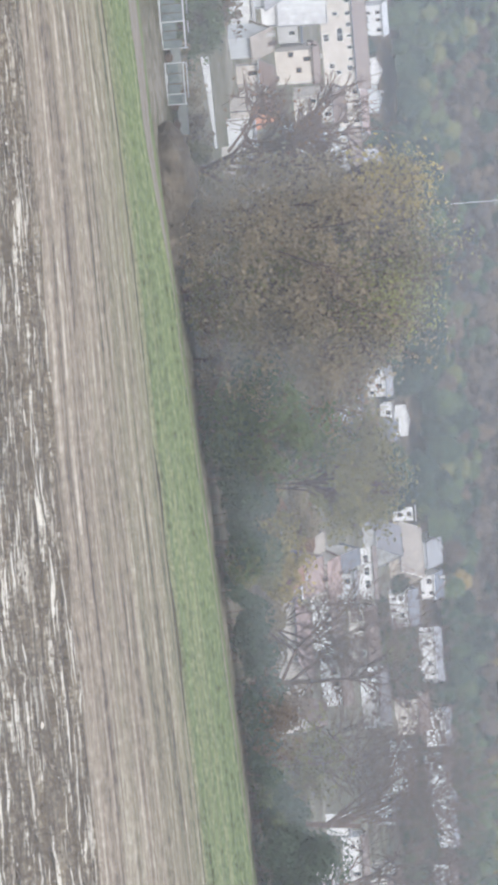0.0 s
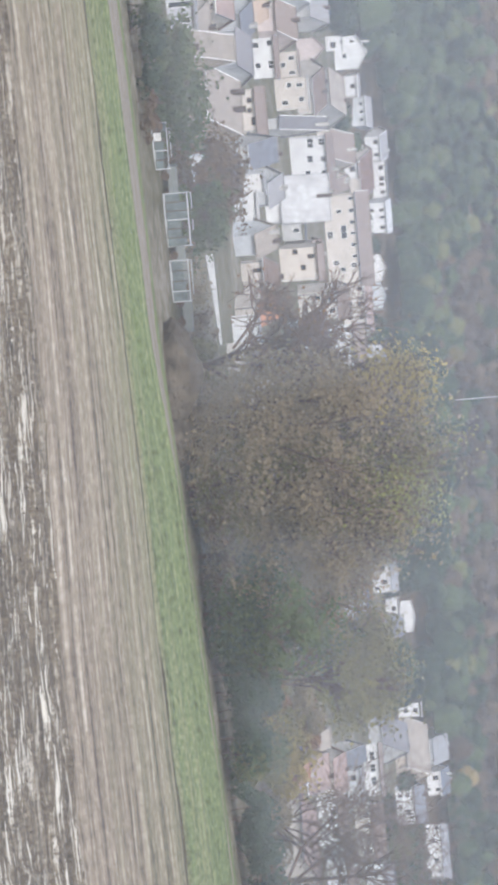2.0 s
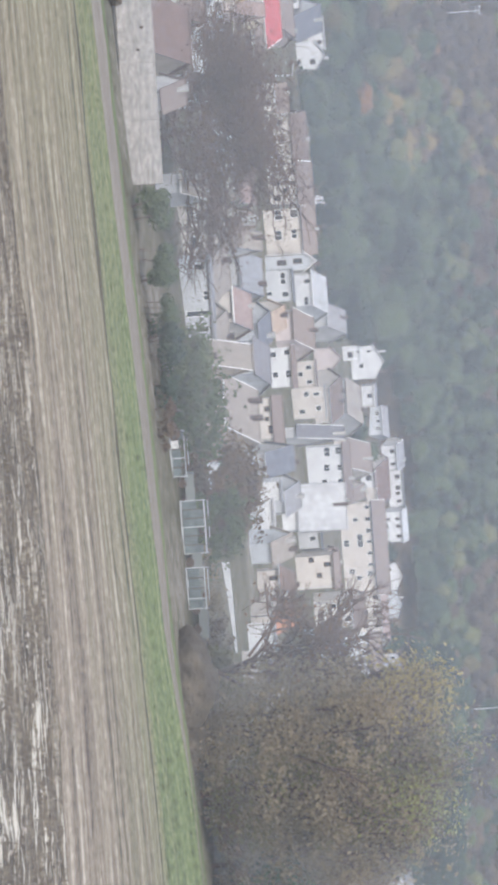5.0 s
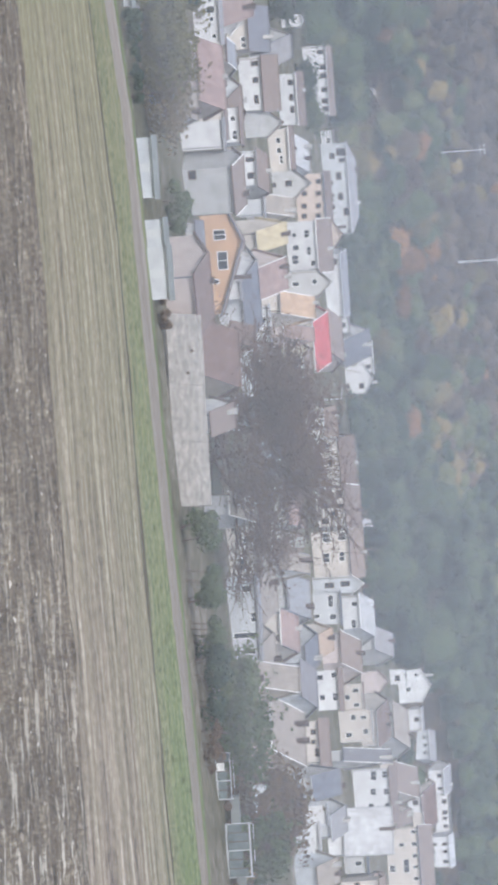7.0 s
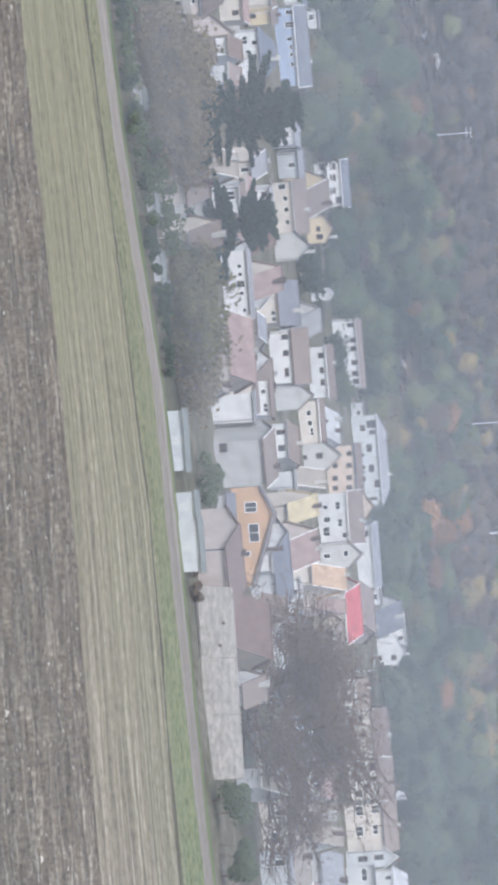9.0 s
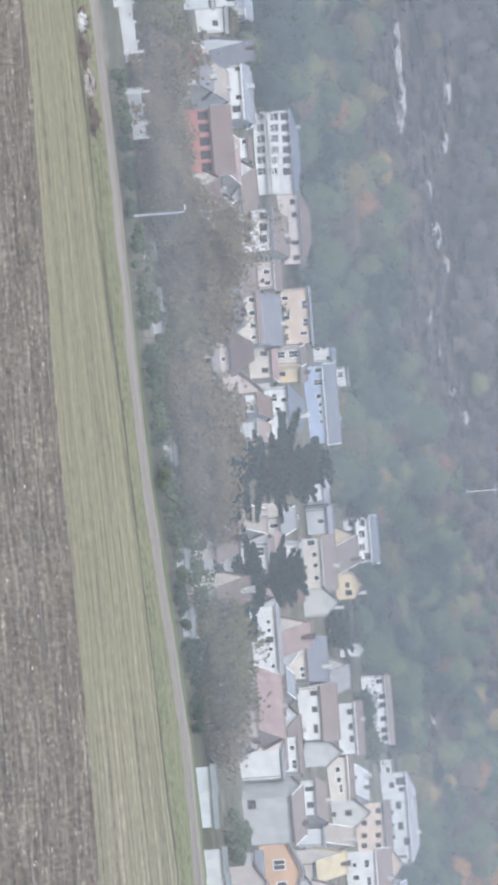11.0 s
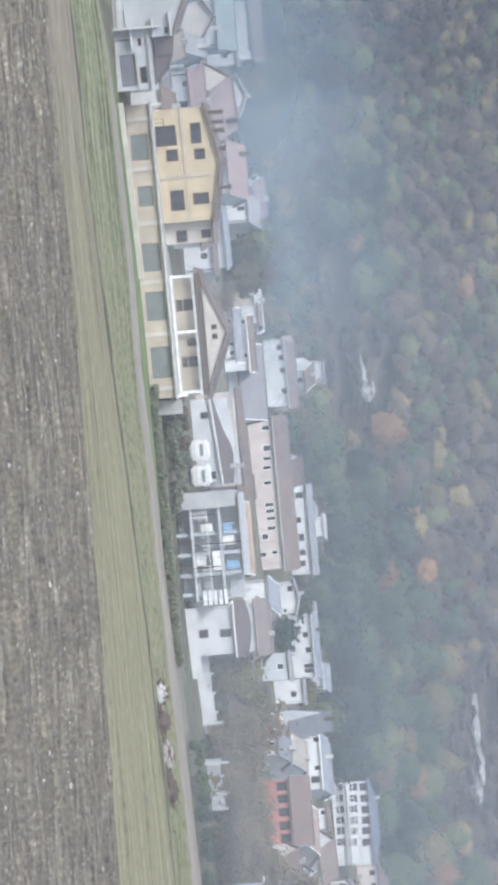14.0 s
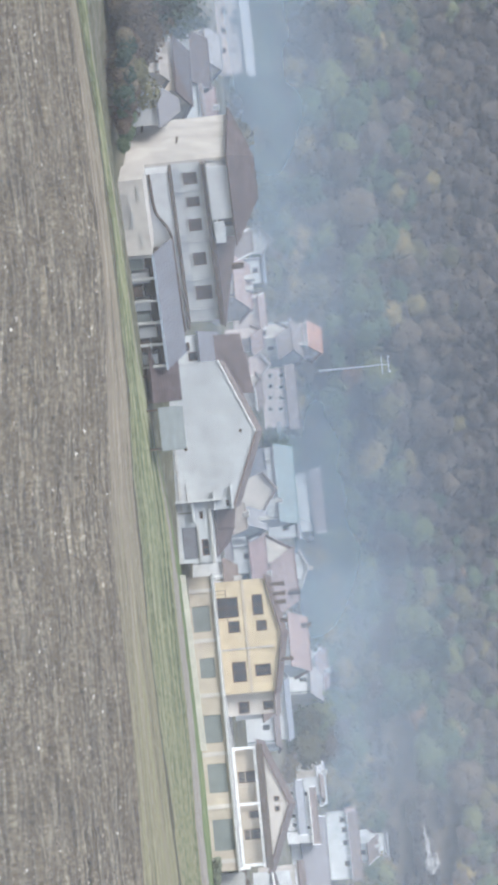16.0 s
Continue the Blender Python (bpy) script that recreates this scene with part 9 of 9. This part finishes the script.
conifer(-133.1, 326.4, 10.7, 11.1, "dark green spruce among the gardens", 162)
conifer(-126.5, 323.8, 5.5, 6.9, "low dark spruce beside a house", 163)
tree(-138.2, 298.0, 7.6, 8.8, "leaf_fawn", "brown-leaved orchard tree beside the track", 164, leaves=9500, size=0.36, fork=0.1, skirt=0.5)
tree(-133.4, 300.6, 6.4, 9.3, "leaf_fawn", "dense brown tree along the track", 165, leaves=9500, size=0.36, fork=0.1, skirt=0.5)
tree(-140.6, 294.3, 5.4, 7.0, "leaf_fawn", "brown tree in the orchard", 166, leaves=9500, size=0.36, fork=0.1, skirt=0.5)
tree(-151.3, 297.2, 7.6, 8.2, "leaf_fawn", "hazy brown orchard tree", 167, leaves=9500, size=0.36, fork=0.1, skirt=0.5)
tree(-157.8, 297.8, 10.8, 10.6, "leaf_fawn", "broad brown tree behind the lamp post", 168, leaves=9500, size=0.36, fork=0.1, skirt=0.5)
tree(-158.5, 286.3, 6.6, 8.4, "leaf_fawn", "brown bushy tree near the track", 169, leaves=9500, size=0.36, fork=0.1, skirt=0.5)
tree(-145.3, 293.8, 5.0, 6.0, "leaf_olive", "olive bushy tree beside the track", 170, leaves=2200, size=0.4, fork=0.1, skirt=0.5)
shrub(-125.6, 304.9, 7.1, 5.0, 2.9, "leaf_green", "green garden hedge of tall bushes", 171, leaves=538, turn=22, name="shrub")
shrub(-122.3, 312.4, 6.7, 5.0, 3.0, "leaf_olive", "tall olive garden bushes", 172, leaves=519, turn=21, name="shrub")
shrub(-128.0, 298.5, 5.4, 4.0, 3.0, "leaf_green", "green bushes at the track", 173, leaves=415, turn=23, name="shrub")
shrub(-136.2, 286.5, 6.3, 3.0, 1.8, "leaf_green", "low dark bushes and weeds by the track", 174, leaves=300, turn=25, name="shrub")
shrub(-131.6, 289.1, 6.3, 3.0, 1.7, "leaf_weed", "low dark bushes and weeds by the track", 175, leaves=300, turn=24, name="shrub")
shrub(-127.2, 292.2, 6.3, 3.0, 1.9, "leaf_green", "low dark bushes and weeds by the track", 176, leaves=306, turn=24, name="shrub")
shrub(-146.1, 280.4, 6.3, 3.0, 2.4, "leaf_weed", "low dark bushes and weeds by the track", 177, leaves=390, turn=28, name="shrub")
shrub(-141.4, 283.4, 6.8, 3.0, 2.3, "leaf_green", "low dark bushes and weeds by the track", 178, leaves=399, turn=27, name="shrub")
tree(-175.1, 282.0, 6.3, 7.2, "leaf_olive", "olive tree turning yellow beside a white wall", 179, leaves=3400, size=0.4, fork=0.1, skirt=0.5)
tree(-170.7, 284.4, 7.0, 8.4, "leaf_fawn", "brown autumn tree by the white wall", 180, leaves=9500, size=0.36, fork=0.1, skirt=0.5)
tree(-166.8, 286.5, 5.0, 8.6, "leaf_fawn", "dense brown tree behind the wall", 181, leaves=9500, size=0.36, fork=0.1, skirt=0.5)
tree(-163.9, 290.3, 4.9, 8.0, "leaf_fawn", "brown orchard tree beside the track", 182, leaves=9500, size=0.36, fork=0.1, skirt=0.5)
shrub(-184.8, 251.1, 6.7, 1.8, 0.8, "leaf_weed", "low overgrown hedge between track and yards", 183, leaves=900, turn=36, name="hedge", size=0.24)
shrub(-181.5, 253.2, 6.5, 1.8, 0.8, "leaf_weed", "low overgrown hedge between track and yards", 184, leaves=900, turn=36, name="hedge", size=0.24)
shrub(-178.2, 255.3, 6.4, 1.8, 0.9, "leaf_weed", "low overgrown hedge between track and yards", 185, leaves=900, turn=35, name="hedge", size=0.24)
shrub(-174.9, 257.3, 6.4, 1.8, 0.9, "leaf_weed", "low overgrown hedge between track and yards", 186, leaves=900, turn=34, name="hedge", size=0.24)
shrub(-171.5, 259.3, 6.4, 1.8, 0.9, "leaf_weed", "low overgrown hedge between track and yards", 187, leaves=900, turn=33, name="hedge", size=0.24)
shrub(-168.3, 261.2, 6.2, 1.8, 0.8, "leaf_weed", "low overgrown hedge between track and yards", 188, leaves=900, turn=33, name="hedge", size=0.24)
tree(-234.4, 188.1, 6.2, 3.5, "leaf_dark", "dark green tree in a yard", 189, leaves=2600, size=0.4, fork=0.12, skirt=0.45)
tree(-222.1, 177.4, 3.9, 4.2, "leaf_brown", "brown tree by the field", 190, leaves=2400, size=0.4, fork=0.12, skirt=0.45)
shrub(-218.7, 183.2, 5.2, 4.0, 2.0, "leaf_brown", "brown yard bushes beside the field", 192, leaves=300, turn=50, name="shrub")
tree(-202.8, 405.8, 4.1, 6.0, "leaf_dark", "dark garden tree between village houses", 301, leaves=2600, size=0.42, levels=3, fork=0.12, skirt=0.45)
tree(-222.8, 348.5, 3.9, 4.0, "leaf_spruce", "round blue-green garden tree beside white houses", 302, leaves=2600, size=0.42, levels=3, fork=0.12, skirt=0.45)
tree(-237.0, 385.3, 2.5, 4.2, "leaf_olive", "round olive garden tree beside a white house", 303, leaves=2600, size=0.42, levels=3, fork=0.12, skirt=0.45)
tree(-243.1, 372.5, 3.8, 3.1, "leaf_dark", "dark garden tree between village houses", 304, leaves=2600, size=0.42, levels=3, fork=0.12, skirt=0.45)
tree(-65.1, 515.3, 3.4, 3.6, "leaf_dark", "dark green tree before a white sheet roof", 305, leaves=2600, size=0.42, levels=3, fork=0.12, skirt=0.45)
tree(-197.8, 546.2, 4.2, 6.7, "leaf_dark", "dark garden tree between village houses", 306, leaves=2600, size=0.42, levels=3, fork=0.12, skirt=0.45)
tree(-197.0, 560.2, 3.7, 5.9, "leaf_green", "green garden tree between village houses", 307, leaves=2600, size=0.42, levels=3, fork=0.12, skirt=0.45)
tree(-192.7, 493.4, 4.5, 7.5, "leaf_dark", "dark garden tree between village houses", 308, leaves=2600, size=0.42, levels=3, fork=0.12, skirt=0.45)
tree(-234.1, 295.9, 4.2, 4.4, "leaf_dun", "bare brown garden tree between the houses", 309, leaves=260, size=0.2, thick=0.01, levels=5, kids=4, fork=0.12)
tree(-256.8, 207.1, 4.4, 4.2, "leaf_dark", "dark evergreen tree in a yard", 310, leaves=2600, size=0.42, levels=3, fork=0.12, skirt=0.45)
tree(-257.2, 318.6, 4.7, 5.4, "leaf_dark", "dark garden tree between village houses", 311, leaves=2600, size=0.42, levels=3, fork=0.12, skirt=0.45)
tree(-285.4, 299.1, 3.5, 4.8, "leaf_dark", "dark garden tree between village houses", 312, leaves=2600, size=0.42, levels=3, fork=0.12, skirt=0.45)
tree(-132.8, 675.5, 4.3, 10.3, "leaf_dark", "dark garden tree above the roofs", 313, leaves=2600, size=0.42, levels=3, fork=0.12, skirt=0.45)


shrub(-216.0, 178.2, 5.5, 3.0, 2.6, "leaf_dun", "withered yard bushes beside the apartment house", 321, leaves=1400, size=0.3, turn=50)
shrub(-219.5, 184.5, 6.0, 3.0, 3.4, "leaf_olive", "olive yard bushes before a slate-roofed store", 322, leaves=1800, size=0.3, turn=50)
tree(-224.5, 183.0, 4.2, 5.0, "leaf_brown", "low brown yard tree beside the field", 323, leaves=4200, size=0.36, fork=0.1, skirt=0.5)

shrub(-190.9, 258.0, 6.0, 4.0, 1.5, "leaf_weed", "scrub and weeds between the track and the caravans", 331, leaves=900, size=0.26, turn=36)
shrub(-189.6, 261.5, 6.0, 4.0, 1.6, "leaf_weed", "scrub and weeds between the track and the caravans", 332, leaves=900, size=0.26, turn=35)
shrub(-186.3, 262.6, 6.0, 4.0, 1.4, "leaf_weed", "scrub and weeds between the track and the caravans", 333, leaves=900, size=0.26, turn=35)
shrub(-196.0, 266.8, 5.0, 4.0, 1.6, "leaf_brown", "scrub and weeds between the track and the caravans", 334, leaves=900, size=0.26, turn=36)
shrub(-192.7, 269.1, 5.5, 4.0, 1.4, "leaf_weed", "scrub and weeds between the track and the caravans", 335, leaves=900, size=0.26, turn=35)
shrub(6.2, 355.9, 9.0, 6.0, 4.5, "leaf_rust", "rusty autumn bushes in the garden behind the hedge", 341, leaves=1500, size=0.36, turn=-1)
shrub(10.4, 351.8, 8.0, 6.0, 4.2, "leaf_olive", "olive autumn bushes in the garden behind the hedge", 342, leaves=1500, size=0.36, turn=-1)
shrub(2.5, 362.0, 9.0, 6.0, 5.0, "leaf_dun", "pale brown autumn bushes in the garden behind the hedge", 343, leaves=1500, size=0.36, turn=0)
shrub(14.7, 365.7, 9.0, 6.0, 5.5, "leaf_dun", "pale brown autumn bushes in the garden behind the hedge", 344, leaves=1500, size=0.36, turn=-2)
shrub(8.6, 377.9, 12.0, 6.0, 5.0, "leaf_rust", "rusty autumn bushes in the garden behind the hedge", 345, leaves=1500, size=0.36, turn=-1)
shrub(1.3, 385.0, 10.0, 6.0, 4.5, "leaf_olive", "olive autumn bushes in the garden behind the hedge", 346, leaves=1500, size=0.36, turn=0)
shrub(19.2, 379.5, 10.0, 6.0, 4.0, "leaf_dun", "pale brown autumn bushes in the garden behind the hedge", 347, leaves=1500, size=0.36, turn=-2)
shrub(-112.5, 306.7, 4.7, 3.0, 1.4, "leaf_dark", "dark brambles and weeds along the track", 360, leaves=700, size=0.28, turn=20)
shrub(-116.0, 302.9, 4.5, 3.0, 2.2, "leaf_dark", "dark brambles and weeds along the track", 361, leaves=700, size=0.28, turn=20)
shrub(-119.6, 297.9, 4.5, 3.0, 1.5, "leaf_dark", "dark brambles and weeds along the track", 362, leaves=700, size=0.28, turn=21)
shrub(-123.1, 293.7, 4.2, 3.0, 1.9, "leaf_green", "dark brambles and weeds along the track", 363, leaves=700, size=0.28, turn=22)
shrub(-126.1, 287.3, 4.6, 3.0, 1.9, "leaf_green", "dark brambles and weeds along the track", 364, leaves=700, size=0.28, turn=23)
shrub(-129.8, 286.0, 5.0, 3.0, 1.8, "leaf_dark", "dark brambles and weeds along the track", 365, leaves=700, size=0.28, turn=24)
shrub(-133.9, 283.1, 5.3, 3.0, 2.0, "leaf_green", "dark brambles and weeds along the track", 366, leaves=700, size=0.28, turn=25)
shrub(-137.7, 280.9, 5.0, 3.0, 1.6, "leaf_dark", "dark brambles and weeds along the track", 367, leaves=700, size=0.28, turn=26)
shrub(-142.3, 278.6, 4.7, 3.0, 1.4, "leaf_green", "dark brambles and weeds along the track", 368, leaves=700, size=0.28, turn=27)
shrub(-146.3, 276.4, 4.3, 3.0, 1.7, "leaf_green", "dark brambles and weeds along the track", 369, leaves=700, size=0.28, turn=27)
shrub(-150.6, 274.0, 5.0, 3.0, 1.4, "leaf_dark", "dark brambles and weeds along the track", 370, leaves=700, size=0.28, turn=28)
shrub(-154.6, 272.5, 5.0, 3.0, 1.7, "leaf_dark", "dark brambles and weeds along the track", 371, leaves=700, size=0.28, turn=29)
shrub(-158.9, 269.9, 4.6, 3.0, 1.8, "leaf_green", "dark brambles and weeds along the track", 372, leaves=700, size=0.28, turn=30)
shrub(8.0, 440.9, 8.0, 5.0, 5.0, "leaf_dun", "brown bushes in a garden under the olive tree", 381, leaves=2200, size=0.36, turn=-1)
shrub(11.4, 442.4, 7.0, 5.0, 4.5, "leaf_rust", "rusty bushes in a garden under the olive tree", 382, leaves=2000, size=0.36, turn=-1)
shrub(5.6, 468.5, 7.0, 5.0, 4.0, "leaf_olive", "olive bushes in a garden under the trees", 383, leaves=1800, size=0.36, turn=0)
shrub(43.3, 351.0, 7.0, 5.0, 9.5, "leaf_dark", "tall dark evergreen clump beside the field", 384, leaves=3200, size=0.36, turn=-7)
shrub(39.6, 349.3, 6.0, 4.0, 7.0, "leaf_dark", "dark evergreen clump beside the field", 385, leaves=2400, size=0.36, turn=-6)
shrub(-212.9, 180.3, 4.5, 3.0, 2.4, "leaf_brown", "dark scrub in the cluttered yard beside the apartment house", 391, leaves=1500, size=0.26, turn=49)
shrub(-212.3, 182.6, 3.2, 3.0, 2.0, "leaf_green", "dark scrub in the cluttered yard beside the apartment house", 392, leaves=1500, size=0.26, turn=49)
shrub(-215.4, 178.9, 5.0, 3.0, 2.6, "leaf_dark", "dark scrub in the cluttered yard beside the apartment house", 393, leaves=1500, size=0.26, turn=50)
shrub(-220.4, 179.1, 5.0, 3.0, 3.0, "leaf_brown", "dark scrub in the cluttered yard beside the apartment house", 394, leaves=1500, size=0.26, turn=50)


def build_forest():
    """The hanging wood on the hill: rounded crowns sorted by the colour of their leaves. It leaves the houses and the rocks free."""
    rng = np.random.default_rng(11)
    kinds = ["grove_dark", "grove_green", "grove_olive", "grove_brown", "grove_rust", "grove_bare"]
    verts, faces, tones, count = {}, {}, {}, {}
    ring, rows = 8, 5
    lat, lon = np.meshgrid(np.linspace(-0.5, 1.5, rows), np.arange(ring) * 2 * math.pi / ring, indexing="ij")
    globe = np.stack([np.cos(lat) * np.cos(lon), np.cos(lat) * np.sin(lon), np.sin(lat)], -1).reshape(-1, 3)
    gi, gj = np.meshgrid(np.arange(rows - 1), np.arange(ring), indexing="ij")
    globe_faces = np.stack([gi * ring + gj, gi * ring + (gj + 1) % ring, (gi + 1) * ring + (gj + 1) % ring, (gi + 1) * ring + gj], -1).reshape(-1, 4)
    noise_at = lambda p, s: noise.noise(Vector((p[0] * s, p[1] * s, 3.1)))
    kept_a, kept_r, kept_w, kept_d, kept_z = [np.array(c) for c in zip(*CLEAR)]
    q = -160.0
    while q < 170:
        gap = float(np.interp(q, (0, 12, 30, 45, 105, 125), (7.6, 6.4, 4.6, 3.7, 3.7, 9.0)))
        a = -11.0
        while a < 55:
            r = edge(a) + village_depth(a) + q
            near = float(np.interp(a, (30, 42), (1.0, 0.72))) if q > 12 else float(np.interp(a, (30, 38), (0.9, 0.5)))
            step = math.degrees(gap * near / r)
            aa, rr = a + rng.uniform(-0.48, 0.48) * step, r + rng.uniform(-0.48, 0.48) * gap
            a += step
            if rr < edge(aa) + np.interp(aa, (20, 30, 36, 40, 44), (60, 70, 72, 100, 106)):
                continue
            px, py = polar(aa, rr)
            pz = float(ground_z(aa, rr))
            up = min(max(q, 0) / 75, 1)
            big = gap * near * rng.uniform(0.8, 1.5) * (0.7 if q < 0 else 1)
            tw, th = 1.12 * big * rng.uniform(0.85, 1.15), 1.3 * big * rng.uniform(0.85, 1.2)
            side = np.radians(np.abs(kept_a - aa)) * kept_r
            home = kept_d > 20
            hides = (pz + 0.98 * th - EYE) / rr > (kept_z - EYE) / kept_r
            if np.any(home & (side < kept_w / 2 + tw * 0.45) & (hides | (rr > kept_r - 14)) & (rr < kept_r + 6)):
                continue
            scrub = np.any(~home & (side < kept_w / 2 + 5) & (rr > kept_r - 30) & (rr < kept_r + 3))
            n1, n2 = noise_at((px, py), 0.012), noise_at((px + 500, py), 0.03)
            score = 0.8 * n1 + 0.5 * n2 + up * 1.05 + rng.normal(0, 0.24) - float(np.interp(aa, (11, 20), (0.75, 0.0))) * (1 - 0.5 * up) - float(np.interp(aa, (33, 39), (0.0, 0.3))) * up
            kind = kinds[0] if score < 0.0 else kinds[1] if score < 0.42 else kinds[2] if score < 0.56 else kinds[3] if score < 0.98 else kinds[5]
            if rng.uniform() < 0.004 * (q > 12) + 0.012 * (0.1 < up < 0.9) + 0.09 * (14 < aa < 34 and -20 < q < 32):
                kind = kinds[4]
            if aa > 36 and q < 8:
                kind = kinds[(0, 1, 1, 2, 2, 3)[int(rng.uniform() * 6)]]
            if aa < 13 and kind in (kinds[2], kinds[4]) and rng.uniform() < 0.85:
                kind = kinds[0]
            if aa < 13 and kind == kinds[1] and rng.uniform() < 0.55:
                kind = kinds[0]
            if scrub:
                th, tw, kind = th * 0.28, tw * 0.7, kinds[3] if n2 < 0.1 else kinds[5]
            m = int(np.interp(gap, (3.7, 6.4, 7.6), (46, 110, 170)))
            wave, turn = rng.uniform(0.04, 0.15, 3), rng.uniform(0, 6.28, 3)
            bulge = lambda d: 1 + wave[0] * np.sin(3 * np.arctan2(d[:, 1], d[:, 0]) + turn[0]) + wave[1] * np.sin(5 * d[:, 2] + turn[1]) + wave[2] * np.sin(4.5 * d[:, 0] + 4.0 * d[:, 1] + turn[2])
            half, centre = np.array([tw * 0.52, tw * 0.52, th * 0.42]), np.array([px, py, pz + th * 0.56])
            o = rng.normal(size=(m, 3))
            o[:, 2] = np.abs(o[:, 2]) * 1.15 - 0.4
            o /= np.linalg.norm(o, axis=1, keepdims=True)
            c = centre + o * half * (bulge(o) * rng.uniform(0.84, 1.1, m))[:, None]
            leaf = leaf_quads(rng, c, 0.34 if gap < 5 or q < 0 else 0.44, o, 0.6)
            core = centre + globe * half * (0.84 * bulge(globe))[:, None]
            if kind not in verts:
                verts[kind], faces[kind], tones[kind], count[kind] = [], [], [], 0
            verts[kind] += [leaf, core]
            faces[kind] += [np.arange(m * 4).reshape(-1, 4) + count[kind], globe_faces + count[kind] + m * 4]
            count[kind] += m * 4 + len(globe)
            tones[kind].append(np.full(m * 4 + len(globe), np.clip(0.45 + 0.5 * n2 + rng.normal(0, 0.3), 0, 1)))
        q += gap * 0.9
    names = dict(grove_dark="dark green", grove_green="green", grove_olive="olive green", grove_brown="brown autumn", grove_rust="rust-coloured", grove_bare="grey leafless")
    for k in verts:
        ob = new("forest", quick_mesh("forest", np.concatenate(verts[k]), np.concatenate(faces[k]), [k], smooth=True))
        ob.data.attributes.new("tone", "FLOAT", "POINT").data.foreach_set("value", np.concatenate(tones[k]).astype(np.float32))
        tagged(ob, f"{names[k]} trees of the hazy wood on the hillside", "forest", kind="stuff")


build_forest()
